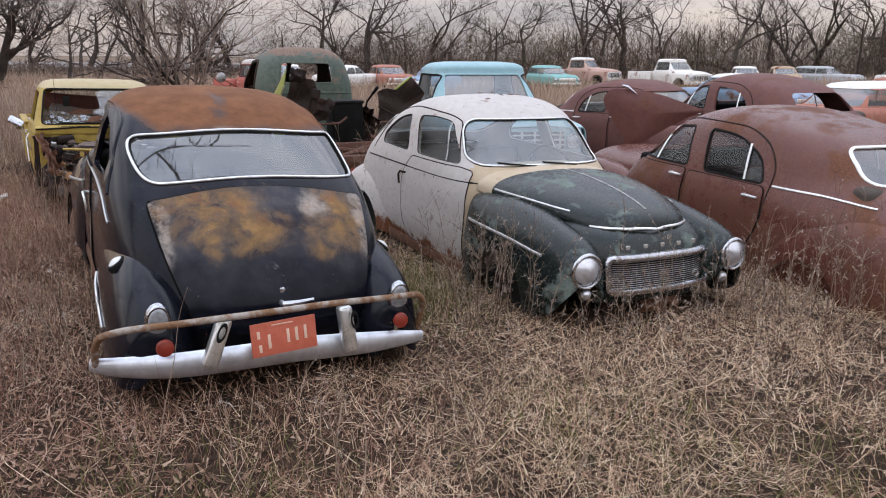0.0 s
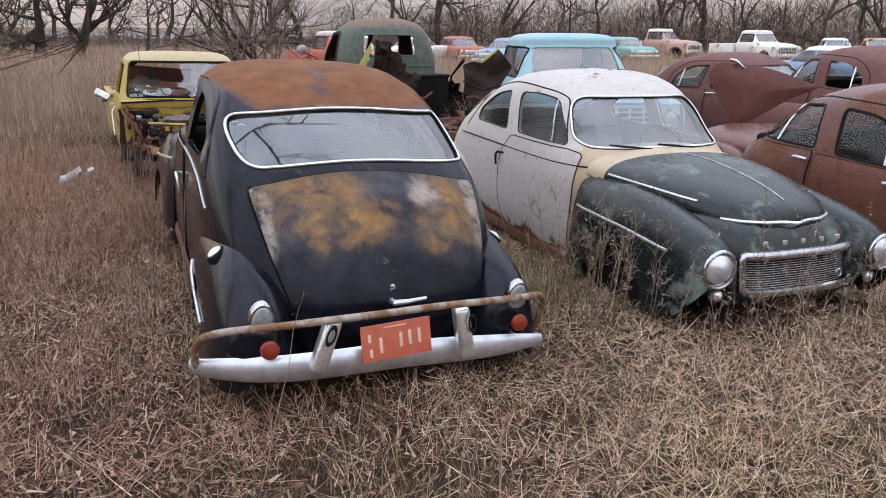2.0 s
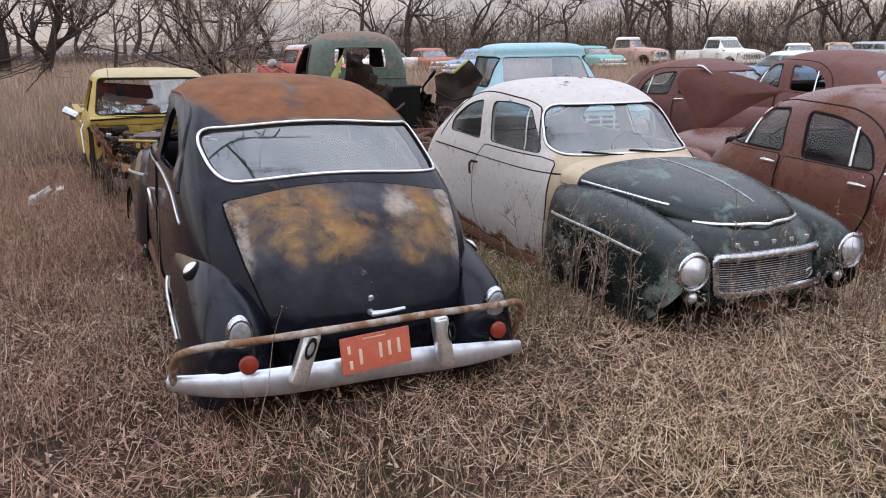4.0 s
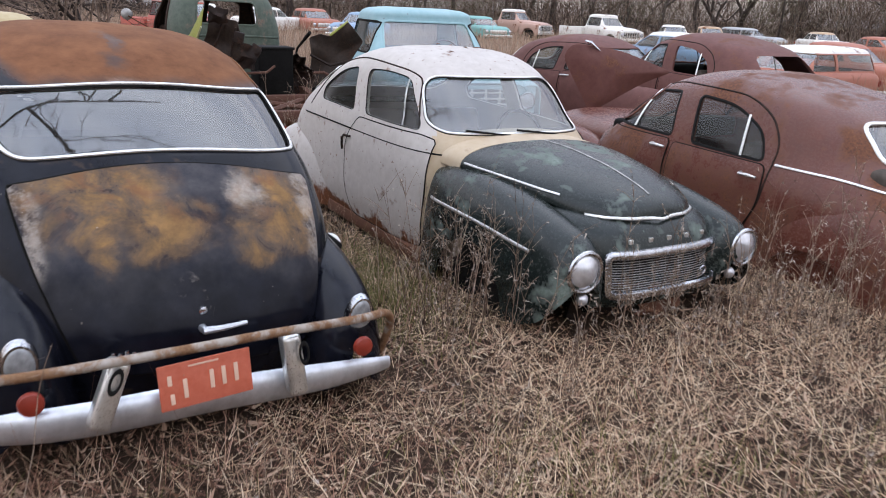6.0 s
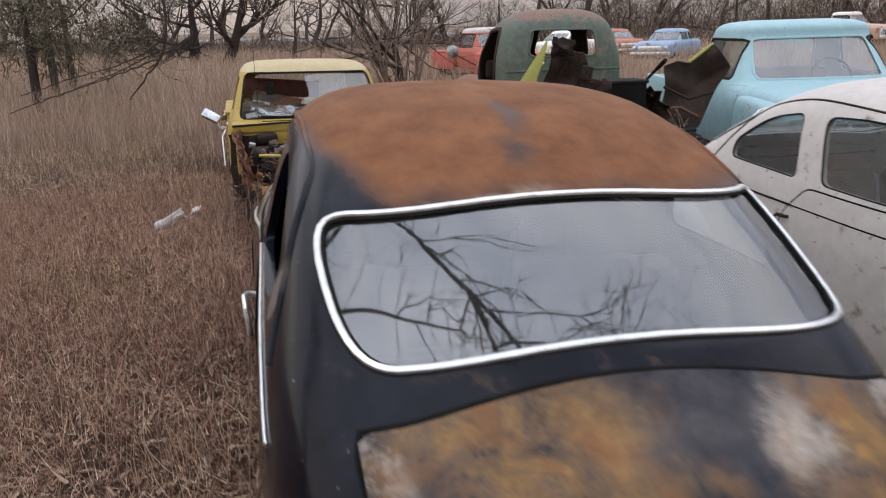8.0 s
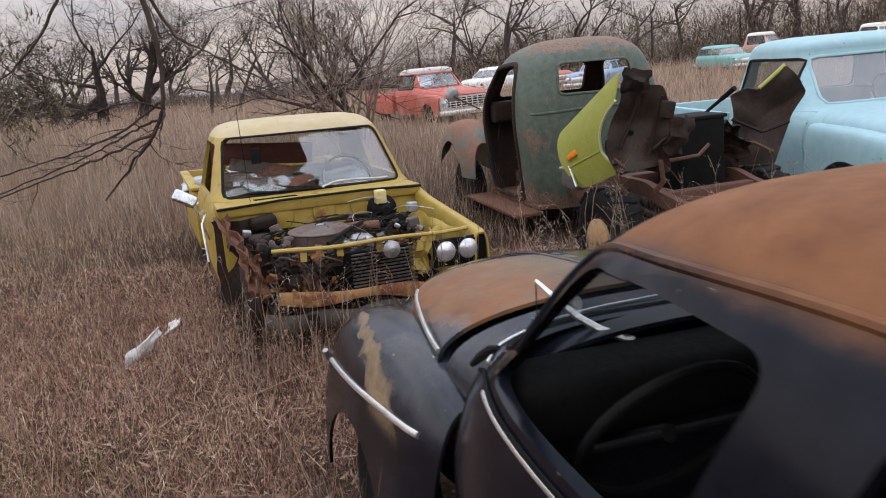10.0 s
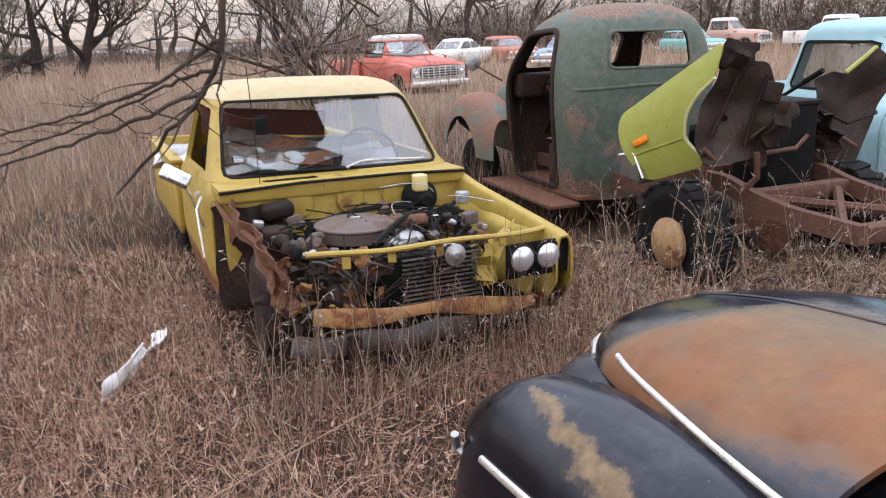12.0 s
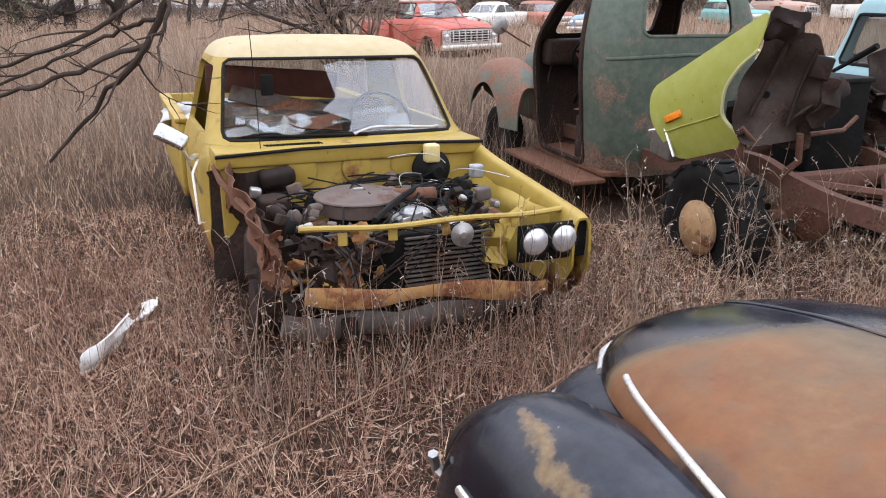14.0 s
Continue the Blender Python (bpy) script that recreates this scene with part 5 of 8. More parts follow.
    fw = part("firewall", box(0.66, 0.70, -0.72, 0.72, 0.38, 0.94, 0.01), Y, car)
    for y in (-0.30, 0.0, 0.28):
        part("stamping", moved(disc((0, 0, 0), 0.085, 24, 0.02, 0.004), Matrix.Translation((0.695, y, 0.86))), Y, fw)
    for y0, y1 in ((0.28, 0.55), (-0.1, 0.12)):
        part("wiper", trim(tree, [(-y1 + 0.08, 1.012), (-y0 * 0.2 + 0.10, 1.0)], "front", 0.008, 0.9, 0.014, False, 10), M["rubber"], car)
    part("wiper", trim(tree, [(0.04, 1.0), (0.20, 1.03), (0.56, 1.015)], "front", 0.009, 0.9, 0.016, False, 16), M["aluminium"], car)
    # the fender that is left, with its twin lamps
    fk = [(0.62, 0.055, 0.955, 0.30, 0.0), (0.9, 0.055, 0.905, 0.30, 0.0), (1.3, 0.055, 0.86, 0.30, 0.0), (1.65, 0.055, 0.82, 0.36, 0.0), (1.80, 0.055, 0.80, 0.52, -0.005), (1.83, 0.05, 0.79, 0.56, -0.01)]
    sh = arch(fk, steps(0.62, 1.83, 24), 28, 4.0, 0.735)
    cyl = moved(lathe([(0.0, 0.36), (1.0, 0.36)], 32, "y"), Matrix.Translation((1.20, 0.66, 0.30)))
    f = part("fender", carve(thicken(sh, 0.012), [cyl]), Y, car)
    # near-black plate fills the dark area round the two lamps
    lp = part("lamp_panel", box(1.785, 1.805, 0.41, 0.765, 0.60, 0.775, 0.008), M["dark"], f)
    for y in (0.487, 0.635):
        hl = part("headlight", disc((1.812, y, 0.702), 0.064, 28, 0.02, 0.022), M["lamp_glass"], f)
        part("headlight_rim", ring((1.820, y, 0.702), 0.070, 0.007), M["rubber"], hl)
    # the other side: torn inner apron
    # torn apron, its rust colour darkened for the shade of the wheel well
    part("inner_apron", moved(crumpled(0.95, 0.30, 3, 0.03, 0.05), pose(1.12, -0.47, 0.44, 0, 4, 0)), M["rust_and_shade"], car, "torn rusty inner apron")
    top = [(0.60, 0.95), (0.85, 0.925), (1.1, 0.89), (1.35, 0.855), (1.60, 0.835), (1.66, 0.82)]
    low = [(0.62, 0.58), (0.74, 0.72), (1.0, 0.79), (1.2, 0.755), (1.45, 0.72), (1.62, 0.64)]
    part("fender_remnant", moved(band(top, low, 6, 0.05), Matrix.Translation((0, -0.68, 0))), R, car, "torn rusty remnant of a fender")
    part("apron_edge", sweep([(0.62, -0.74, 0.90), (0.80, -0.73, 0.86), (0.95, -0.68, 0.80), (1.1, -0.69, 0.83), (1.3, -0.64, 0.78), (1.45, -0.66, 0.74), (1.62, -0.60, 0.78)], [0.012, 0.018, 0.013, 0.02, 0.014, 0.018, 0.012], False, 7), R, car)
    # dark sheets added to fill the open wheel well with shade
    part("wheel_well_shade", moved(crumpled(0.40, 0.58, 81, 0.05, 0.05, 10, 10), pose(0.69, -0.58, 0.30, 0, 0, 84)), M["rust_and_shade"], car)
    part("wheel_well_shade", moved(crumpled(0.70, 0.40, 83, 0.10, 0.05, 12, 8), pose(1.10, -0.55, 0.36, 0, 0, 4)), M["rust_and_shade"], car)
    part("inner_apron", moved(crumpled(0.98, 0.34, 8, 0.05, 0.03), pose(1.18, 0.60, 0.46, -10, 0, 0)), Y, car)
    # front frame
    bar = [(1.66 + 0.06 * (1 - (y / 0.75) ** 2), y, 0.812 - 0.02 * y + 0.006 * math.sin(9 * y)) for y in steps(-0.54, 0.74, 24)]
    rs = part("radiator_support", sweep(bar, 0.019, False, 8, ([(0, 0, 1)] * 24, 0.7)), Y, car, "yellow radiator support bar with tabs")
    for y in (-0.36, -0.14, 0.10, 0.44):
        part("tab", moved(box(-0.006, 0.006, -0.020, 0.020, -0.055, 0.0, 0.003), pose(1.70, y, 0.80, 8 * (y > 0) - 4, -12, 0)), Y, rs)
    part("hood_latch", moved(lathe([(0.0, 0.05), (0.015, 0.055), (0.025, 0.02), (0.03, 0.015)], 18, "x"), Matrix.Translation((1.72, 0.17, 0.745))), M["aluminium"], rs)
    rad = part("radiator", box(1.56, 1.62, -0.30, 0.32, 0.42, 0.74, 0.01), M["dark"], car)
    for i in range(13):
        z = 0.45 + 0.022 * i
        part("fin", box(1.615, 1.637, -0.06, 0.36, z, z + 0.009, 0.002), M["grey_steel"], rad)
    part("side_panel", moved(crumpled(0.24, 0.24, 21, 0.04, 0.08), pose(1.58, -0.50, 0.50, 0, 0, 80)), M["rust_and_shade"], car)
    part("side_panel", moved(crumpled(0.34, 0.13, 25, 0.03, 0.05, 14, 6), pose(1.62, -0.44, 0.545, 10, 6, 86)), M["valance"], car)
    part("side_panel", moved(crumpled(0.10, 0.24, 27, 0.02, 0.05, 8, 8), pose(1.60, -0.60, 0.56, 0, -14, 84)), R, car)
    part("side_panel", moved(crumpled(0.075, 0.22, 23, 0.02, 0.04, 8, 8), pose(1.66, 0.385, 0.55, 10, 0, 88)), Y, car)
    part("side_panel", moved(crumpled(0.05, 0.18, 29, 0.02, 0.04, 6, 8), pose(1.64, 0.345, 0.56, -24, 0, 84)), Y, car)
    val = [(1.72 + 0.06 * (1 - (y / 0.8) ** 2), y, 0.512 - 0.075 * y + 0.012 * math.sin(9 * y + 1) - 0.05 * max(0.0, y - 0.3)) for y in steps(-0.54, 0.60, 30)]
    part("valance", sweep(val, [0.036 + 0.010 * math.sin(11 * i / 30) for i in range(30)], False, 8, ([(1, 0, 0.25)] * 30, 0.22)), M["valance"], car, "wavy rust-orange front valance")
    cm = [(1.66, y, 0.40 - 0.05 * math.cos(2.2 * y) + 0.012 * math.sin(17 * y)) for y in steps(-0.62, 0.56, 18)]
    part("front_bumper", sweep(cm, 0.055, False, 8, ([(1, 0, 0)] * 18, 0.5)), M["grey_steel"], car, "bent grey bumper bar hanging low")
    for y in (0.34, -0.34):
        part("chassis_rail", box(-2.5, 1.72, y - 0.035, y + 0.035, 0.30, 0.41, 0.012), M["rust_and_shade"], car)
    # engine
    en = part("engine_block", cushion(0.82, 1.45, -0.20, 0.20, 0.40, 0.70, 0.03), M["rust_and_shade"], car)
    part("valve_cover", cushion(0.84, 1.42, -0.05, 0.16, 0.69, 0.785, 0.03), M["aluminium"], en)
    ac = part("air_cleaner", moved(lathe([(0.0, 0.17), (0.012, 0.20), (0.07, 0.205), (0.078, 0.215), (0.085, 0.212), (0.092, 0.18), (0.10, 0.17), (0.10, 0.06), (0.108, 0.05), (0.108, 0.0)], 36, "z"), Matrix.Translation((1.20, -0.14, 0.745))), M["cleaner"], en, "round rusty air cleaner")
    part("wing_nut", box(1.19, 1.21, -0.165, -0.115, 0.85, 0.865, 0.004), M["aluminium"], ac)
    part("intake_snout", sweep([(1.2, -0.02, 0.81), (1.22, 0.10, 0.81), (1.2, 0.25, 0.80)], 0.038, False, 10), R, ac)
    part("alternator", moved(lathe([(0.0, 0.05), (0.02, 0.075), (0.12, 0.075), (0.14, 0.05)], 20, "x"), Matrix.Translation((1.36, 0.26, 0.66))), M["aluminium"], en)
    part("thermostat_housing", moved(lathe([(0, 0.06), (0.05, 0.055), (0.07, 0.03)], 16, "z"), Matrix.Translation((1.44, 0.04, 0.74))), M["aluminium"], en)
    part("fan_hub", moved(lathe([(0.0, 0.10), (0.02, 0.10), (0.03, 0.04), (0.08, 0.035)], 20, "x"), Matrix.Translation((1.46, 0.0, 0.58))), M["rust_and_shade"], en)
    for k in range(5):
        part("fan_blade", moved(box(-0.006, 0.006, -0.035, 0.035, 0.05, 0.20, 0.003), pose(1.50, 0, 0.58, 72 * k, 0, 0) @ pose(0, 0, 0, 0, 0, 30)), M["aluminium"], en)
    part("brake_booster", moved(lathe([(0, 0.10), (0.03, 0.11), (0.06, 0.11), (0.09, 0.06), (0.16, 0.03)], 22, "x"), Matrix.Translation((0.70, 0.42, 0.83))), M["rubber"], car)
    part("reservoir", moved(cushion(-0.035, 0.035, -0.04, 0.04, 0, 0.10, 0.012), Matrix.Translation((0.80, 0.40, 0.88))), M["reservoir"], car, "yellowed plastic fluid reservoir")
    part("reservoir", moved(cushion(-0.03, 0.03, -0.035, 0.035, 0, 0.07, 0.012), Matrix.Translation((1.08, 0.54, 0.84))), M["old_lens"], car)
    part("battery", cushion(0.88, 1.05, -0.58, -0.43, 0.66, 0.80, 0.02), M["rust_and_shade"], car)
    part("heater_box", moved(cushion(-0.05, 0.05, -0.09, 0.09, -0.045, 0.045, 0.03), pose(0.76, -0.44, 0.85, 6, 8, 10)), M["rust_and_shade"], car)
    rnd = random.Random(5)
    for k in range(110):
        x, y = rnd.uniform(0.8, 1.58), rnd.choice((rnd.uniform(-0.58, -0.30), rnd.uniform(0.24, 0.52), rnd.uniform(-0.5, 0.5)))
        z = rnd.uniform(0.66, 0.83)
        sz = rnd.uniform(0.012, 0.042)
        mt = rnd.choice(("aluminium", "rust_and_shade", "rust_and_shade", "rubber", "rust", "grey_steel", "grey_steel", "cleaner"))
        b = cushion(-sz, sz, -sz * rnd.uniform(0.5, 1), sz, -sz * rnd.uniform(0.4, 1), sz * 0.8, sz * 0.3) if k % 2 else lathe([(-sz, sz * 0.7), (-sz * 0.5, sz * 0.8), (sz * 0.5, sz * 0.75), (sz, sz * 0.4)], 14, rnd.choice("xyz"))
        part("engine_fitting", moved(b, pose(x, y, z, rnd.uniform(-30, 30), rnd.uniform(-30, 30), rnd.uniform(0, 90))), M[mt], car)
    for k in range(44):
        x, y, z = rnd.uniform(1.56, 1.68), rnd.uniform(-0.58, -0.13), rnd.uniform(0.50, 0.76)
        piece = crumpled(rnd.uniform(0.04, 0.13), rnd.uniform(0.03, 0.09), 200 + k, 0.015, 0.02, 5, 4, 0.004)
        part("bent_bracket", moved(piece, pose(x, y, z, rnd.uniform(-50, 50), rnd.uniform(-50, 50), rnd.uniform(50, 120))), M[rnd.choice(("rust_and_shade", "grey_steel", "rust_and_shade", "rust", "valance", "yellow"))], car)
    spans = []
    for k in range(56):
        spans.append(((rnd.uniform(0.72, 1.3), rnd.uniform(-0.5, 0.6), rnd.uniform(0.72, 0.85)), (rnd.uniform(1.0, 1.68), rnd.uniform(-0.55, 0.6), rnd.uniform(0.6, 0.82))))
    wires(car, "hose", spans[:7], 0.014, M["rubber"], 1, 0.10)
    wires(car, "wire", spans[7:], 0.004, M["rubber"], 2, 0.12)
    wires(car, "wire", [((1.66, rnd.uniform(-0.55, 0.5), 0.78), (1.70, rnd.uniform(-0.55, 0.5), rnd.uniform(0.45, 0.6))) for k in range(12)], 0.0035, M["rust_and_shade"], 3, 0.14)
    wires(car, "wire", [((1.60, rnd.uniform(-0.6, -0.1), rnd.uniform(0.6, 0.78)), (1.68, rnd.uniform(-0.6, -0.1), rnd.uniform(0.5, 0.72))) for k in range(16)], 0.006, M["grey_steel"], 6, 0.10)
    wires(car, "wire", [((0.95, 0.45, 0.85), (1.3, 0.62, 0.88)), ((0.9, 0.3, 0.84), (1.15, 0.1, 0.84)), ((0.80, 0.15, 0.92), (0.95, 0.42, 0.9))], 0.003, M["aluminium"], 4, 0.10)
    # doors, mirror and bright strip on the near side
    for s, way in ((1, "left"), (-1, "right")):
        d = part("door", patch(tree, rounded([(0.52, 0.36), (0.54, 0.985), (-0.56, 0.985), (-0.56, 0.36)], 0.03), way, 0.006, 0.02, 80, 6), Y, car)
        part("door_handle", box(-0.50, -0.38, *sorted((s * 0.785, s * 0.805)), 0.86, 0.885, 0.008), M["alu"], d)
    part("mirror_arm", sweep([(0.42, -0.79, 0.72), (0.46, -0.86, 0.95), (0.47, -0.93, 1.06)], 0.008), M["alu"], car)
    part("side_mirror", moved(cushion(-0.02, 0.02, -0.045, 0.045, -0.085, 0.085, 0.02), pose(0.47, -0.92, 1.04, 58, -20, 0)), M["chrome"], car, "chrome side mirror hanging loose")
    part("loose_strip", sweep([(0.50, -0.80, 0.92), (0.52, -0.835, 0.85), (0.62, -0.83, 0.60)], 0.007, False, 6), M["alu"], car)
    part("door_latch_bar", sweep([(0.44, -0.80, 0.93), (0.52, -0.83, 0.935)], 0.014, False, 6), M["alu"], car)
    part("antenna", sweep([(0.66, -0.50, 0.95), (0.62, -0.50, 1.25), (0.56, -0.505, 1.62)], 0.0025, False, 5), M["rubber"], car)
    # junk in the cab
    part("junk_panel", moved(box(-0.4, 0.4, -0.008, 0.008, -0.09, 0.09, 0.003), pose(-0.25, -0.25, 1.24, 20, 4, 82)), M["maroon_dull"], car)
    part("junk_panel", moved(box(-0.34, 0.34, -0.01, 0.01, -0.05, 0.05, 0.003), pose(-0.10, -0.22, 1.12, -30, 10, 60)), M["grey_steel"], car)
    part("junk_panel", moved(box(-0.45, 0.45, -0.01, 0.01, -0.04, 0.04, 0.003), pose(0.0, -0.20, 1.06, 60, -6, 75)), M["seat"], car)
    part("junk_panel", moved(crumpled(0.7, 0.35, 41, 0.08, 0.06), pose(0.25, -0.3, 0.99, -75, 0, 90)), M["rust"], car)
    # bed
    bed = part("bed_side", box(-2.45, -0.80, 0.745, 0.80, 0.42, 0.93, 0.02), Y, car)
    bed = part("bed_side", box(-2.45, -0.80, -0.80, -0.745, 0.42, 0.93, 0.02), Y, car)
    for y in (0.775, -0.775):
        part("bed_rail", box(-2.47, -0.79, y - 0.045, y + 0.045, 0.93, 0.965, 0.014), Y, car)
    part("bed_front", box(-0.83, -0.79, -0.745, 0.745, 0.42, 0.93, 0.01), Y, car)
    part("tailgate", box(-2.47, -2.43, -0.745, 0.745, 0.45, 0.96, 0.012), Y, car)
    part("bed_floor", box(-2.44, -0.82, -0.745, 0.745, 0.50, 0.53, 0.005), M["rust"], car)
    part("bed_sheet", moved(crumpled(0.9, 0.5, 51, 0.1, 0.08), pose(-1.35, -0.45, 0.82, -80, 0, 80)), M["aluminium"], car, "crumpled grey sheet lying in the bed")
    for x in (1.20, -1.55):
        for s in (1, -1):
            if x < 0 or s > 0:
                wheel(car, x, 0.66 * s, 0.31, 0.17, "rust", side=s)
    part("brake_drum", moved(lathe([(-0.05, 0.13), (0.04, 0.13), (0.05, 0.07)], 24, "y"), Matrix.Translation((1.20, -0.62, 0.33))), M["rust_and_shade"], car)
    return car


M["valance"] = worn_paint("rust_orange_valance", (0.31, 0.17, 0.06), (0.27, 0.12, 0.045), *RUST, amount=0.5, gloss=0.6, scale=5, seed=8)
M["reservoir"] = plain("yellowed_plastic", (0.62, 0.50, 0.22), 0.4, 0, 0.1)
yellow_pickup(pose(-4.374, 9.704, -0.167, -1.3, -0.5, -60))

# ---------------------------------------------------------------- the green truck cab on its bare frame
def green_truck(m):
    car = thing("truck_cab", m, "weathered green old truck cab on a bare rusty frame, doors missing", "truck")
    G, R = M["green_truck"], M["rust"]
    knots = [(0.30, 0.70, -0.60, 0.69, 7, 5), (0.55, 0.74, -0.645, 0.735, 7, 6.5), (0.80, 0.76, -0.66, 0.76, 7, 6.5), (1.10, 0.78, -0.68, 0.79, 6, 6), (1.25, 0.74, -0.68, 0.785, 6, 5.6), (1.55, 0.54, -0.645, 0.715, 5, 4.5), (1.70, 0.40, -0.59, 0.635, 4.4, 4), (1.79, 0.22, -0.48, 0.51, 3.6, 3.4), (1.84, 0.02, -0.32, 0.32, 3, 3), (1.85, -0.06, -0.22, 0.15, 2, 2)]
    shell = stack(knots, steps(0.30, 1.70, 40) + [1.73, 1.76, 1.785, 1.805, 1.82, 1.832, 1.842, 1.85], 120)
    for v in shell.verts:
        v.co.y = v.co.y * 0.90 + 0.085
    tree = tree_of(shell)
    rear = rounded([(-0.26, 1.345), (0.505, 1.355), (0.475, 1.635), (-0.24, 1.625)], 0.07)
    door = rounded([(-0.26, 0.36), (0.58, 0.36), (0.62, 1.20), (0.38, 1.62), (-0.22, 1.66), (-0.30, 1.2)], [0.10, 0.08, 0.08, 0.10, 0.12, 0.2])
    wl = rounded([(0.115, 1.32), (0.58, 1.32), (0.53, 1.60), (0.115, 1.63)], 0.06)
    wr = [(0.17 - p[0], p[1]) for p in wl]
    body = carve(thicken(shell, 0.035), [prism(rear, "rear", (0.2, 3)), prism(door, "left", (0.3, 3)), prism(door, "right", (0.3, 3)), prism(wl, "front", (0.2, 3)), prism(wr, "front", (0.2, 3))])
    cab = part("cab", body, [G, M["rust_and_shade"]], car)
    # inward faces take a darker colour for the shade inside the cab
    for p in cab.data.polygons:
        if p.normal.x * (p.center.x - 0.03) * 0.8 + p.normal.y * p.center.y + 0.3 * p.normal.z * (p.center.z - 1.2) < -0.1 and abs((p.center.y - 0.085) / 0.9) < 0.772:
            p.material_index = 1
    part("window_rim", trim(tree, rear, "rear", 0.012, 0.6, 0.002), G, car)
    belt = [(-0.56, 1.20), (-0.25, 1.21), (0.1, 1.215), (0.45, 1.21), (0.74, 1.20)]
    part("belt_moulding", trim(tree, belt, "rear", 0.013, 0.8, 0.0, False, 40), G, car)
    for s, way in ((1, "left"), (-1, "right")):
        part("door_jamb", trim(tree, door, way, 0.026, 0.8, 0.0), M["rust_and_shade"], car)
        part("running_board", box(-0.60, 0.80, *sorted((s * 0.70, s * 0.98)), 0.27, 0.305, 0.012), R, car)
    part("floor_pan", box(-0.58, 0.68, -0.56, 0.72, 0.31, 0.35, 0.01), R, car)
    s = part("bench_frame", box(-0.48, 0.0, -0.52, 0.68, 0.36, 0.72, 0.03), M["rust_and_shade"], car)
    part("seat_springs", moved(crumpled(0.45, 1.2, 61, 0.03, 0.03), pose(-0.24, -0.5, 0.76, -90, 0, 0)), R, s)
    dash = part("dashboard", cushion(0.50, 0.66, -0.70, 0.70, 1.06, 1.28, 0.04), M["rust_and_shade"], car)
    part("gauge", moved(ring((0, 0, 0), 0.07, 0.012, "x", 20), Matrix.Translation((0.49, 0.36, 1.18))), R, dash)
    sw = part("steering_wheel", moved(ring((0, 0, 0), 0.22, 0.013, "x"), pose(0.22, 0.38, 1.20, 0, -38, 0)), M["rubber"], car)
    part("column", sweep([(0.22, 0.38, 1.20), (0.60, 0.38, 0.72)], 0.02), M["rubber"], sw)
    part("spoke", sweep([(0.22, 0.16, 1.20), (0.235, 0.38, 1.185), (0.22, 0.60, 1.20)], 0.011), M["rubber"], sw)
    mir = part("side_mirror", moved(lathe([(0.0, 0.02), (0.005, 0.06), (0.012, 0.075), (0.02, 0.07), (0.022, 0.0)], 20, "x"), pose(0.62, 1.10, 1.40, 0, 0, 0)), M["aluminium"], car, "round mirror on a thin arm")
    part("mirror_arm", sweep([(0.66, 0.80, 1.22), (0.64, 0.95, 1.30), (0.62, 1.09, 1.38)], 0.008), R, mir)
    # nose and fenders
    hk = [(0.72, 0.60, 1.26, 0.80, 0.0), (1.2, 0.55, 1.24, 0.75, 0.0), (1.7, 0.46, 1.16, 0.70, 0.0), (1.85, 0.35, 1.05, 0.70, 0.0), (1.9, 0.1, 0.9, 0.7, 0.0)]
    part("hood", thicken(arch(hk, steps(0.72, 1.9, 22), 24, 2.8), 0.012), G, car)
    fk = [(0.66, 0.12, 0.86, 0.48, 0.05), (0.9, 0.22, 1.00, 0.48, 0.0), (1.25, 0.25, 1.08, 0.48, 0.0), (1.6, 0.24, 1.04, 0.5, 0.0), (1.85, 0.2, 0.93, 0.55, 0.0), (1.97, 0.10, 0.82, 0.62, 0.0), (2.0, 0.02, 0.74, 0.7, 0.0)]
    for s in (1, -1):
        fl = Matrix.Identity(4) if s > 0 else FLIP
        cyl = moved(lathe([(0.0, 0.40), (1.0, 0.40)], 32, "y"), Matrix.Translation((1.35, 0.80, 0.45)))
        part("front_fender", moved(carve(thicken(arch(fk, steps(0.66, 2.0, 26), 26, 2.6, 0.74), 0.012), [cyl]), fl), M["green_fender"], car, "rusty green front fender")
        wheel(car, 1.35, 0.74 * s, 0.37, 0.18, "rust", side=s, z=0.25)
        w = wheel(car, -1.87, 0.68 * s, 0.40, 0.22, "hub", side=s, z=0.29)
        part("hub_cap", disc((-1.87, 0.775 * s, 0.29), 0.17, 28, 0.035, 0.05, "y", s), M["hub"], w, "pale rust-tan hub")
        for k in range(22):
            a = 2 * math.pi * k / 22
            part("tread_lug", moved(box(-0.035, 0.035, -0.105, 0.105, 0.38, 0.41, 0.006), pose(-1.87, 0.68 * s, 0.29, 0, math.degrees(a), 0) @ pose(0, 0, 0, 0, 0, 14 if k % 2 else -14)), M["rubber"], w)
    # frame
    for y in (0.40, -0.40):
        rail = [(0.7, y, 0.46), (-0.9, y, 0.48), (-1.25, y, 0.56), (-1.6, y, 0.66), (-1.9, y, 0.66), (-2.2, y, 0.60), (-2.6, y, 0.56), (-3.0, y, 0.56)]
        kn = [(i, *p) for i, p in enumerate(rail)]
        pts = [spline(kn, t) for t in steps(0, 7, 40)]
        bm = skin([[(p[0], p[1] - 0.03, p[2] - 0.055), (p[0], p[1] + 0.03, p[2] - 0.055), (p[0], p[1] + 0.03, p[2] + 0.055), (p[0], p[1] - 0.03, p[2] + 0.055)] for p in pts], True, (True, True))
        part("frame_rail", bm, M["rail"], car, "curved rusty frame rail")
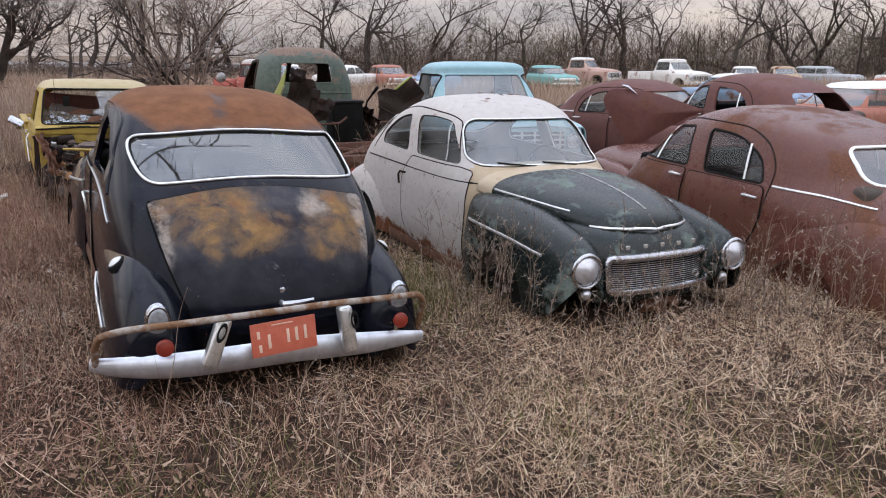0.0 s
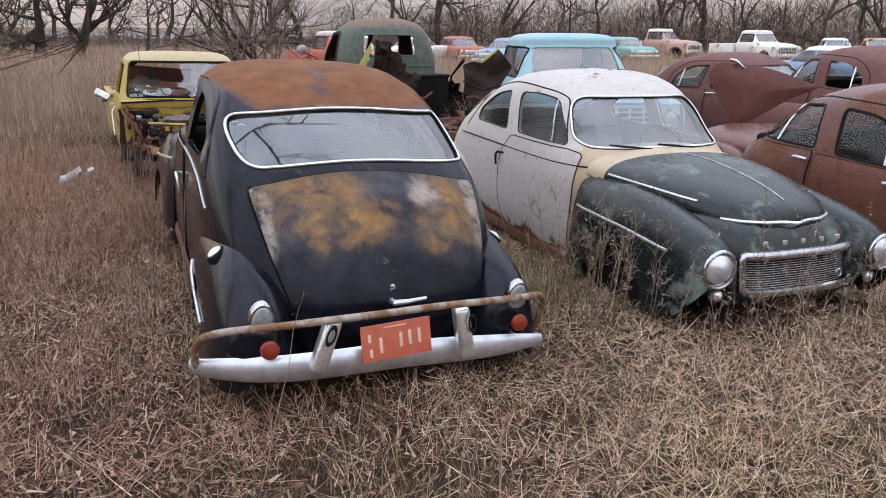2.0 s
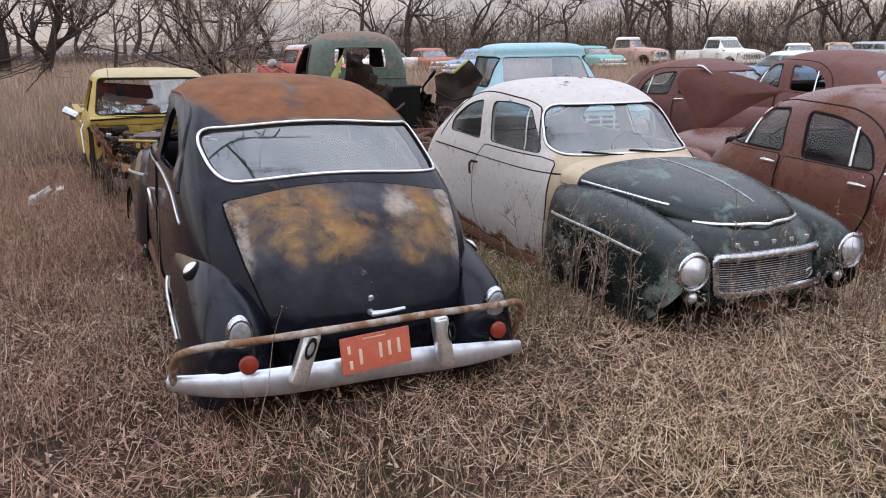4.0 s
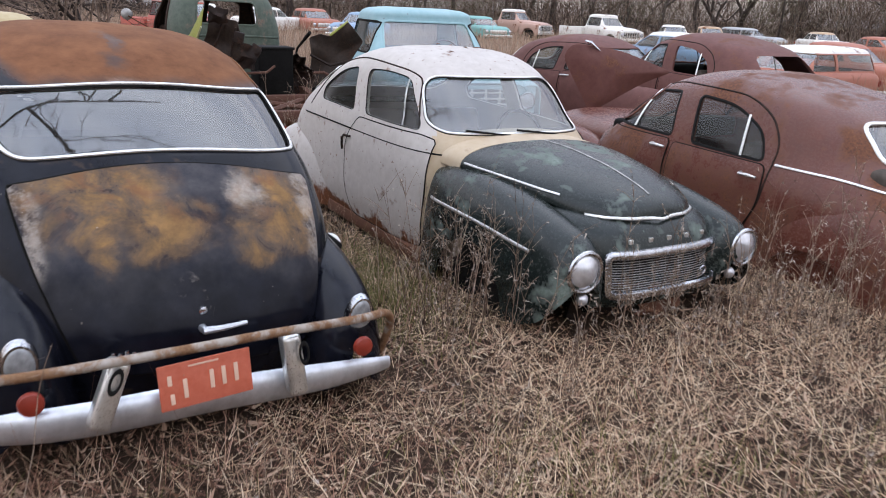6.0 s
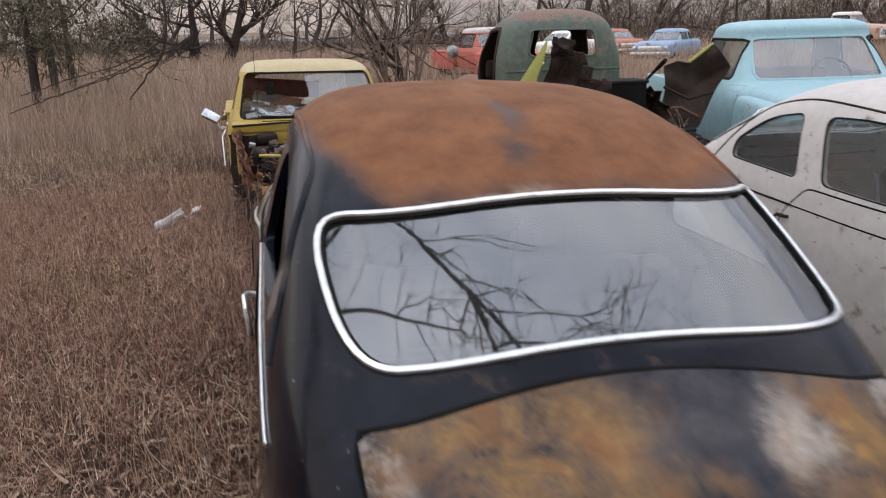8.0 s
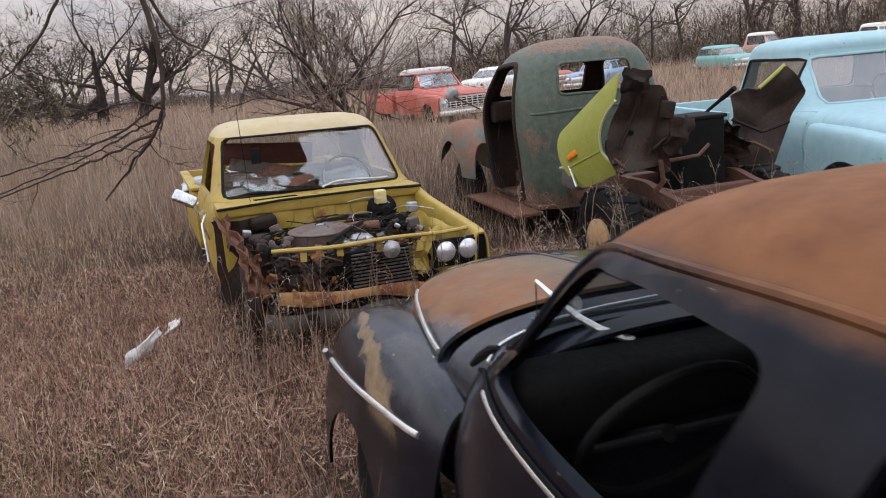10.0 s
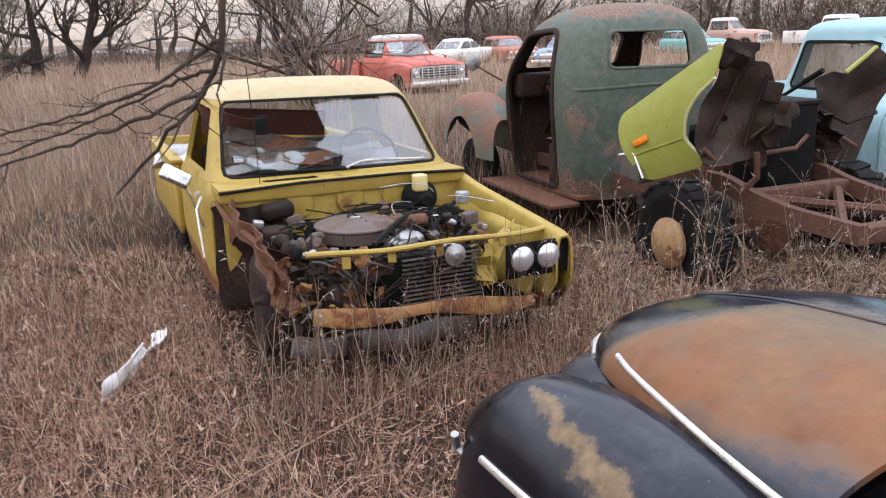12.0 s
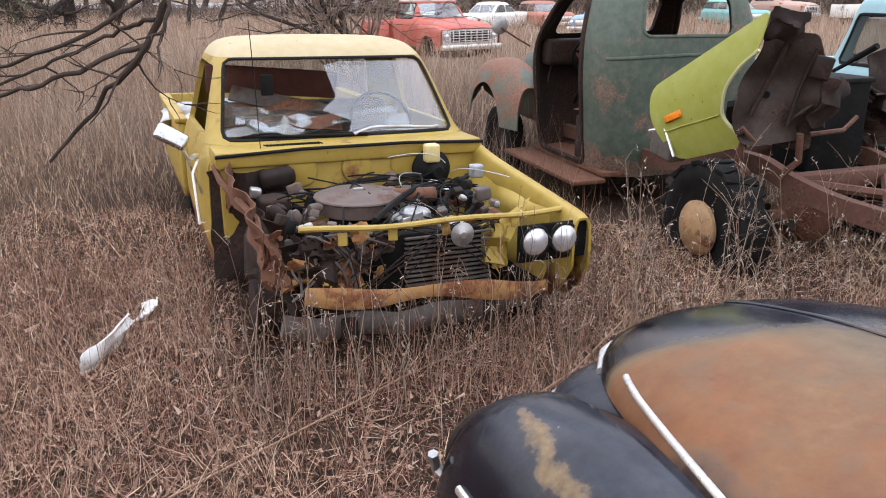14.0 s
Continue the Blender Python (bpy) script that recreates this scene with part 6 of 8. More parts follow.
        part("leaf_spring", sweep([(-1.15, y * 1.3, 0.40), (-1.75, y * 1.3, 0.28), (-2.35, y * 1.3, 0.42)], 0.035, False, 6), M["rust_and_shade"], car)
    for x, z in ((-0.95, 0.52), (-1.55, 0.66), (-2.15, 0.60), (-2.9, 0.53)):
        part("crossmember", box(x - 0.05, x + 0.05, -0.38, 0.38, z - 0.05, z + 0.05, 0.012), M["rail"], car)
    part("brace", sweep([(-2.1, 0.37, 0.60), (-2.85, -0.37, 0.55)], 0.03, False, 6), M["rail"], car)
    part("brace", sweep([(-2.1, -0.37, 0.60), (-2.85, 0.37, 0.55)], 0.03, False, 6), M["rail"], car)
    part("rear_axle", sweep([(-1.87, -0.66, 0.29), (-1.87, -0.15, 0.29), (-1.87, 0.15, 0.29), (-1.87, 0.66, 0.29)], [0.05, 0.06, 0.06, 0.05], False, 10), R, car)
    part("differential", moved(lathe([(-0.16, 0.06), (-0.12, 0.14), (0.0, 0.18), (0.12, 0.14), (0.2, 0.06)], 18, "x"), Matrix.Translation((-1.87, 0, 0.30))), R, car)
    part("drive_shaft", sweep([(-1.55, 0, 0.26), (0.2, 0, 0.46)], 0.035, False, 8), M["rust_and_shade"], car)
    return car


M["hub"] = worn_paint("pale_rust_hub", (0.38, 0.24, 0.12), (0.30, 0.16, 0.08), *RUST, amount=0.35, gloss=0.6, scale=6, seed=9)
M["rail"] = worn_paint("red_brown_frame_rust", (0.085, 0.038, 0.026), (0.13, 0.062, 0.043), (0.04, 0.018, 0.013), (0.18, 0.095, 0.065), amount=0.45, gloss=0.75, dull=0.9, scale=5, seed=10)
green_truck(pose(-2.13, 11.79, -0.075, 0, 0, 115))


def loose_fender(m):
    """A car's front fender leaning on the frame: bulged skin with its wheel lip, dark inside."""
    t = thing("loose_fender", m, "loose olive-lime car fender resting on the truck frame", "car fender")
    o = rounded([(0.27, 0.60), (0.36, 0.61), (0.84, 0.78), (0.765, 0.85), (0.69, 0.94), (0.715, 1.06), (0.80, 1.18), (0.95, 1.30), (0.965, 1.48), (0.93, 1.485), (0.0, 1.0), (0.05, 0.82)],
                [0.04, 0.05, 0.02, 0.1, 0.1, 0.1, 0.1, 0.08, 0.02, 0.05, 0.10, 0.1])

    def bow(x, z):
        """The fender's smooth outward curve, round an axis along its top edge."""
        return -0.09 * (1 - ((x * 0.455 - (z - 1.0) * 0.89 - 0.20) / 0.35) ** 2)
    panel = sheet(o, 0.0, 0.0, 0.006, 110, 12)
    for v in panel.verts:
        v.co.y += bow(v.co.x, v.co.z)
    panel.normal_update()
    sk = part("skin", panel, [M["lime"], M["brown_under"]], t)
    for p in sk.data.polygons:
        if p.normal.y > 0.3:
            p.material_index = 1
    part("crease", sweep([(x, bow(x, z) - 0.002, z) for x, z in ((0.20, 0.755), (0.27, 0.78), (0.36, 0.815), (0.52, 0.87), (0.67, 0.925))], 0.005, False, 6), M["lime"], sk)
    lip = [(0.845, 0.775), (0.77, 0.85), (0.70, 0.94), (0.72, 1.06), (0.80, 1.18), (0.95, 1.30)]
    kn = [(i, *p) for i, p in enumerate(lip)]
    part("wheel_lip", sweep([(p[0], bow(*p) - 0.004, p[1]) for p in (spline(kn, t) for t in steps(0, 5, 40))], 0.010, False, 6), M["lime_lip"], sk, "pale worn wheel lip")
    part("side_marker", moved(box(-0.075, 0.075, -0.010, 0.010, -0.022, 0.022, 0.005), pose(0.29, -0.095, 0.865, 0, -24, 0)), M["amber"], sk, "amber side marker")
    part("lamp_bucket", moved(cushion(-0.11, 0.11, -0.05, 0.09, -0.09, 0.09, 0.02), pose(0.15, -0.02, 0.67, 0, 8, 0)), M["grey_steel"], t)
    part("lamp_bezel", sweep([(0.02, -0.06, 0.735), (0.20, -0.075, 0.775), (0.31, -0.075, 0.62)], 0.011, False, 6), M["alu"], t)
    return t


M["lime_lip"] = worn_paint("pale_lime_edge", (0.5, 0.5, 0.3), (0.42, 0.42, 0.22), *RUST, amount=0.2, seed=12)
loose_fender(pose(-2.275, 10.235, 0, 0, 0, -62.7))


def bowl(rx, rz, depth, seed):
    """A dark pressed shell, dented and torn round its edge, hollow to -y."""
    nu, nv = 54, 14
    rings = []
    for j in range(nv + 1):
        v = j / nv
        ring = []
        for i in range(nu):
            a = 2 * math.pi * i / nu
            q = Vector((math.cos(a), math.sin(a), 0))
            e = 1 + (0.55 * noise.noise(q * 1.3 + Vector((seed, 0, 0))) + 0.22 * noise.noise(q * 4 + Vector((0, seed, 0)))) * v
            s = math.sin(v * math.pi / 2) * e
            d = 0.10 * noise.noise(Vector((s * math.cos(a) * 2.5, s * math.sin(a) * 2.5, seed))) + 0.05 * abs(noise.noise(Vector((s * math.cos(a) * 6, s * math.sin(a) * 6, seed))))
            ring.append((rx * s * math.cos(a), -depth * (1 - math.cos(v * math.pi / 2)) + d, rz * s * math.sin(a) + rz))
        rings.append(ring)
    return thicken(skin(rings, True), 0.006)


t = thing("inner_fender", pose(-1.02, 10.35, 0.62, 10, -20, 10), "dark rusty inner fender shell lying on the truck frame", "car part", "parts on the frame")
part("shell", bowl(0.22, 0.20, 0.16, 79), M["rust_and_shade"], t)
t = thing("inner_fender", pose(-1.95, 9.50, 0.58, 0, 0, -4), "brown inner fender panel standing beside the lime fender", "car part", "parts on the frame")
pn = rounded([(0.03, 0.20), (-0.04, 0.32), (-0.02, 0.52), (0.07, 0.68), (0.10, 0.88), (0.16, 0.93), (0.24, 0.90), (0.26, 0.80), (0.37, 0.79), (0.42, 0.62), (0.40, 0.40), (0.36, 0.22)], [0.02, 0.1, 0.1, 0.06, 0.02, 0.02, 0.02, 0.02, 0.03, 0.06, 0.06, 0.02])
part("panel", sheet(pn, -0.09, 0.10, 0.008, 90, 10, 0.11, 3), M["brown_under"], t)
part("flange", sweep([(0.0, -0.02, 0.26), (0.10, 0.02, 0.28), (0.24, 0.06, 0.30), (0.38, 0.03, 0.42)], 0.012, False, 6), M["brown_under"], t)
part("foot", sweep([(0.05, 0.02, 0.24), (0.03, 0.05, 0.10), (0.10, 0.10, 0.02)], 0.02, False, 6), M["rail"], t)
part("foot", sweep([(0.34, 0.04, 0.26), (0.36, 0.08, 0.10), (0.30, 0.12, 0.02)], 0.02, False, 6), M["rail"], t)
part("rib", sweep([(0.06, 0.0, 0.36), (0.16, 0.03, 0.60), (0.22, 0.02, 0.78)], 0.014, False, 6), M["rust_and_shade"], t)
part("rib", sweep([(0.26, 0.02, 0.30), (0.30, 0.03, 0.50), (0.36, 0.0, 0.72)], 0.012, False, 6), M["rust_and_shade"], t)
part("cap", moved(crumpled(0.20, 0.16, 33, 0.06, 0.025, 10, 8), pose(0.17, -0.02, 0.76, 12, 8, 10)), M["rust_and_shade"], t)
part("side_plate", moved(crumpled(0.26, 0.26, 37, 0.05, 0.035, 12, 10), pose(0.43, 0.10, 0.30, 14, 10, 50)), M["rust_and_shade"], t)
part("lower_plate", moved(crumpled(0.44, 0.24, 39, -0.08, 0.04, 12, 8), pose(0.18, 0.10, 0.18, -8, 0, -6)), M["rust_and_shade"], t)
part("flange_rail", sweep([(0.02, -0.03, 0.30), (0.10, -0.02, 0.22), (0.20, 0.04, 0.215), (0.40, 0.14, 0.24), (0.62, 0.26, 0.25), (0.70, 0.32, 0.32)], 0.014, False, 6), M["rail"], t)
part("bracket", moved(cushion(-0.05, 0.05, -0.03, 0.03, -0.06, 0.06, 0.012), pose(0.39, 0.0, 0.62, 0, 12, 0)), M["rust_and_shade"], t)
part("hole", moved(disc((0, 0, 0), 0.020, 16, 0.004, 0.002, "y", -1), pose(0.14, 0.045, 0.47)), M["dark"], t)
tank = thing("black_tank", pose(-1.30, 10.14, 0.53, 0, 0, 25), "black flat-topped tank standing on the truck frame", "tank")
part("shell", cushion(-0.21, 0.20, -0.16, 0.16, 0.0, 0.555, 0.02), M["dark"], tank)
part("lid_edge", cushion(-0.225, 0.215, -0.17, 0.17, 0.53, 0.56, 0.008), M["rubber"], tank)
torn = thing("torn_fender", pose(-0.45, 10.70, 1.385, 0, 0, 6), "torn brown fender piece with a lime edge on the truck frame", "car part")
tp = rounded([(0.0, 0.0), (0.195, -0.23), (0.03, -0.48), (-0.10, -0.82), (-0.50, -0.80), (-0.44, -0.43), (-0.47, -0.20), (-0.34, -0.15), (-0.22, -0.18)], [0.02, 0.03, 0.1, 0.03, 0.03, 0.06, 0.02, 0.03, 0.03])
part("skin", sheet(tp, -0.10, 0.12, 0.008, 80, 9, 0.10, 5), M["brown_under"], torn)
part("lime_edge", sweep([(-0.22, -0.02, -0.17), (-0.10, -0.01, -0.075), (0.0, 0.01, 0.0)], 0.016, False, 6), M["lime"], torn)
part("strap", sweep([(-0.46, -0.08, -0.40), (-0.22, -0.10, -0.52), (0.02, -0.04, -0.46)], 0.016, False, 6), M["rust_and_shade"], torn)
part("strap", sweep([(-0.48, -0.10, -0.62), (-0.30, -0.14, -0.60), (-0.12, -0.06, -0.70)], 0.02, False, 6), M["rail"], torn)
lever = thing("lever_rod", pose(-1.07, 10.78, 1.04, 0, 0, 0), "dark rod sticking up from the truck frame", "rod")
part("rod", sweep([(-0.12, 0.22, -0.50), (0, 0, 0.0), (0.175, -0.29, 0.205)], [0.014, 0.014, 0.018], False, 8), M["rubber"], lever)
part("grip", sweep([(0.10, -0.165, 0.118), (0.175, -0.29, 0.205)], 0.021, False, 8), M["dark"], lever)


# ---------------------------------------------------------------- vehicles of the yard
def pickup(m, label, paint, roof, far=False, group="", lamp="alu", bed=True):
    car = thing("pickup_truck", m, label, "pickup truck", group)
    n = 48 if far else 96
    knots = [(0.50, 0.86, -0.80, 0.86, 8, 7), (0.95, 0.90, -0.82, 0.92, 8, 7), (1.12, 0.86, -0.82, 0.90, 7, 7), (1.20, 0.74, -0.80, 0.86, 5, 7), (1.45, 0.50, -0.74, 0.79, 4.5, 6), (1.66, 0.33, -0.69, 0.74, 5, 5.5), (1.73, 0.33, -0.67, 0.72, 5, 5), (1.785, 0.24, -0.60, 0.63, 4.5, 4.5), (1.81, 0.05, -0.42, 0.42, 3.5, 3.5)]
    shell = stack(knots, steps(0.5, 1.66, 14 if far else 30) + [1.69, 1.72, 1.75, 1.775, 1.79, 1.80, 1.81], n)
    tree = tree_of(shell)
    wind = rounded([(-0.67, 1.225), (0.67, 1.225), (0.60, 1.63), (-0.60, 1.63)], 0.06)
    back = rounded([(-0.58, 1.25), (0.58, 1.25), (0.54, 1.60), (-0.54, 1.60)], 0.06)
    side = rounded([(0.44, 1.22), (0.30, 1.62), (-0.50, 1.62), (-0.54, 1.22)], 0.04)
    body = carve(thicken(shell, 0.03), [prism(wind, "front", (0, 3)), prism(back, "rear", (0.2, 3)), prism(side, "left"), prism(side, "right")])
    cab = part("cab", body, [paint, roof], car)
    for p in cab.data.polygons:
        if p.center.z > 1.66:
            p.material_index = 1
    for nm, o, way in (("windshield", wind, "front"), ("rear_window", back, "rear"), ("side_window", side, "left"), ("side_window", side, "right")):
        g = part(nm, patch(tree, o, way, -0.01, 0.004, 40, 4), M["glass"] if nm == "windshield" else M["glass_dark"], car)
        part("seal", trim(tree, o, way, 0.014, 0.6, 0.0, True, 48), M["rubber"] if way != "front" else paint, g)
    part("bench_seat", cushion(-0.60, -0.10, -0.66, 0.66, 0.62, 0.82), M["seat"], car)
    part("backrest", cushion(-0.66, -0.54, -0.66, 0.66, 0.80, 1.26), M["seat"], car)
    part("steering_wheel", moved(ring((0, 0, 0), 0.21, 0.012, "x", 20), pose(0.18, 0.36, 1.22, 0, -34, 0)), M["rubber"], car)
    hk = [(0.74, 0.80, 1.20, 0.86, 0.0), (1.2, 0.79, 1.18, 0.85, 0.0), (1.75, 0.77, 1.13, 0.83, 0.0), (2.02, 0.74, 1.06, 0.82, 0.0), (2.06, 0.72, 1.0, 0.82, 0.0)]
    part("hood", thicken(arch(hk, steps(0.74, 2.06, 16), 24, 5.5), 0.014), paint, car)
    part("front_panel", box(1.98, 2.05, -0.86, 0.86, 0.52, 0.98, 0.03), roof if far else paint, car)
    gr = part("grille", box(2.04, 2.075, -0.60, 0.60, 0.66, 0.93, 0.012), M["dark"], car)
    for k in range(4):
        part("grille_bar", box(2.07, 2.09, -0.60, 0.60, 0.68 + 0.066 * k, 0.70 + 0.066 * k, 0.004), M[lamp], gr)
    for k in range(7):
        part("grille_post", box(2.068, 2.085, -0.56 + 0.18 * k, -0.53 + 0.18 * k, 0.66, 0.93, 0.004), M[lamp], gr)
    part("bumper", box(2.05, 2.16, -0.92, 0.92, 0.46, 0.60, 0.03), M[lamp], car)
    for s, way in ((1, "left"), (-1, "right")):
        fl = Matrix.Identity(4) if s > 0 else FLIP
        fk = [(0.80, 0.14, 1.08, 0.42, 0.0), (1.3, 0.15, 1.07, 0.42, 0.0), (1.9, 0.15, 1.02, 0.45, 0.0), (2.05, 0.14, 0.98, 0.5, 0.0)]
        cyl = moved(lathe([(0.0, 0.42), (1.0, 0.42)], 24, "y"), Matrix.Translation((1.38, 0.80, 0.40)))
        f = part("front_fender", moved(carve(thicken(arch(fk, steps(0.80, 2.05, 12), 16, 5, 0.79), 0.014), [cyl]), fl), paint, car)
        hl = part("headlight", disc((2.06, 0.73 * s, 0.80), 0.085, 18, 0.02, 0.02), M["lamp_glass"], f)
        part("headlight_rim", ring((2.075, 0.73 * s, 0.80), 0.095, 0.015, "x", 18), M["chrome"], hl)
        d = part("door", patch(tree, rounded([(0.72, 0.56), (0.74, 1.17), (-0.60, 1.17), (-0.60, 0.56)], 0.04), way, 0.008, 0.02, 48, 5), paint, car)
        part("door_handle", box(-0.52, -0.38, *sorted((s * 0.92, s * 0.945)), 1.03, 1.055, 0.006), M["alu"], d)
        wheel(car, 1.38, 0.78 * s, 0.36, 0.19, "rust", side=s)
        wheel(car, -1.85, 0.78 * s, 0.36, 0.19, "rust", side=s)
        if bed:
            part("bed_side", box(-2.75, -0.86, *sorted((s * 0.84, s * 0.92)), 0.50, 1.10, 0.03), paint, car)
    if bed:
        part("tailgate", box(-2.77, -2.70, -0.84, 0.84, 0.56, 1.08, 0.02), paint, car)
        part("bed_floor", box(-2.7, -0.86, -0.84, 0.84, 0.60, 0.64, 0.005), M["rust"], car)
        part("bed_front", box(-0.92, -0.86, -0.84, 0.84, 0.60, 1.08, 0.01), paint, car)
    return car


def old_car(m, label, paint, roof, kind="sedan", group="far row of old cars"):
    """A saloon or wagon of the far row."""
    car = thing("car", m, label, "car", group)
    bk = [(0.32, 2.2, -2.25, 0.80, 6, 5), (0.55, 2.32, -2.36, 0.88, 6, 5), (0.80, 2.30, -2.34, 0.88, 6, 5), (0.92, 2.15, -2.2, 0.84, 5, 5), (0.95, 2.0, -2.1, 0.80, 5, 5)]
    part("body", stack(bk, steps(0.32, 0.95, 10), 48), paint, car)
    xr, xt = (-2.15, -1.95) if kind == "wagon" else (-1.35, -0.85)
    ck = [(0.90, 0.85, xr, 0.78, 6, 6), (1.0, 0.75, xr + 0.04, 0.76, 6, 6), (1.32, 0.28, xt, 0.66, 5, 5), (1.40, 0.15, xt + 0.08, 0.58, 4.5, 4.5), (1.44, -0.1, xt + 0.3, 0.35, 3.5, 3.5)]
    cab = stack(ck, steps(0.90, 1.32, 9) + [1.36, 1.40, 1.42, 1.44], 48)
    tree = tree_of(cab)
    wind = rounded([(-0.64, 0.98), (0.64, 0.98), (0.56, 1.31), (-0.56, 1.31)], 0.05)
    s1 = rounded([(0.55, 0.98), (0.30, 1.30), (-0.22, 1.30), (-0.24, 0.98)], 0.03)
    s2 = rounded([(-0.32, 0.98), (-0.30, 1.30), (xt + 0.1, 1.29), (xr + 0.18, 0.98)], 0.04)
    body = carve(thicken(cab, 0.03), [prism(wind, "front", (0, 3)), prism(wind, "rear", (0.3, 3))] + [prism(o, w) for o in (s1, s2) for w in ("left", "right")])
    c = part("cabin", body, [paint, roof], car)
    for p in c.data.polygons:
        if p.center.z > 1.31:
            p.material_index = 1
    part("windshield", patch(tree, wind, "front", -0.01, 0.004, 32, 3), M["glass"], car)
    part("rear_window", patch(tree, wind, "rear", -0.01, 0.004, 32, 3), M["glass"], car)
    for way in ("left", "right"):
        part("side_window", patch(tree, s1, way, -0.01, 0.004, 28, 3), M["glass_dark"], car)
        part("side_window", patch(tree, s2, way, -0.01, 0.004, 28, 3), M["glass_dark"], car)
    part("seats", cushion(-1.2, 0.1, -0.6, 0.6, 0.9, 1.02), M["seat"], car)
    for x, s in ((2.27, 1), (-2.30, -1)):
        part("bumper", box(x - 0.05 * s if s > 0 else x - 0.10, x + 0.10 if s > 0 else x + 0.05, -0.86, 0.86, 0.42, 0.54, 0.02), M["alu"], car)
    part("grille", box(2.28, 2.34, -0.5, 0.5, 0.60, 0.78, 0.01), M["alu"], car)
    for s in (1, -1):
        part("headlight", disc((2.26, 0.68 * s, 0.70), 0.09, 16, 0.06, 0.02), M["lamp_glass"], car)
        part("tail_light", disc((-2.30, 0.66 * s, 0.70), 0.07, 16, 0.04, 0.02, "x", -1), M["red_lens"], car)
        for x in (1.40, -1.40):
            wheel(car, x, 0.76 * s, 0.33, 0.18, "rust", side=s)
    return car


pickup(pose(0.49, 12.03, -0.23, 0, 0, -75), "pale turquoise pickup truck facing the coupes", M["blue"], M["blue"])
pickup(pose(-6.15, 27.3, -0.28, 0, 0, -52), "faded red pickup with white roof in tall grass", M["red_truck"], M["white"], True)
FAR = {"teal": (0.16, 0.34, 0.32), "pink": (0.40, 0.26, 0.21), "bone": (0.62, 0.60, 0.56), "sky": (0.20, 0.28, 0.38), "tan": (0.40, 0.28, 0.18), "brick": (0.32, 0.12, 0.08), "grey": (0.34, 0.35, 0.36)}
for k, c in FAR.items():
    M[k] = worn_paint("faded_" + k + "_paint", c, tuple(v * 1.2 for v in c), *RUST, amount=0.3, gloss=0.45, seed=20 + len(k))
row = "far row of old cars"
pickup(pose(12.9, 44, -0.2, 0, 0, -62), "white pickup far off by the fence", M["bone"], M["bone"], True, row)
pickup(pose(8.6, 48, -0.15, 0, 0, -40), "faded pink pickup far off by the fence", M["pink"], M["bone"], True, row)
for x, y, rz, mt, rf, kind, words in ((5.0, 36.5, -75, "teal", "teal", "wagon", "faded teal wagon by the fence"), (-0.4, 31, -110, "sky", "sky", "sedan", "faded blue car in the far row"), (-4.2, 34, 60, "bone", "bone", "sedan", "pale old car in the far row"), (-2.4, 35, -70, "brick", "brick", "wagon", "brick-red wagon in the far row"),
                                      (15.0, 39, -100, "bone", "bone", "sedan", "white old car in the far row"), (17.2, 40, 80, "tan", "tan", "sedan", "tan old car in the far row"), (20.0, 41, -60, "grey", "grey", "wagon", "grey wagon in the far row"), (22.3, 38, -95, "bone", "tan", "sedan", "two-tone pale car in the far row"),
                                      (8.6, 16.4, -150, "brick", "bone", "wagon", "orange-red wagon with pale roof"), (12.6, 21, -70, "brick", "brick", "sedan", "rust-red sedan in tall grass"), (25.5, 36, 40, "teal", "teal", "sedan", "faded green car in the far row"), (9.4, 24.5, -60, "sky", "bone", "sedan", "faded blue sedan in tall grass"), (19.5, 30, 110, "brick", "brick", "sedan", "rust-red car in tall grass"), (-7.4, 37, 100, "bone", "bone", "sedan", "pale old car beside the fence")):
    far_off = 1.25 if y > 29 else 1.0
    old_car(pose(x * far_off, y * far_off, -0.25, 0, 0, rz), words, M[mt], M[rf], kind)

# ---------------------------------------------------------------- trees, brush, fence
def limb_tree(rnd, height, spread, levels, trunk_r, lean=0.15, kids=(4, 7), first=0.25, upness=0.35, thick=(0.42, 0.62), gnarl=1.0):
    """The limbs of a bare tree: lists of (points, radii, level)."""
    limbs = []

    def grow(p, d, length, r, level):
        n = 5 if level < 2 else (3 if level < 4 else 2)
        pts, rad = [p.copy()], [r]
        dd = d.normalized()
        for i in range(n):
            dd = (dd + Vector((rnd.gauss(0, 1), rnd.gauss(0, 1), rnd.gauss(0, 0.8) + upness * (level > 0))) * (0.13 + 0.05 * level) * gnarl).normalized()
            p = p + dd * (length / n)
            pts.append(p.copy())
            rad.append(r * (1 - (0.88 if level == 0 else 0.75) * (i + 1) / n))
        limbs.append((pts, rad, level))
        if level + 1 < levels:
            for k in range(rnd.randint(*kids)):
                t = first + (1 - first) * rnd.random() if level == 0 else rnd.uniform(0.15, 1.0)
                i = min(n - 1, int(t * n))
                q = pts[i].lerp(pts[i + 1], t * n - i)
                side = Vector((rnd.gauss(0, 1), rnd.gauss(0, 1), rnd.gauss(0, 0.5)))
                side = (side - dd * side.dot(dd)).normalized()
                nd = (dd * rnd.uniform(0.3, 0.9) + side * rnd.uniform(0.6, 1.1) * spread).normalized()
                grow(q, nd, length * (rnd.uniform(0.65, 1.0) if level == 0 else rnd.uniform(0.45, 0.75)), max(0.006, rad[i] * rnd.uniform(*thick)), level + 1)
    grow(Vector((0, 0, -0.1)), Vector((rnd.gauss(0, lean), rnd.gauss(0, lean), 1)), height * 0.54, trunk_r, 0)
    return limbs


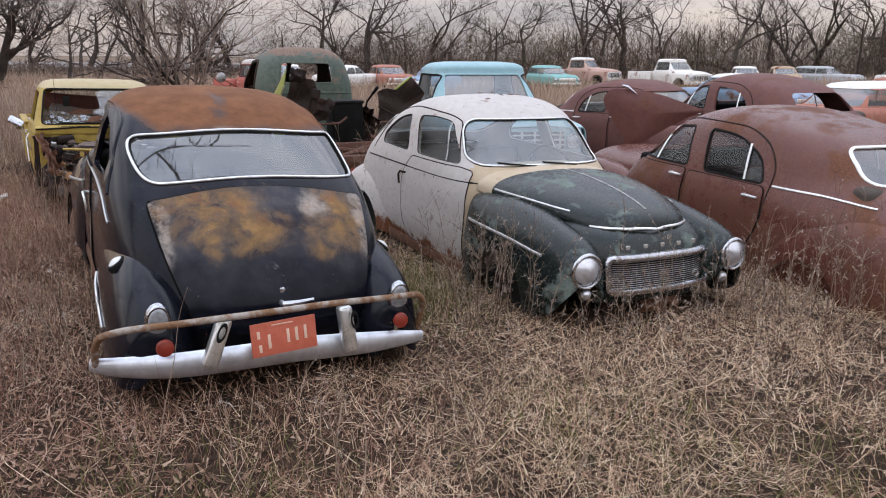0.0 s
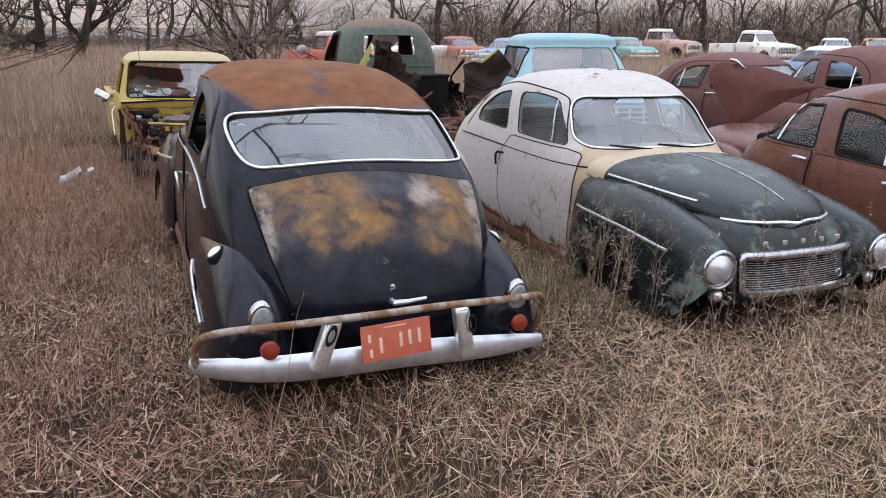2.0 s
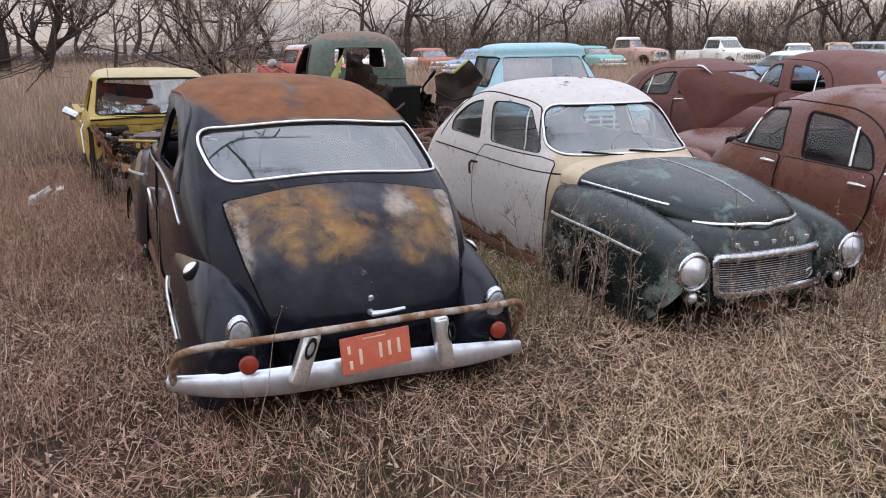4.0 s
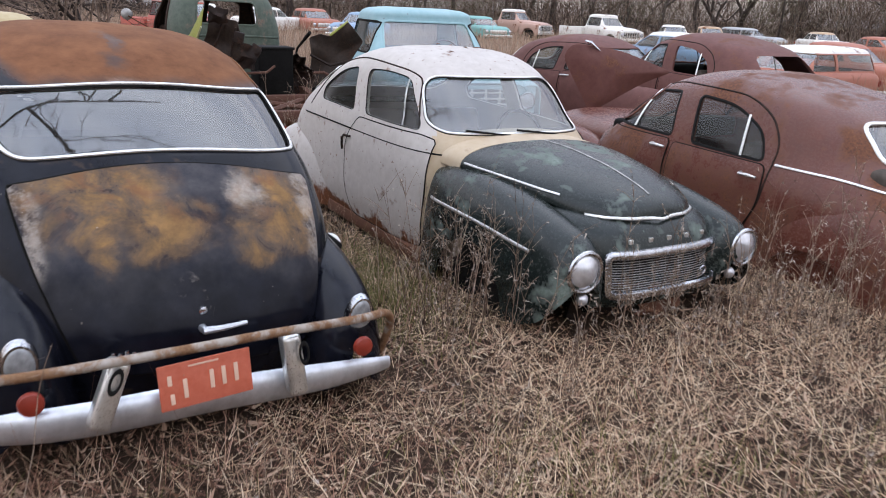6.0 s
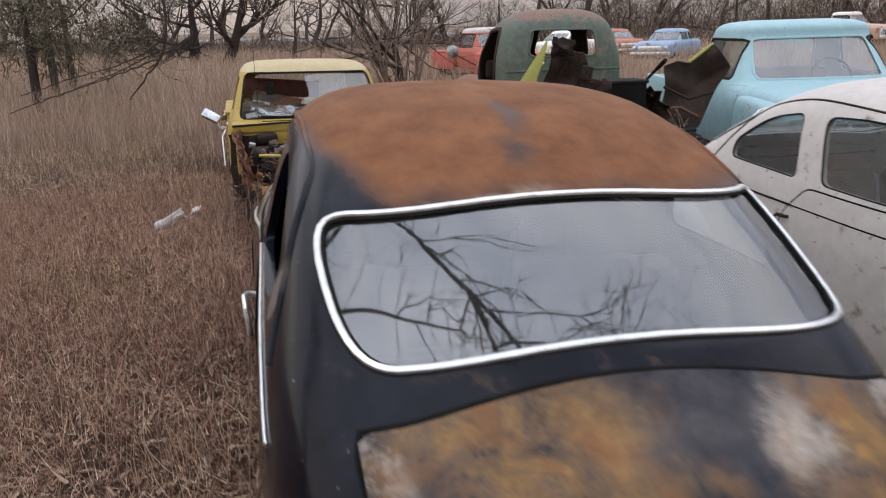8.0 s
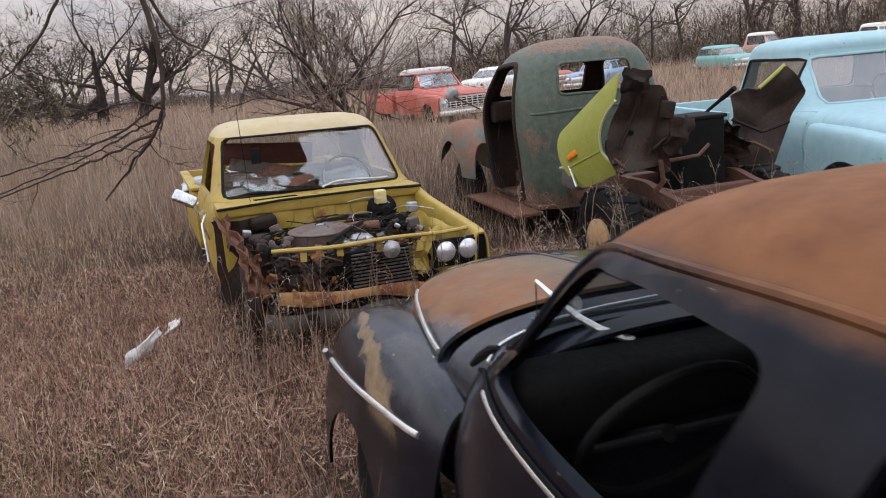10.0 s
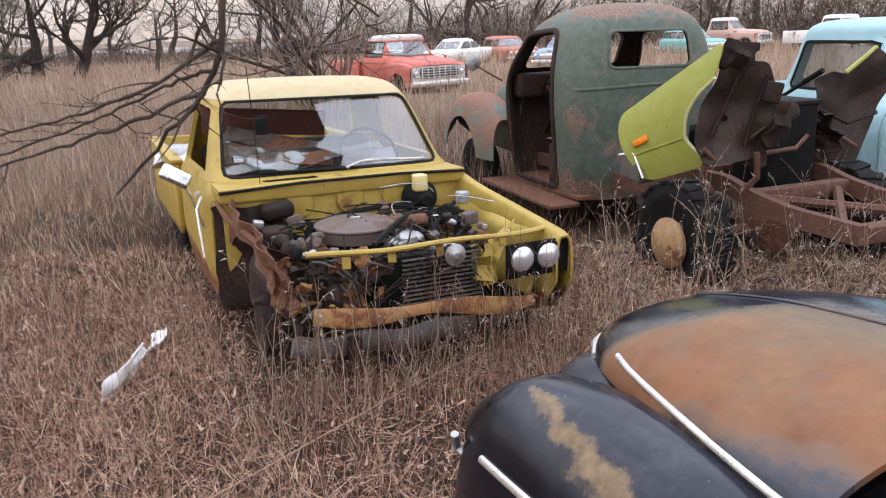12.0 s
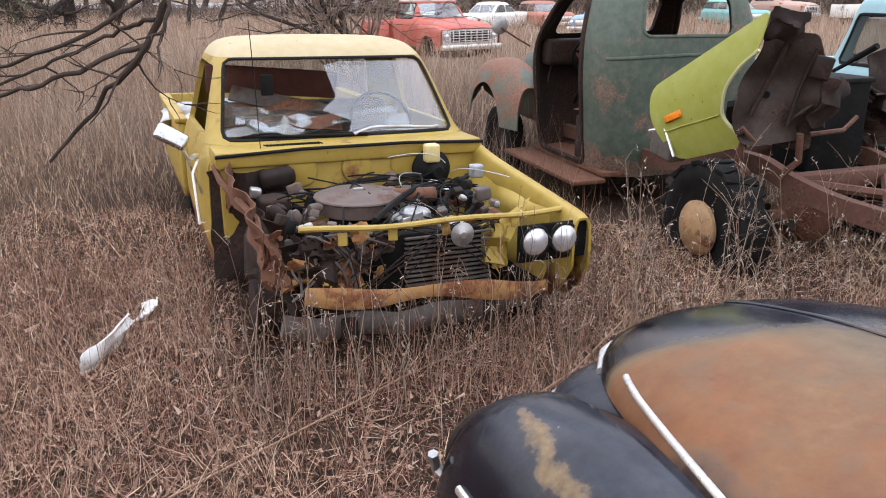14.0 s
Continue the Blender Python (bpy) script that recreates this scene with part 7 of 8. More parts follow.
def tubes(limbs, sides=(7, 5, 4, 3, 3)):
    verts, faces = [], []
    for pts, rad, level in limbs:
        k = sides[min(level, len(sides) - 1)]
        base = len(verts)
        for i, p in enumerate(pts):
            d = (pts[min(i + 1, len(pts) - 1)] - pts[max(i - 1, 0)]).normalized()
            a = d.cross(Vector((0.3, 0.9, 0.1))).normalized()
            b = d.cross(a)
            for j in range(k):
                w = 2 * math.pi * j / k
                verts.append(p + a * (rad[i] * math.cos(w)) + b * (rad[i] * math.sin(w)))
        for i in range(len(pts) - 1):
            for j in range(k):
                faces.append((base + i * k + j, base + i * k + (j + 1) % k, base + (i + 1) * k + (j + 1) % k, base + (i + 1) * k + j))
    return verts, faces


def mesh_of(name, verts, faces, material, smooth=True):
    me = bpy.data.meshes.new(name)
    me.from_pydata([tuple(v) for v in verts], [], faces)
    me.materials.append(material)
    if smooth:
        me.shade_smooth()
    return me


def bare_tree(m, label, seed, height, spread=0.9, levels=4, trunk_r=0.2, material="bark_far", group="", **kw):
    t = thing("bare_tree", m, label, "tree", group)
    limbs = limb_tree(random.Random(seed), height, spread, levels, trunk_r, **kw)
    a = new("trunk", mesh_of("trunk", *tubes([l for l in limbs if l[2] < 1]), M[material]))
    b = new("crown", mesh_of("crown", *tubes([l for l in limbs if l[2] >= 1]), M[material]))
    a.parent = b.parent = t
    return t


kinds = [bare_tree(pose(-36 + 16 * k, 62, 0, 0, 0, 40 * k), "bare spreading tree in the far tree line", 100 + k, (10.6, 9.4, 11.2, 9.0, 10.2)[k], 1.0, 5, 0.27, "bark_far", "far tree line", kids=(4, 5), first=0.16, thick=(0.52, 0.74), gnarl=1.5) for k in range(5)]
rnd = random.Random(7)
for k in range(36):
    x = -62 + 3.8 * k + rnd.uniform(-1.4, 1.4)
    y = rnd.uniform(57, 74) + (4 if x < -15 else 0)
    s = rnd.uniform(0.8, 1.25)
    c = copy_thing(kinds[k % 5], pose(x, y, 0, rnd.uniform(-6, 6), rnd.uniform(-6, 6), rnd.uniform(0, 360)))
    c.scale = (s, s, s * rnd.uniform(0.9, 1.1))
# unseen copies behind the path, added to darken the cars' low reflections
for k in range(10):
    c = copy_thing(kinds[k % 5], pose(-24 + 5.2 * k + rnd.uniform(-1, 1), rnd.uniform(-26, -16), 0, 0, 0, rnd.uniform(0, 360)))
for x, y, seed, h in ((-25.2, 40.1, 211, 8.6), (-23.6, 40.8, 215, 8.8), (-29.5, 43, 216, 8.0)):
    bare_tree(pose(x, y, 0), "large bare oak with wide gnarled limbs by the field", seed, h, 1.1, 5, 0.33, group="oaks by the field", kids=(5, 6), first=0.12, upness=0.45, thick=(0.50, 0.70), gnarl=1.5)
for x, y, seed in ((-20.2, 42, 217), (-19.4, 44, 218), (-15, 47, 219)):
    bare_tree(pose(x, y, 0), "slender bare tree by the field", seed, 6.6, 0.7, 4, 0.13, group="slender trees by the field", thick=(0.5, 0.7), gnarl=1.2)
# the many-stemmed bush in the middle of the yard
bush = thing("bare_bush", pose(-6.6, 19.5, 0), "many-stemmed bare bush in the tall grass", "bush")
for k in range(13):
    a = rnd.uniform(0, 360)
    lim = limb_tree(random.Random(300 + k), rnd.uniform(4.6, 7.0), 0.6, 4, 0.036, lean=0.36, kids=(3, 5), first=0.2)
    o = new("stem", mesh_of("stem", *tubes(lim, (5, 4, 3, 3)), M["twig"]))
    o.parent = bush
    o.matrix_basis = pose(rnd.uniform(-0.35, 0.35), rnd.uniform(-0.3, 0.3), 0, 0, 0, a)


for k, (dx, dy, h) in enumerate(((-2.6, 0.4, 6.2), (-1.3, -0.5, 6.8))):
    lim = limb_tree(random.Random(340 + k), h, 0.75, 5, 0.10, lean=0.05, kids=(4, 5), first=0.2, thick=(0.5, 0.7), gnarl=1.3)
    o = new("stem", mesh_of("stem", *tubes(lim, (6, 5, 4, 3)), M["bark_far"]))
    o.parent = bush
    o.matrix_basis = pose(0.1 * k, 0, 0, -6 * dy, 6 * dx, 0)


def ribbons(base, way, length, width, bend, droop=0.0, seg=2):
    """Blades as strips: arrays of places, directions, lengths, widths, side bends."""
    n = len(base)
    way = way / np.linalg.norm(way, axis=1, keepdims=True)
    up = np.tile([0.0, 0.0, 1.0], (n, 1))
    side = np.cross(way, up + np.random.normal(0, 0.3, (n, 3)))
    side /= np.maximum(1e-6, np.linalg.norm(side, axis=1, keepdims=True))
    curl = np.random.normal(0, 1, (n, 3))
    rows = []
    for k in range(seg + 1):
        t = k / seg
        p = base + way * (length * t)[:, None] + curl * (bend * length * t * t)[:, None]
        p[:, 2] -= droop * length * t * t
        w = (width * (1 - 0.8 * t))[:, None] * side * 0.5
        rows += [p - w, p + w]
    verts = np.stack(rows, axis=1).reshape(-1, 3)
    per = 2 * (seg + 1)
    idx = np.arange(n)[:, None] * per
    faces = np.concatenate([idx + np.array([2 * k, 2 * k + 1, 2 * k + 3, 2 * k + 2]) for k in range(seg)], axis=1).reshape(-1, 4)
    return verts, faces


def stuff(name, verts, faces, material, label, category):
    me = bpy.data.meshes.new(name)
    nv, nf = len(verts), len(faces)
    me.vertices.add(nv)
    me.vertices.foreach_set("co", np.asarray(verts, dtype=np.float32).ravel())
    k = faces.shape[1]
    me.loops.add(nf * k)
    me.loops.foreach_set("vertex_index", np.asarray(faces, dtype=np.int32).ravel())
    me.polygons.add(nf)
    me.polygons.foreach_set("loop_start", np.arange(0, nf * k, k, dtype=np.int32))
    me.update(calc_edges=True)
    me.materials.append(material)
    return tagged(new(name, me), label, category, kind="stuff")


FOOT = [(-1.72, 5.25, 118, 1.95, 0.72), (0.455, 6.53, -64, 2.13, 0.74), (2.82, 6.97, 114, 2.3, 0.82), (-4.53, 9.98, -60, 2.02, 0.76), (2.95, 11.7, -52, 2.2, 0.8), (4.75, 11.2, 112, 2.2, 0.8), (0.45, 12.75, -64, 2.6, 0.85), (-2.25, 11.79, 115, 0.75, 0.72)]


def clear(x, y, grow=0.0):
    """True where no vehicle stands."""
    ok = np.ones(len(x), bool)
    for cx, cy, a, l, w in FOOT:
        u = (x - cx) * math.cos(radians(a)) + (y - cy) * math.sin(radians(a))
        v = -(x - cx) * math.sin(radians(a)) + (y - cy) * math.cos(radians(a))
        ok &= ~((abs(u) < l + grow) & (abs(v) < w + grow))
    return ok


def scatter(n, x0, x1, y0, y1, near=0.0):
    """Random places; near > 0 crowds them towards y0."""
    x = np.random.uniform(x0, x1, n)
    t = np.random.uniform(0, 1, n) ** (1 + near)
    y = y0 + (y1 - y0) * t
    return x, y


def lay_z(x, y):
    return np.array([ground_height(a, b) if abs(a) < 40 and abs(b) < 50 else 0.0 for a, b in zip(x, y)])


STRAW = [(0.0, (0.10, 0.058, 0.036)), (0.14, (0.47, 0.305, 0.195)), (0.5, (0.73, 0.51, 0.33)), (0.85, (0.90, 0.72, 0.51)), (1.0, (0.26, 0.10, 0.065))]
BROWN = [(0.0, (0.09, 0.036, 0.026)), (0.35, (0.31, 0.146, 0.100)), (0.7, (0.47, 0.278, 0.196)), (1.0, (0.67, 0.48, 0.36))]
M["straw"] = straw_material("dry_straw", STRAW)
M["leaf"] = straw_material("dead_leaves", BROWN)
M["stalk"] = straw_material("dry_stalks", [(0.0, (0.10, 0.052, 0.036)), (0.4, (0.26, 0.158, 0.108)), (0.75, (0.42, 0.29, 0.20)), (1.0, (0.20, 0.092, 0.065))])
M["litter"] = straw_material("brown_leaf_litter", [(0.0, (0.06, 0.032, 0.021)), (0.5, (0.22, 0.125, 0.084)), (0.85, (0.40, 0.26, 0.18)), (1.0, (0.54, 0.385, 0.28))])
M["field"] = straw_material("tan_field_grass", [(0.0, (0.20, 0.13, 0.092)), (0.4, (0.39, 0.278, 0.202)), (0.75, (0.55, 0.42, 0.318)), (1.0, (0.30, 0.168, 0.12))])
M["weed"] = straw_material("dry_weed_stems", [(0.0, (0.10, 0.060, 0.042)), (0.5, (0.24, 0.165, 0.118)), (1.0, (0.44, 0.34, 0.26))])
M["seed"] = straw_material("pale_seed_heads", [(0.0, (0.15, 0.11, 0.085)), (0.5, (0.30, 0.245, 0.20)), (1.0, (0.52, 0.45, 0.39))])
M["green_grass"] = straw_material("winter_green_grass", [(0.0, (0.10, 0.11, 0.03)), (0.5, (0.16, 0.16, 0.05)), (1.0, (0.28, 0.24, 0.10))])
M["cedar"] = straw_material("dark_cedar_foliage", [(0.0, (0.04, 0.042, 0.026)), (0.5, (0.085, 0.085, 0.05)), (1.0, (0.18, 0.14, 0.10))])
M["brush"] = straw_material("far_brushwood", [(0.0, (0.035, 0.026, 0.021)), (0.5, (0.095, 0.068, 0.054)), (1.0, (0.19, 0.135, 0.105))])


def flat_ways(n, tilt):
    a = np.random.uniform(0, 2 * np.pi, n)
    z = np.abs(np.random.normal(0, tilt, n))
    return np.stack([np.cos(a), np.sin(a), z], axis=1)


def noise_of(x, y, scale, seed):
    return np.array([noise.noise(Vector((a * scale, b * scale, seed))) for a, b in zip(x, y)])


def fade(x, y):
    """1 over the yard, falling to 0 along its uneven rim."""
    rim = np.minimum(np.minimum(x + 7.9, 5.3 - x) / 1.6, (y - 0.5) / 0.9) + 0.9 * noise_of(x, y, 0.7, 21)
    return np.clip(rim, 0, 1)


def grass():
    # matted straw in two layers: long bent stems below, short broken ones above
    for n, long_ones in ((108000, True), (320000, False)):
        x, y = scatter(n, -7.9, 5.3, 0.5, 10.4, 0.5)
        drop = 0.6 * noise_of(x, y, 0.5, 3) + 0.7 * noise_of(x, y, 2.6, 6)
        keep = clear(x, y, -0.06) & (np.random.uniform(0, 1, n) < np.clip(0.80 + 1.5 * drop, 0.22, 1) * fade(x, y))
        x, y = x[keep], y[keep]
        n = len(x)
        red = np.random.uniform(0, 1, n) < np.clip(0.42 - 0.22 * (x + 1.5) + 0.9 * noise_of(x, y, 0.5, 8), 0.10, 0.92)
        base = np.stack([x, y, lay_z(x, y) + (np.random.uniform(0, 0.03, n) if long_ones else np.random.uniform(0.005, 0.05, n))], axis=1)
        if long_ones:
            ways, lng, wid = flat_ways(n, 0.30), np.random.uniform(0.07, 0.24, n), np.random.uniform(0.0016, 0.0040, n)
        else:
            ways, lng, wid = flat_ways(n, 0.48), 0.016 + 0.12 * np.random.uniform(0, 1, n) ** 1.8, np.random.uniform(0.0016, 0.0050, n)
        for pick, nm, mt, words in ((~red, "straw_mat", "straw", "matted pale dry straw over the ground"), (red, "brown_mat", "leaf", "matted red-brown dead stems over the ground")):
            v, f = ribbons(base[pick], ways[pick], lng[pick], wid[pick], np.full(pick.sum(), 0.36 if long_ones else 0.2), 0.0, 2 if long_ones else 1)
            stuff(nm, v, f, M[mt], words, "dry grass")
    # thinner straw behind the path and on both sides
    n = 150000
    x, y = scatter(n, -15, 12, -8, 12)
    keep = np.random.uniform(0, 1, n) > fade(x, y) + np.clip(np.hypot(x + 1.5, y - 2) / 6 - 1.2, 0, 0.85)
    x, y = x[keep], y[keep]
    n = len(x)
    base = np.stack([x, y, lay_z(x, y) + np.random.uniform(0, 0.04, n)], axis=1)
    v, f = ribbons(base, flat_ways(n, 0.3), np.random.uniform(0.08, 0.30, n), np.random.uniform(0.0025, 0.006, n), np.full(n, 0.3))
    stuff("straw_mat", v, f, M["straw"], "matted pale dry straw over the ground", "dry grass")
    # leaf litter
    n = 170000
    x, y = scatter(n, -7.9, 5.0, 0.6, 10.4, 0.6)
    keep = np.random.uniform(0, 1, n) < np.clip(0.75 - 0.22 * (x + 1.5), 0.28, 1) * fade(x, y)
    x, y = x[keep], y[keep]
    n = len(x)
    base = np.stack([x, y, lay_z(x, y) + np.random.uniform(0.01, 0.055, n)], axis=1)
    v, f = ribbons(base, flat_ways(n, 0.7), np.random.uniform(0.010, 0.042, n), np.random.uniform(0.006, 0.021, n), np.full(n, 0.5), 0.0, 1)
    stuff("leaf_litter", v, f, M["litter"], "curled dead brown leaves", "leaf litter")
    # standing blades and stalks
    n = 85000
    x, y = scatter(n, -10, 7, 1.6, 13, 0.2)
    keep = clear(x, y, 0.02) & (np.random.uniform(0, 1, n) < np.clip(0.22 + 1.1 * noise_of(x, y, 1.1, 5) + 0.05 * (y - 3) + 0.06 * np.maximum(0, -x - 2.5), 0.05, 1))
    x, y = x[keep], y[keep]
    n = len(x)
    base = np.stack([x, y, lay_z(x, y)], axis=1)
    way = np.stack([np.random.normal(0, 0.30, n), np.random.normal(0, 0.30, n), np.ones(n)], axis=1)
    v, f = ribbons(base, way, np.random.uniform(0.05, 0.24, n), np.random.uniform(0.0016, 0.0036, n), np.full(n, 0.26), 0.15, 2)
    stuff("standing_grass", v, f, M["straw"], "standing dry grass blades", "dry grass")
    # thin red-brown stems, thick on the left field and round the vehicles
    n = 60000
    x, y = scatter(n, -13, 9, 3.4, 20, 0.0)
    keep = clear(x, y, 0.03) & ((~clear(x, y, 0.40)) | (x < -2.9) | (y > 10)) & ~((x > -2.4) & (y < 4.2)) & ~((x > -0.9) & (y < 4.6))
    keep &= np.random.uniform(0, 1, n) < np.clip(0.55 + 1.1 * noise_of(x, y, 0.6, 12), 0.15, 1) * np.where((x > -1.2) & (y < 7.5), 0.3, 1.0)
    x, y = x[keep], y[keep]
    n = len(x)
    base = np.stack([x, y, lay_z(x, y)], axis=1)
    way = np.stack([np.random.normal(0, 0.2, n), np.random.normal(0, 0.2, n), np.ones(n)], axis=1)
    v, f = ribbons(base, way, np.random.uniform(0.18, 0.62, n) * np.clip(0.7 + 0.05 * y, 0.8, 1.3), np.random.uniform(0.002, 0.0042, n), np.full(n, 0.14), 0.05, 3)
    stuff("tall_stalks", v, f, M["stalk"], "tall thin dry stalks among the cars", "dry weeds")
    # fine standing stems over the leaf litter beside and before the cars
    n = 62000
    x, y = scatter(n, -7.2, 0.2, 2.2, 9.2, 0.3)
    keep = clear(x, y, 0.02) & (np.random.uniform(0, 1, n) < np.clip(0.25 - 0.32 * (x + 1.9) + 1.2 * noise_of(x, y, 1.3, 14), 0.04, 1))
    x, y = x[keep], y[keep]
    n = len(x)
    base = np.stack([x, y, lay_z(x, y)], axis=1)
    way = np.stack([np.random.normal(0, 0.34, n), np.random.normal(0, 0.34, n), np.ones(n)], axis=1)
    v, f = ribbons(base, way, 0.08 + 0.38 * np.random.uniform(0, 1, n) ** 1.7, np.random.uniform(0.0013, 0.0030, n), np.full(n, 0.2), 0.08, 2)
    stuff("fine_stems", v, f, M["leaf"], "fine red-brown standing stems over leaf litter", "dry weeds")
    # the field behind
    n = 60000
    t = np.random.uniform(0, 1, n)
    y = 12 + 40 * t ** 1.4
    x = np.random.uniform(-1, 1, n) * (10 + 0.72 * y) - 2
    keep = clear(x, y, 0.02)
    x, y = x[keep], y[keep]
    n = len(x)
    base = np.stack([x, y, lay_z(x, y)], axis=1)
    way = np.stack([np.random.normal(0, 0.22, n), np.random.normal(0, 0.22, n), np.ones(n)], axis=1)
    v, f = ribbons(base, way, np.random.uniform(0.3, 0.8, n), np.random.uniform(0.006, 0.012, n) * (y / 14), np.full(n, 0.15), 0.08, 2)
    stuff("field_grass", v, f, M["field"], "tall tan grass of the field", "dry grass")
    # a little green between the coupes
    n = 3500
    x, y = np.random.normal(-0.32, 0.30, n), np.random.normal(5.1, 0.42, n)
    for cx, cy in ((-0.9, 2.55), (0.8, 3.2), (1.5, 2.6), (-4.6, 6.6)):
        x, y = np.append(x, np.random.normal(cx, 0.45, 500)), np.append(y, np.random.normal(cy, 0.25, 500))
    keep = clear(x, y, 0.0)
    x, y = x[keep], y[keep]
    n = len(x)
    base = np.stack([x, y, lay_z(x, y)], axis=1)
    way = np.stack([np.random.normal(0, 0.5, n), np.random.normal(0, 0.5, n), np.ones(n)], axis=1)
    v, f = ribbons(base, way, np.random.uniform(0.06, 0.2, n), np.random.uniform(0.003, 0.005, n), np.full(n, 0.3), 0.2, 3)
    stuff("green_tuft", v, f, M["green_grass"], "thin tufts of greenish grass in the straw", "grass")


grass()


def weeds(name, spots, seed, label, twigs=(5, 11)):
    """Dry weeds with branching stems and small pale seed heads."""
    rnd = random.Random(seed)
    limbs, heads, hw, hl = [], [], [], []
    for x, y, h in spots:
        z = ground_height(x, y)
        p = Vector((x, y, z))
        d = Vector((rnd.gauss(0, 0.12), rnd.gauss(0, 0.12), 1)).normalized()
        pts = [p + d * h * t + Vector((rnd.gauss(0, 0.008), rnd.gauss(0, 0.008), 0)) for t in steps(0, 1, 6)]
        limbs.append((pts, [0.0028 * (1 - 0.6 * t) for t in steps(0, 1, 6)], 4))
        for k in range(rnd.randint(*twigs)):
            i = rnd.randint(2, 5)
            q = pts[i]
            e = (d * rnd.uniform(0.4, 1.0) + Vector((rnd.gauss(0, 0.5), rnd.gauss(0, 0.5), 0))).normalized()
            l = h * rnd.uniform(0.08, 0.26)
            tw = [q, q + e * l * 0.5 + Vector((0, 0, 0.01)), q + e * l]
            limbs.append((tw, [0.0016, 0.0012, 0.0008], 4))
            for c in range(rnd.randint(2, 5)):
                heads.append(tw[0].lerp(tw[2], rnd.uniform(0.35, 1.05)))
    v, f = tubes(limbs, (3, 3, 3, 3, 3))
    stuff(name, np.array([tuple(p) for p in v]), np.array(f), M["weed"], label, "dry weeds")
    n = len(heads)
    base = np.array([tuple(h) for h in heads]) + np.random.normal(0, 0.006, (n, 3))
    v, f = ribbons(base, np.random.normal(0, 1, (n, 3)), np.random.uniform(0.006, 0.018, n), np.random.uniform(0.004, 0.010, n), np.full(n, 0.5))
    stuff("seed_heads", v, f, M["seed"], "small pale seed heads of dry weeds", "dry weeds")


rnd = random.Random(3)
spots = []
for k in range(110):
    spots.append((rnd.gauss(0.60, 0.36), rnd.gauss(4.66, 0.24), rnd.uniform(0.30, 0.78)))
for k in range(40):
    spots.append((rnd.uniform(0.5, 2.2), rnd.uniform(4.0, 4.6), rnd.uniform(0.2, 0.5)))
for k in range(64):
    spots.append((rnd.gauss(2.55, 0.50), rnd.gauss(4.75, 0.28), rnd.uniform(0.35, 0.9)))
for k in range(16):
    spots.append((rnd.gauss(-1.9, 0.25), rnd.gauss(3.7, 0.35), rnd.uniform(0.4, 0.8)))
for k in range(130):
    spots.append((rnd.uniform(-2.6, 0.3), rnd.uniform(7.9, 9.5), rnd.uniform(0.35, 0.85)))
bare_spots = []
for k in range(70):
    u = rnd.uniform(-0.95, 0.85)
    d = 1.84 + abs(rnd.gauss(0, 0.20))
    bare_spots.append((-4.39 + 0.5 * d + 0.866 * u, 9.75 - 0.866 * d + 0.5 * u, rnd.uniform(0.3, 0.72)))
xs, ys = np.array([s[0] for s in spots]), np.array([s[1] for s in spots])
ok = clear(xs, ys, 0.0)
weeds("seed_weeds", [s for s, o in zip(spots, ok) if o], 4, "dry branching weeds along the cars")
weeds("stem_weeds", bare_spots, 15, "straight dry stems before the yellow pickup", (0, 2))
extra = []
for k in range(60):
    u = rnd.uniform(-1.0, 0.95)
    d = 1.90 + abs(rnd.gauss(0, 0.22))
    extra.append((-4.39 + 0.5 * d + 0.866 * u, 9.75 - 0.866 * d + 0.5 * u, rnd.uniform(0.25, 0.65)))
thin = extra + [(rnd.uniform(-2.5, 2.6), rnd.uniform(2.3, 3.6), rnd.uniform(0.3, 0.75)) for k in range(40)]
weeds("thin_weeds", thin, 9, "sparse dark dry stems in the foreground straw", (1, 4))


def brush_band():
    """Tangled thicket: crossing twigs that start at all heights of each shrub."""
    n = 56000
    x = np.random.uniform(-66, 78, n)
    y = np.random.uniform(54, 70, n)
    hmax = np.array([1.6 + 3.0 * (noise.noise(Vector((a * 0.13, b * 0.1, 1))) + 0.45) for a, b in zip(x, y)]) * np.where(x < -14, 0.42, 1.0 + 0.012 * np.maximum(0, x))
    hmax = np.maximum(0.5, hmax)
    base = np.stack([x, y, hmax * np.random.uniform(0, 0.75, n) ** 1.3], axis=1)
    way = np.stack([np.random.normal(0, 0.75, n), np.random.normal(0, 0.5, n), np.abs(np.random.normal(0.7, 0.4, n))], axis=1)
    v, f = ribbons(base, way, hmax * np.random.uniform(0.2, 0.55, n), np.random.uniform(0.02, 0.06, n), np.full(n, 0.35), 0.0, 2)
    stuff("brushwood", v, f, M["brush"], "dark leafless brushwood along the tree line", "brush")


brush_band()


def back_hedge():
    """Wooded edge behind the path, unseen, added to darken reflections in glass and lacquer."""
    n = 16000
    x = np.random.uniform(-34, 38, n)
    y = np.random.uniform(-30, -17, n)
    base = np.stack([x, y, np.zeros(n)], axis=1)
    way = np.stack([np.random.normal(0, 0.22, n), np.random.normal(0, 0.22, n), np.ones(n)], axis=1)
    tall = np.array([5.5 + 3.0 * noise.noise(Vector((a * 0.16, 0, 4))) for a in x])
    v, f = ribbons(base, way, tall * np.random.uniform(0.6, 1.2, n), np.random.uniform(0.05, 0.14, n), np.full(n, 0.12), 0.0, 2)
    stuff("back_brushwood", v, f, M["brush"], "dark leafless brushwood behind the path", "brush")


back_hedge()


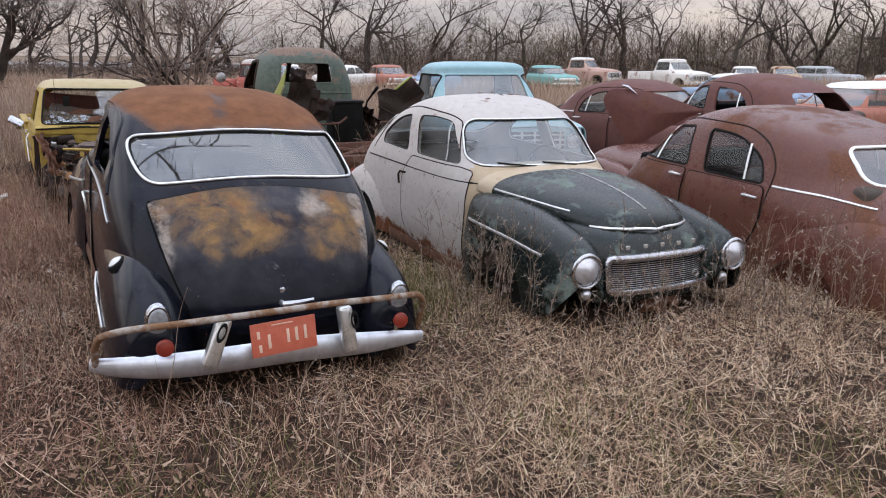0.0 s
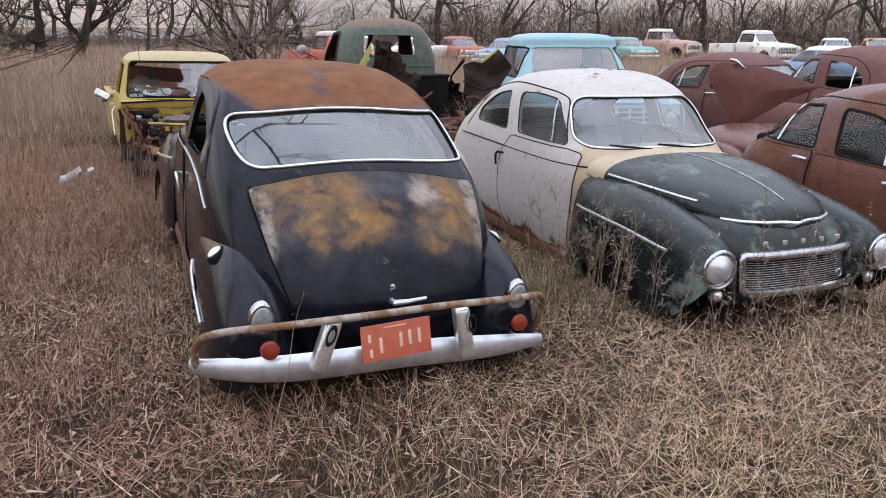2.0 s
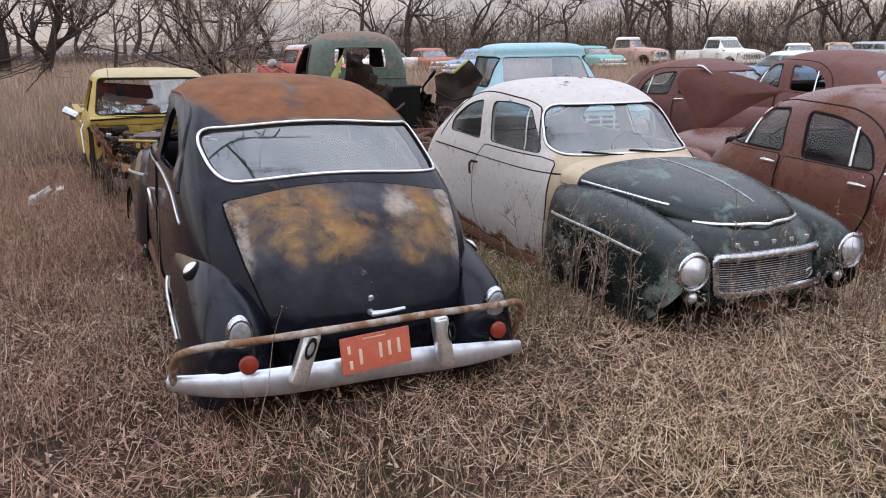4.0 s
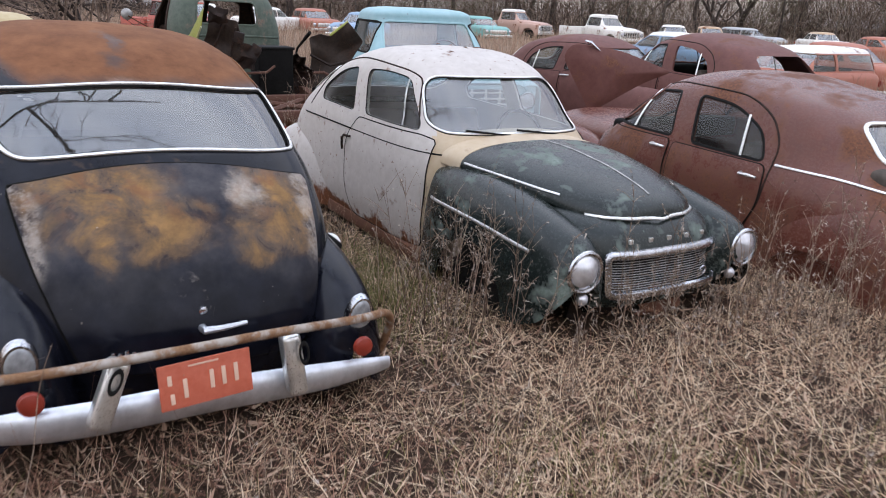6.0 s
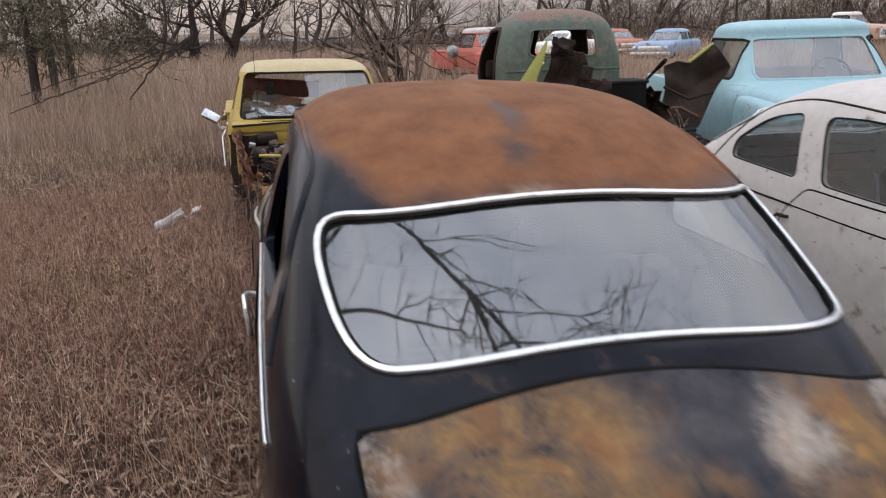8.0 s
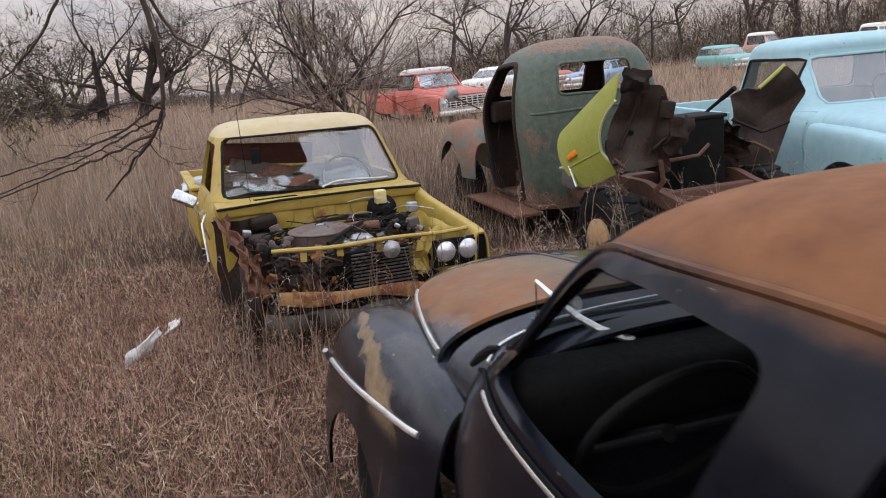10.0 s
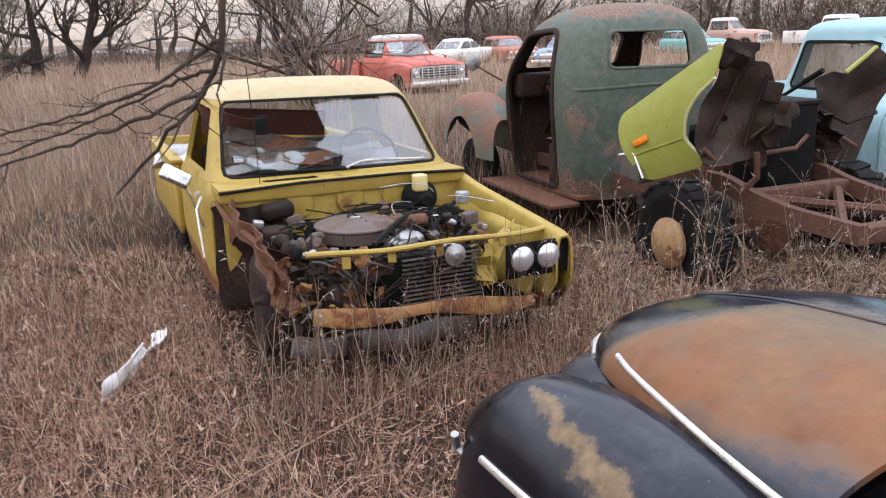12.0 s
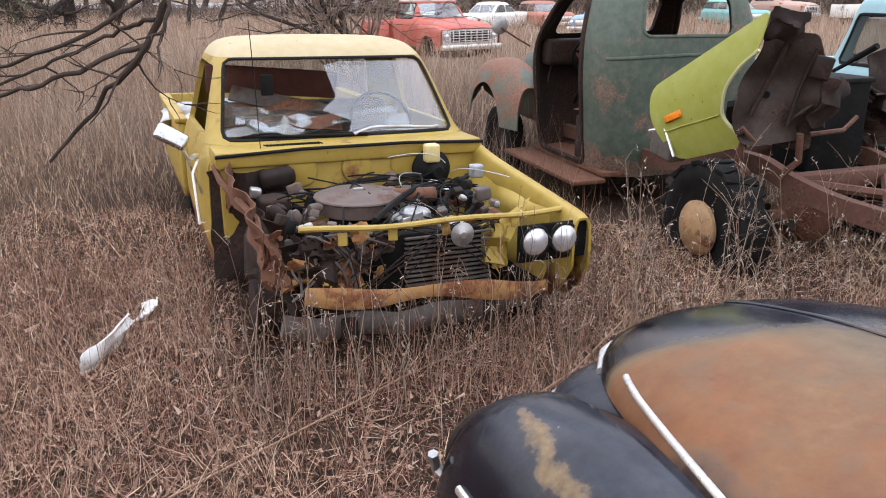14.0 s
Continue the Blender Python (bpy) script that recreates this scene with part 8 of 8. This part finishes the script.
def cedar(m, label, h, r, seed, n=3400):
    t = thing("cedar_bush", m, label, "bush", "evergreen bushes")
    rs = np.random.RandomState(seed)
    lump = rs.normal(0, 1, (26, 3)) * [r * 0.55, r * 0.55, h * 0.2] + [0, 0, h * 0.5]
    pick = rs.randint(0, 26, n)
    off = rs.normal(0, 1, (n, 3))
    off /= np.linalg.norm(off, axis=1, keepdims=True)
    p = lump[pick] + off * (r * 0.35) * rs.uniform(0.5, 1.0, (n, 1))
    p[:, 2] = np.maximum(0.05, p[:, 2])
    v, f = ribbons(p, off + rs.normal(0, 0.5, (n, 3)), rs.uniform(0.10, 0.35, n), rs.uniform(0.02, 0.05, n), np.full(n, 0.2))
    o = stuff("foliage", v, f, M["cedar"], "", "")
    o["kind"] = ""
    o.parent = t
    s = new("stem", mesh_of("stem", *tubes([([Vector((0, 0, -0.1)), Vector((0.05, 0, h * 0.4)), Vector((0, 0, h * 0.8))], [0.12, 0.09, 0.03], 0)]), M["bark_far"]))
    s.parent = t


for k, (x, y, h, r) in enumerate(((-14.6, 17.2, 3.6, 1.7), (-17.0, 20.5, 4.4, 2.2), (-19.4, 24, 3.8, 2.2), (-11.5, 56, 4.2, 3.0), (3.6, 55, 4.6, 3.4), (29, 55, 5.4, 4.0), (18, 56, 4.4, 3.2), (40, 54, 5.2, 4.0), (10, 60, 4.4, 3.4), (34, 61, 5.0, 3.6), (-3, 60, 4.0, 3.0))):
    cedar(pose(x, y, 0), "dark evergreen bush at the edge of the yard", h, r, 500 + k)

# wire fence in front of the tree line
fence = thing("wire_fence", pose(0, 53, 0), "tall wire fence with thin posts along the tree line", "fence")
for k in range(34):
    x = -46 + 3.0 * k
    part("post", moved(lathe([(0.0, 0.03), (1.9, 0.03), (1.93, 0.0)], 8, "z"), Matrix.Translation((x, 0, 0))), M["grey_steel"], fence)
for z in (0.5, 1.0, 1.5, 1.78):
    part("wire", sweep([(x, 0, z + 0.02 * math.sin(x)) for x in steps(-46, 53, 60)], 0.007, False, 4), M["grey_steel"], fence)

# white shards in the grass
for k, (x, y, rz, l) in enumerate(((-4.95, 8.05, 84, 0.36), (-5.02, 8.47, 100, 0.17))):
    t = thing("plastic_shard", pose(x, y, ground_height(x, y) + 0.05, 14 + 50 * k, -10, rz), "white plastic shard lying in dry grass", "litter", "white shards")
    part("piece", crumpled(l, 0.095, 90 + k, 0.03, 0.02, 10, 6, 0.008), M["white_plastic"], t)


# ---------------------------------------------------------------- the tree beside the camera's way, whose boughs hang into view
def hanging_bough(name, path, r0, seed, twigs, size, label):
    rnd = random.Random(seed)
    kn = [(i, *p) for i, p in enumerate(path)]
    n = 6 * len(path)
    pts = [Vector(spline(kn, t)) + Vector((rnd.gauss(0, 0.0025), rnd.gauss(0, 0.0025), rnd.gauss(0, 0.0025))) for t in steps(0, len(path) - 1, n)]
    limbs = [(pts, [max(0.003, r0 * (1 - 0.8 * i / n)) for i in range(n)], 0)]

    def twig(p, d, l, r, lev):
        q = [p.copy()]
        for i in range(4):
            d = (d + Vector((rnd.gauss(0, 0.2), rnd.gauss(0, 0.2), rnd.gauss(0, 0.16)))).normalized()
            p = p + d * l / 4
            q.append(p.copy())
        limbs.append((q, [r * (1 - 0.2 * i) for i in range(5)], 2))
        if lev:
            for k in range(3):
                i = rnd.randint(1, 4)
                twig(q[i], (d + Vector((rnd.gauss(0, 0.7), rnd.gauss(0, 0.7), rnd.gauss(0, 0.5)))).normalized(), l * rnd.uniform(0.4, 0.7), r * 0.55, lev - 1)
    for k in range(twigs):
        i = rnd.randint(n // 5, n - 2)
        d = (pts[i + 1] - pts[i]).normalized()
        twig(pts[i], (d * 0.7 + Vector((rnd.gauss(0, 0.7), rnd.gauss(0, 0.7), rnd.gauss(-0.1, 0.4)))).normalized(), size * rnd.uniform(0.5, 1.2), max(0.0025, r0 * 0.35), 2)
    o = new(name, mesh_of(name, *tubes(limbs, (8, 6, 4)), M["bark"]))
    return o


near_tree = thing("yard_tree", pose(0, 0, 0), "bare tree beside the path with boughs hanging low", "tree")
trunk = hanging_bough("trunk", [(-6.3, 3.4, -0.1), (-6.2, 3.5, 1.2), (-6.0, 3.8, 2.4), (-5.9, 4.2, 3.6), (-5.6, 4.6, 5.0)], 0.17, 1, 8, 1.0, "")
trunk.parent = near_tree
for path, r, sd, tw, size in (([(-6.0, 3.8, 2.3), (-5.2, 5.2, 2.85), (-4.2, 6.3, 2.75), (-3.84, 6.58, 2.35), (-3.75, 6.6, 1.98), (-3.73, 6.6, 1.78), (-3.74, 6.6, 1.62), (-3.80, 6.6, 1.50), (-3.90, 6.6, 1.40), (-4.05, 6.6, 1.26)], 0.0165, 2, 5, 0.22),
                              ([(-4.0, 6.45, 2.55), (-3.80, 6.62, 2.10), (-3.70, 6.7, 1.85), (-3.61, 6.7, 1.79), (-3.40, 6.75, 1.66)], 0.009, 12, 4, 0.20),
                              ([(-3.74, 6.6, 1.62), (-3.88, 6.55, 1.53), (-4.09, 6.55, 1.46), (-4.38, 6.55, 1.40), (-4.75, 6.5, 1.30)], 0.0055, 13, 4, 0.16),
                              ([(-3.78, 6.6, 1.55), (-3.92, 6.65, 1.51), (-4.10, 6.65, 1.44), (-4.29, 6.65, 1.38), (-4.60, 6.65, 1.29)], 0.005, 14, 4, 0.12),
                              ([(-3.80, 6.6, 1.50), (-3.95, 6.5, 1.44), (-4.13, 6.5, 1.39), (-4.40, 6.5, 1.32), (-4.80, 6.45, 1.20)], 0.0055, 15, 3, 0.18),
                              ([(-4.2, 6.3, 2.75), (-3.92, 6.40, 2.10), (-4.02, 6.4, 1.90), (-4.21, 6.4, 1.75), (-4.6, 6.4, 1.60)], 0.008, 16, 1, 0.15),
                              ([(-5.9, 4.2, 3.6), (-4.2, 4.6, 4.1), (-2.4, 5.3, 4.3), (-0.9, 6.2, 4.4)], 0.04, 5, 14, 0.9),
                              ([(-5.9, 4.2, 3.6), (-4.4, 5.4, 3.9), (-3.0, 6.8, 4.4), (-1.9, 8.0, 4.9)], 0.035, 6, 12, 0.9),
                              ([(-5.9, 4.2, 3.6), (-4.6, 6.0, 4.4), (-3.8, 8.0, 5.0), (-3.2, 10.0, 5.4)], 0.04, 7, 12, 1.1),
                              # overhead boughs out of view, twigs added densely to darken the rear glass reflection
                              ([(-2.4, 5.3, 4.3), (-0.9, 4.9, 4.35), (0.4, 4.5, 4.4), (1.8, 4.0, 4.6)], 0.035, 17, 40, 0.9),
                              ([(-0.9, 4.9, 4.35), (0.0, 4.2, 4.3), (0.8, 3.4, 4.4), (1.4, 2.6, 4.6)], 0.022, 18, 24, 0.7),
                              ([(0.4, 4.5, 4.4), (1.2, 5.0, 4.6), (2.2, 5.3, 4.9)], 0.02, 19, 30, 0.8),
                              ([(0.4, 4.5, 4.4), (0.9, 3.9, 4.8), (1.6, 3.2, 5.2)], 0.02, 20, 30, 0.8),
                              ([(-5.7, 4.5, 4.5), (-4.2, 4.1, 5.0), (-2.2, 4.3, 5.2), (-0.4, 4.8, 5.2)], 0.04, 8, 14, 1.0)):
    b = hanging_bough("bough", path, r, sd, tw, size, "")
    b.parent = near_tree

# pale far field beyond the trees
far = bmesh.new()
fv = [far.verts.new(p) for p in ((-190, 105, 0.03), (-26, 105, 0.03), (-34, 170, 0.03), (-260, 170, 0.03))]
far.faces.new(fv)
tagged(new("far_road", finish(far, "far_road", plain("pale_gravel", (0.27, 0.25, 0.235), 0.9, 0.0, 0.15, 0.2, 0.1), 0)), "pale gravel road beyond the field", "road", kind="structure")

# dead leaves and dirt on the roof and hood of the white coupe
mw = pose(0.455, 6.53, -0.230, -0.9, 0.8, -63.8)
rnd = random.Random(21)
for k, (x, y, z) in enumerate(((-0.05, 0.12, 1.566), (0.12, -0.20, 1.545), (-0.30, -0.05, 1.568), (-0.45, 0.15, 1.553), (0.02, -0.02, 1.568), (-0.22, 0.28, 1.552))):
    t = thing("dead_leaf", mw @ pose(x, y, z + 0.006, rnd.uniform(-12, 12), rnd.uniform(-12, 12), rnd.uniform(0, 360)), "small dead leaf lying on the white roof", "leaf", "leaves on the roof")
    part("blade", moved(sheet(rounded([(-0.035, 0.0), (0.0, 0.014), (0.04, 0.002), (0.0, -0.012)], 0.006, 3), 0.006, 0.0, 0.001, 16, 2), pose(0, 0, 0, -90, 0, 0)), M["rust"], t)

# long dry sticks lying in the grass before the yellow pickup
for k, path in enumerate(([(-4.16, 7.05), (-3.9, 7.42), (-3.55, 7.95), (-3.2, 8.35)], [(-3.05, 7.75), (-2.85, 8.1), (-2.55, 8.7)])):
    t = thing("fallen_stick", pose(path[0][0], path[0][1], ground_height(*path[0]) + 0.05), "long thin dry stick lying in the grass", "stick", "fallen sticks")
    part("wood", sweep([(x - path[0][0], y - path[0][1], 0.02 * math.sin(3 * i + k) + 0.02) for i, (x, y) in enumerate(path)], 0.004, False, 6), M["stalk"], t)
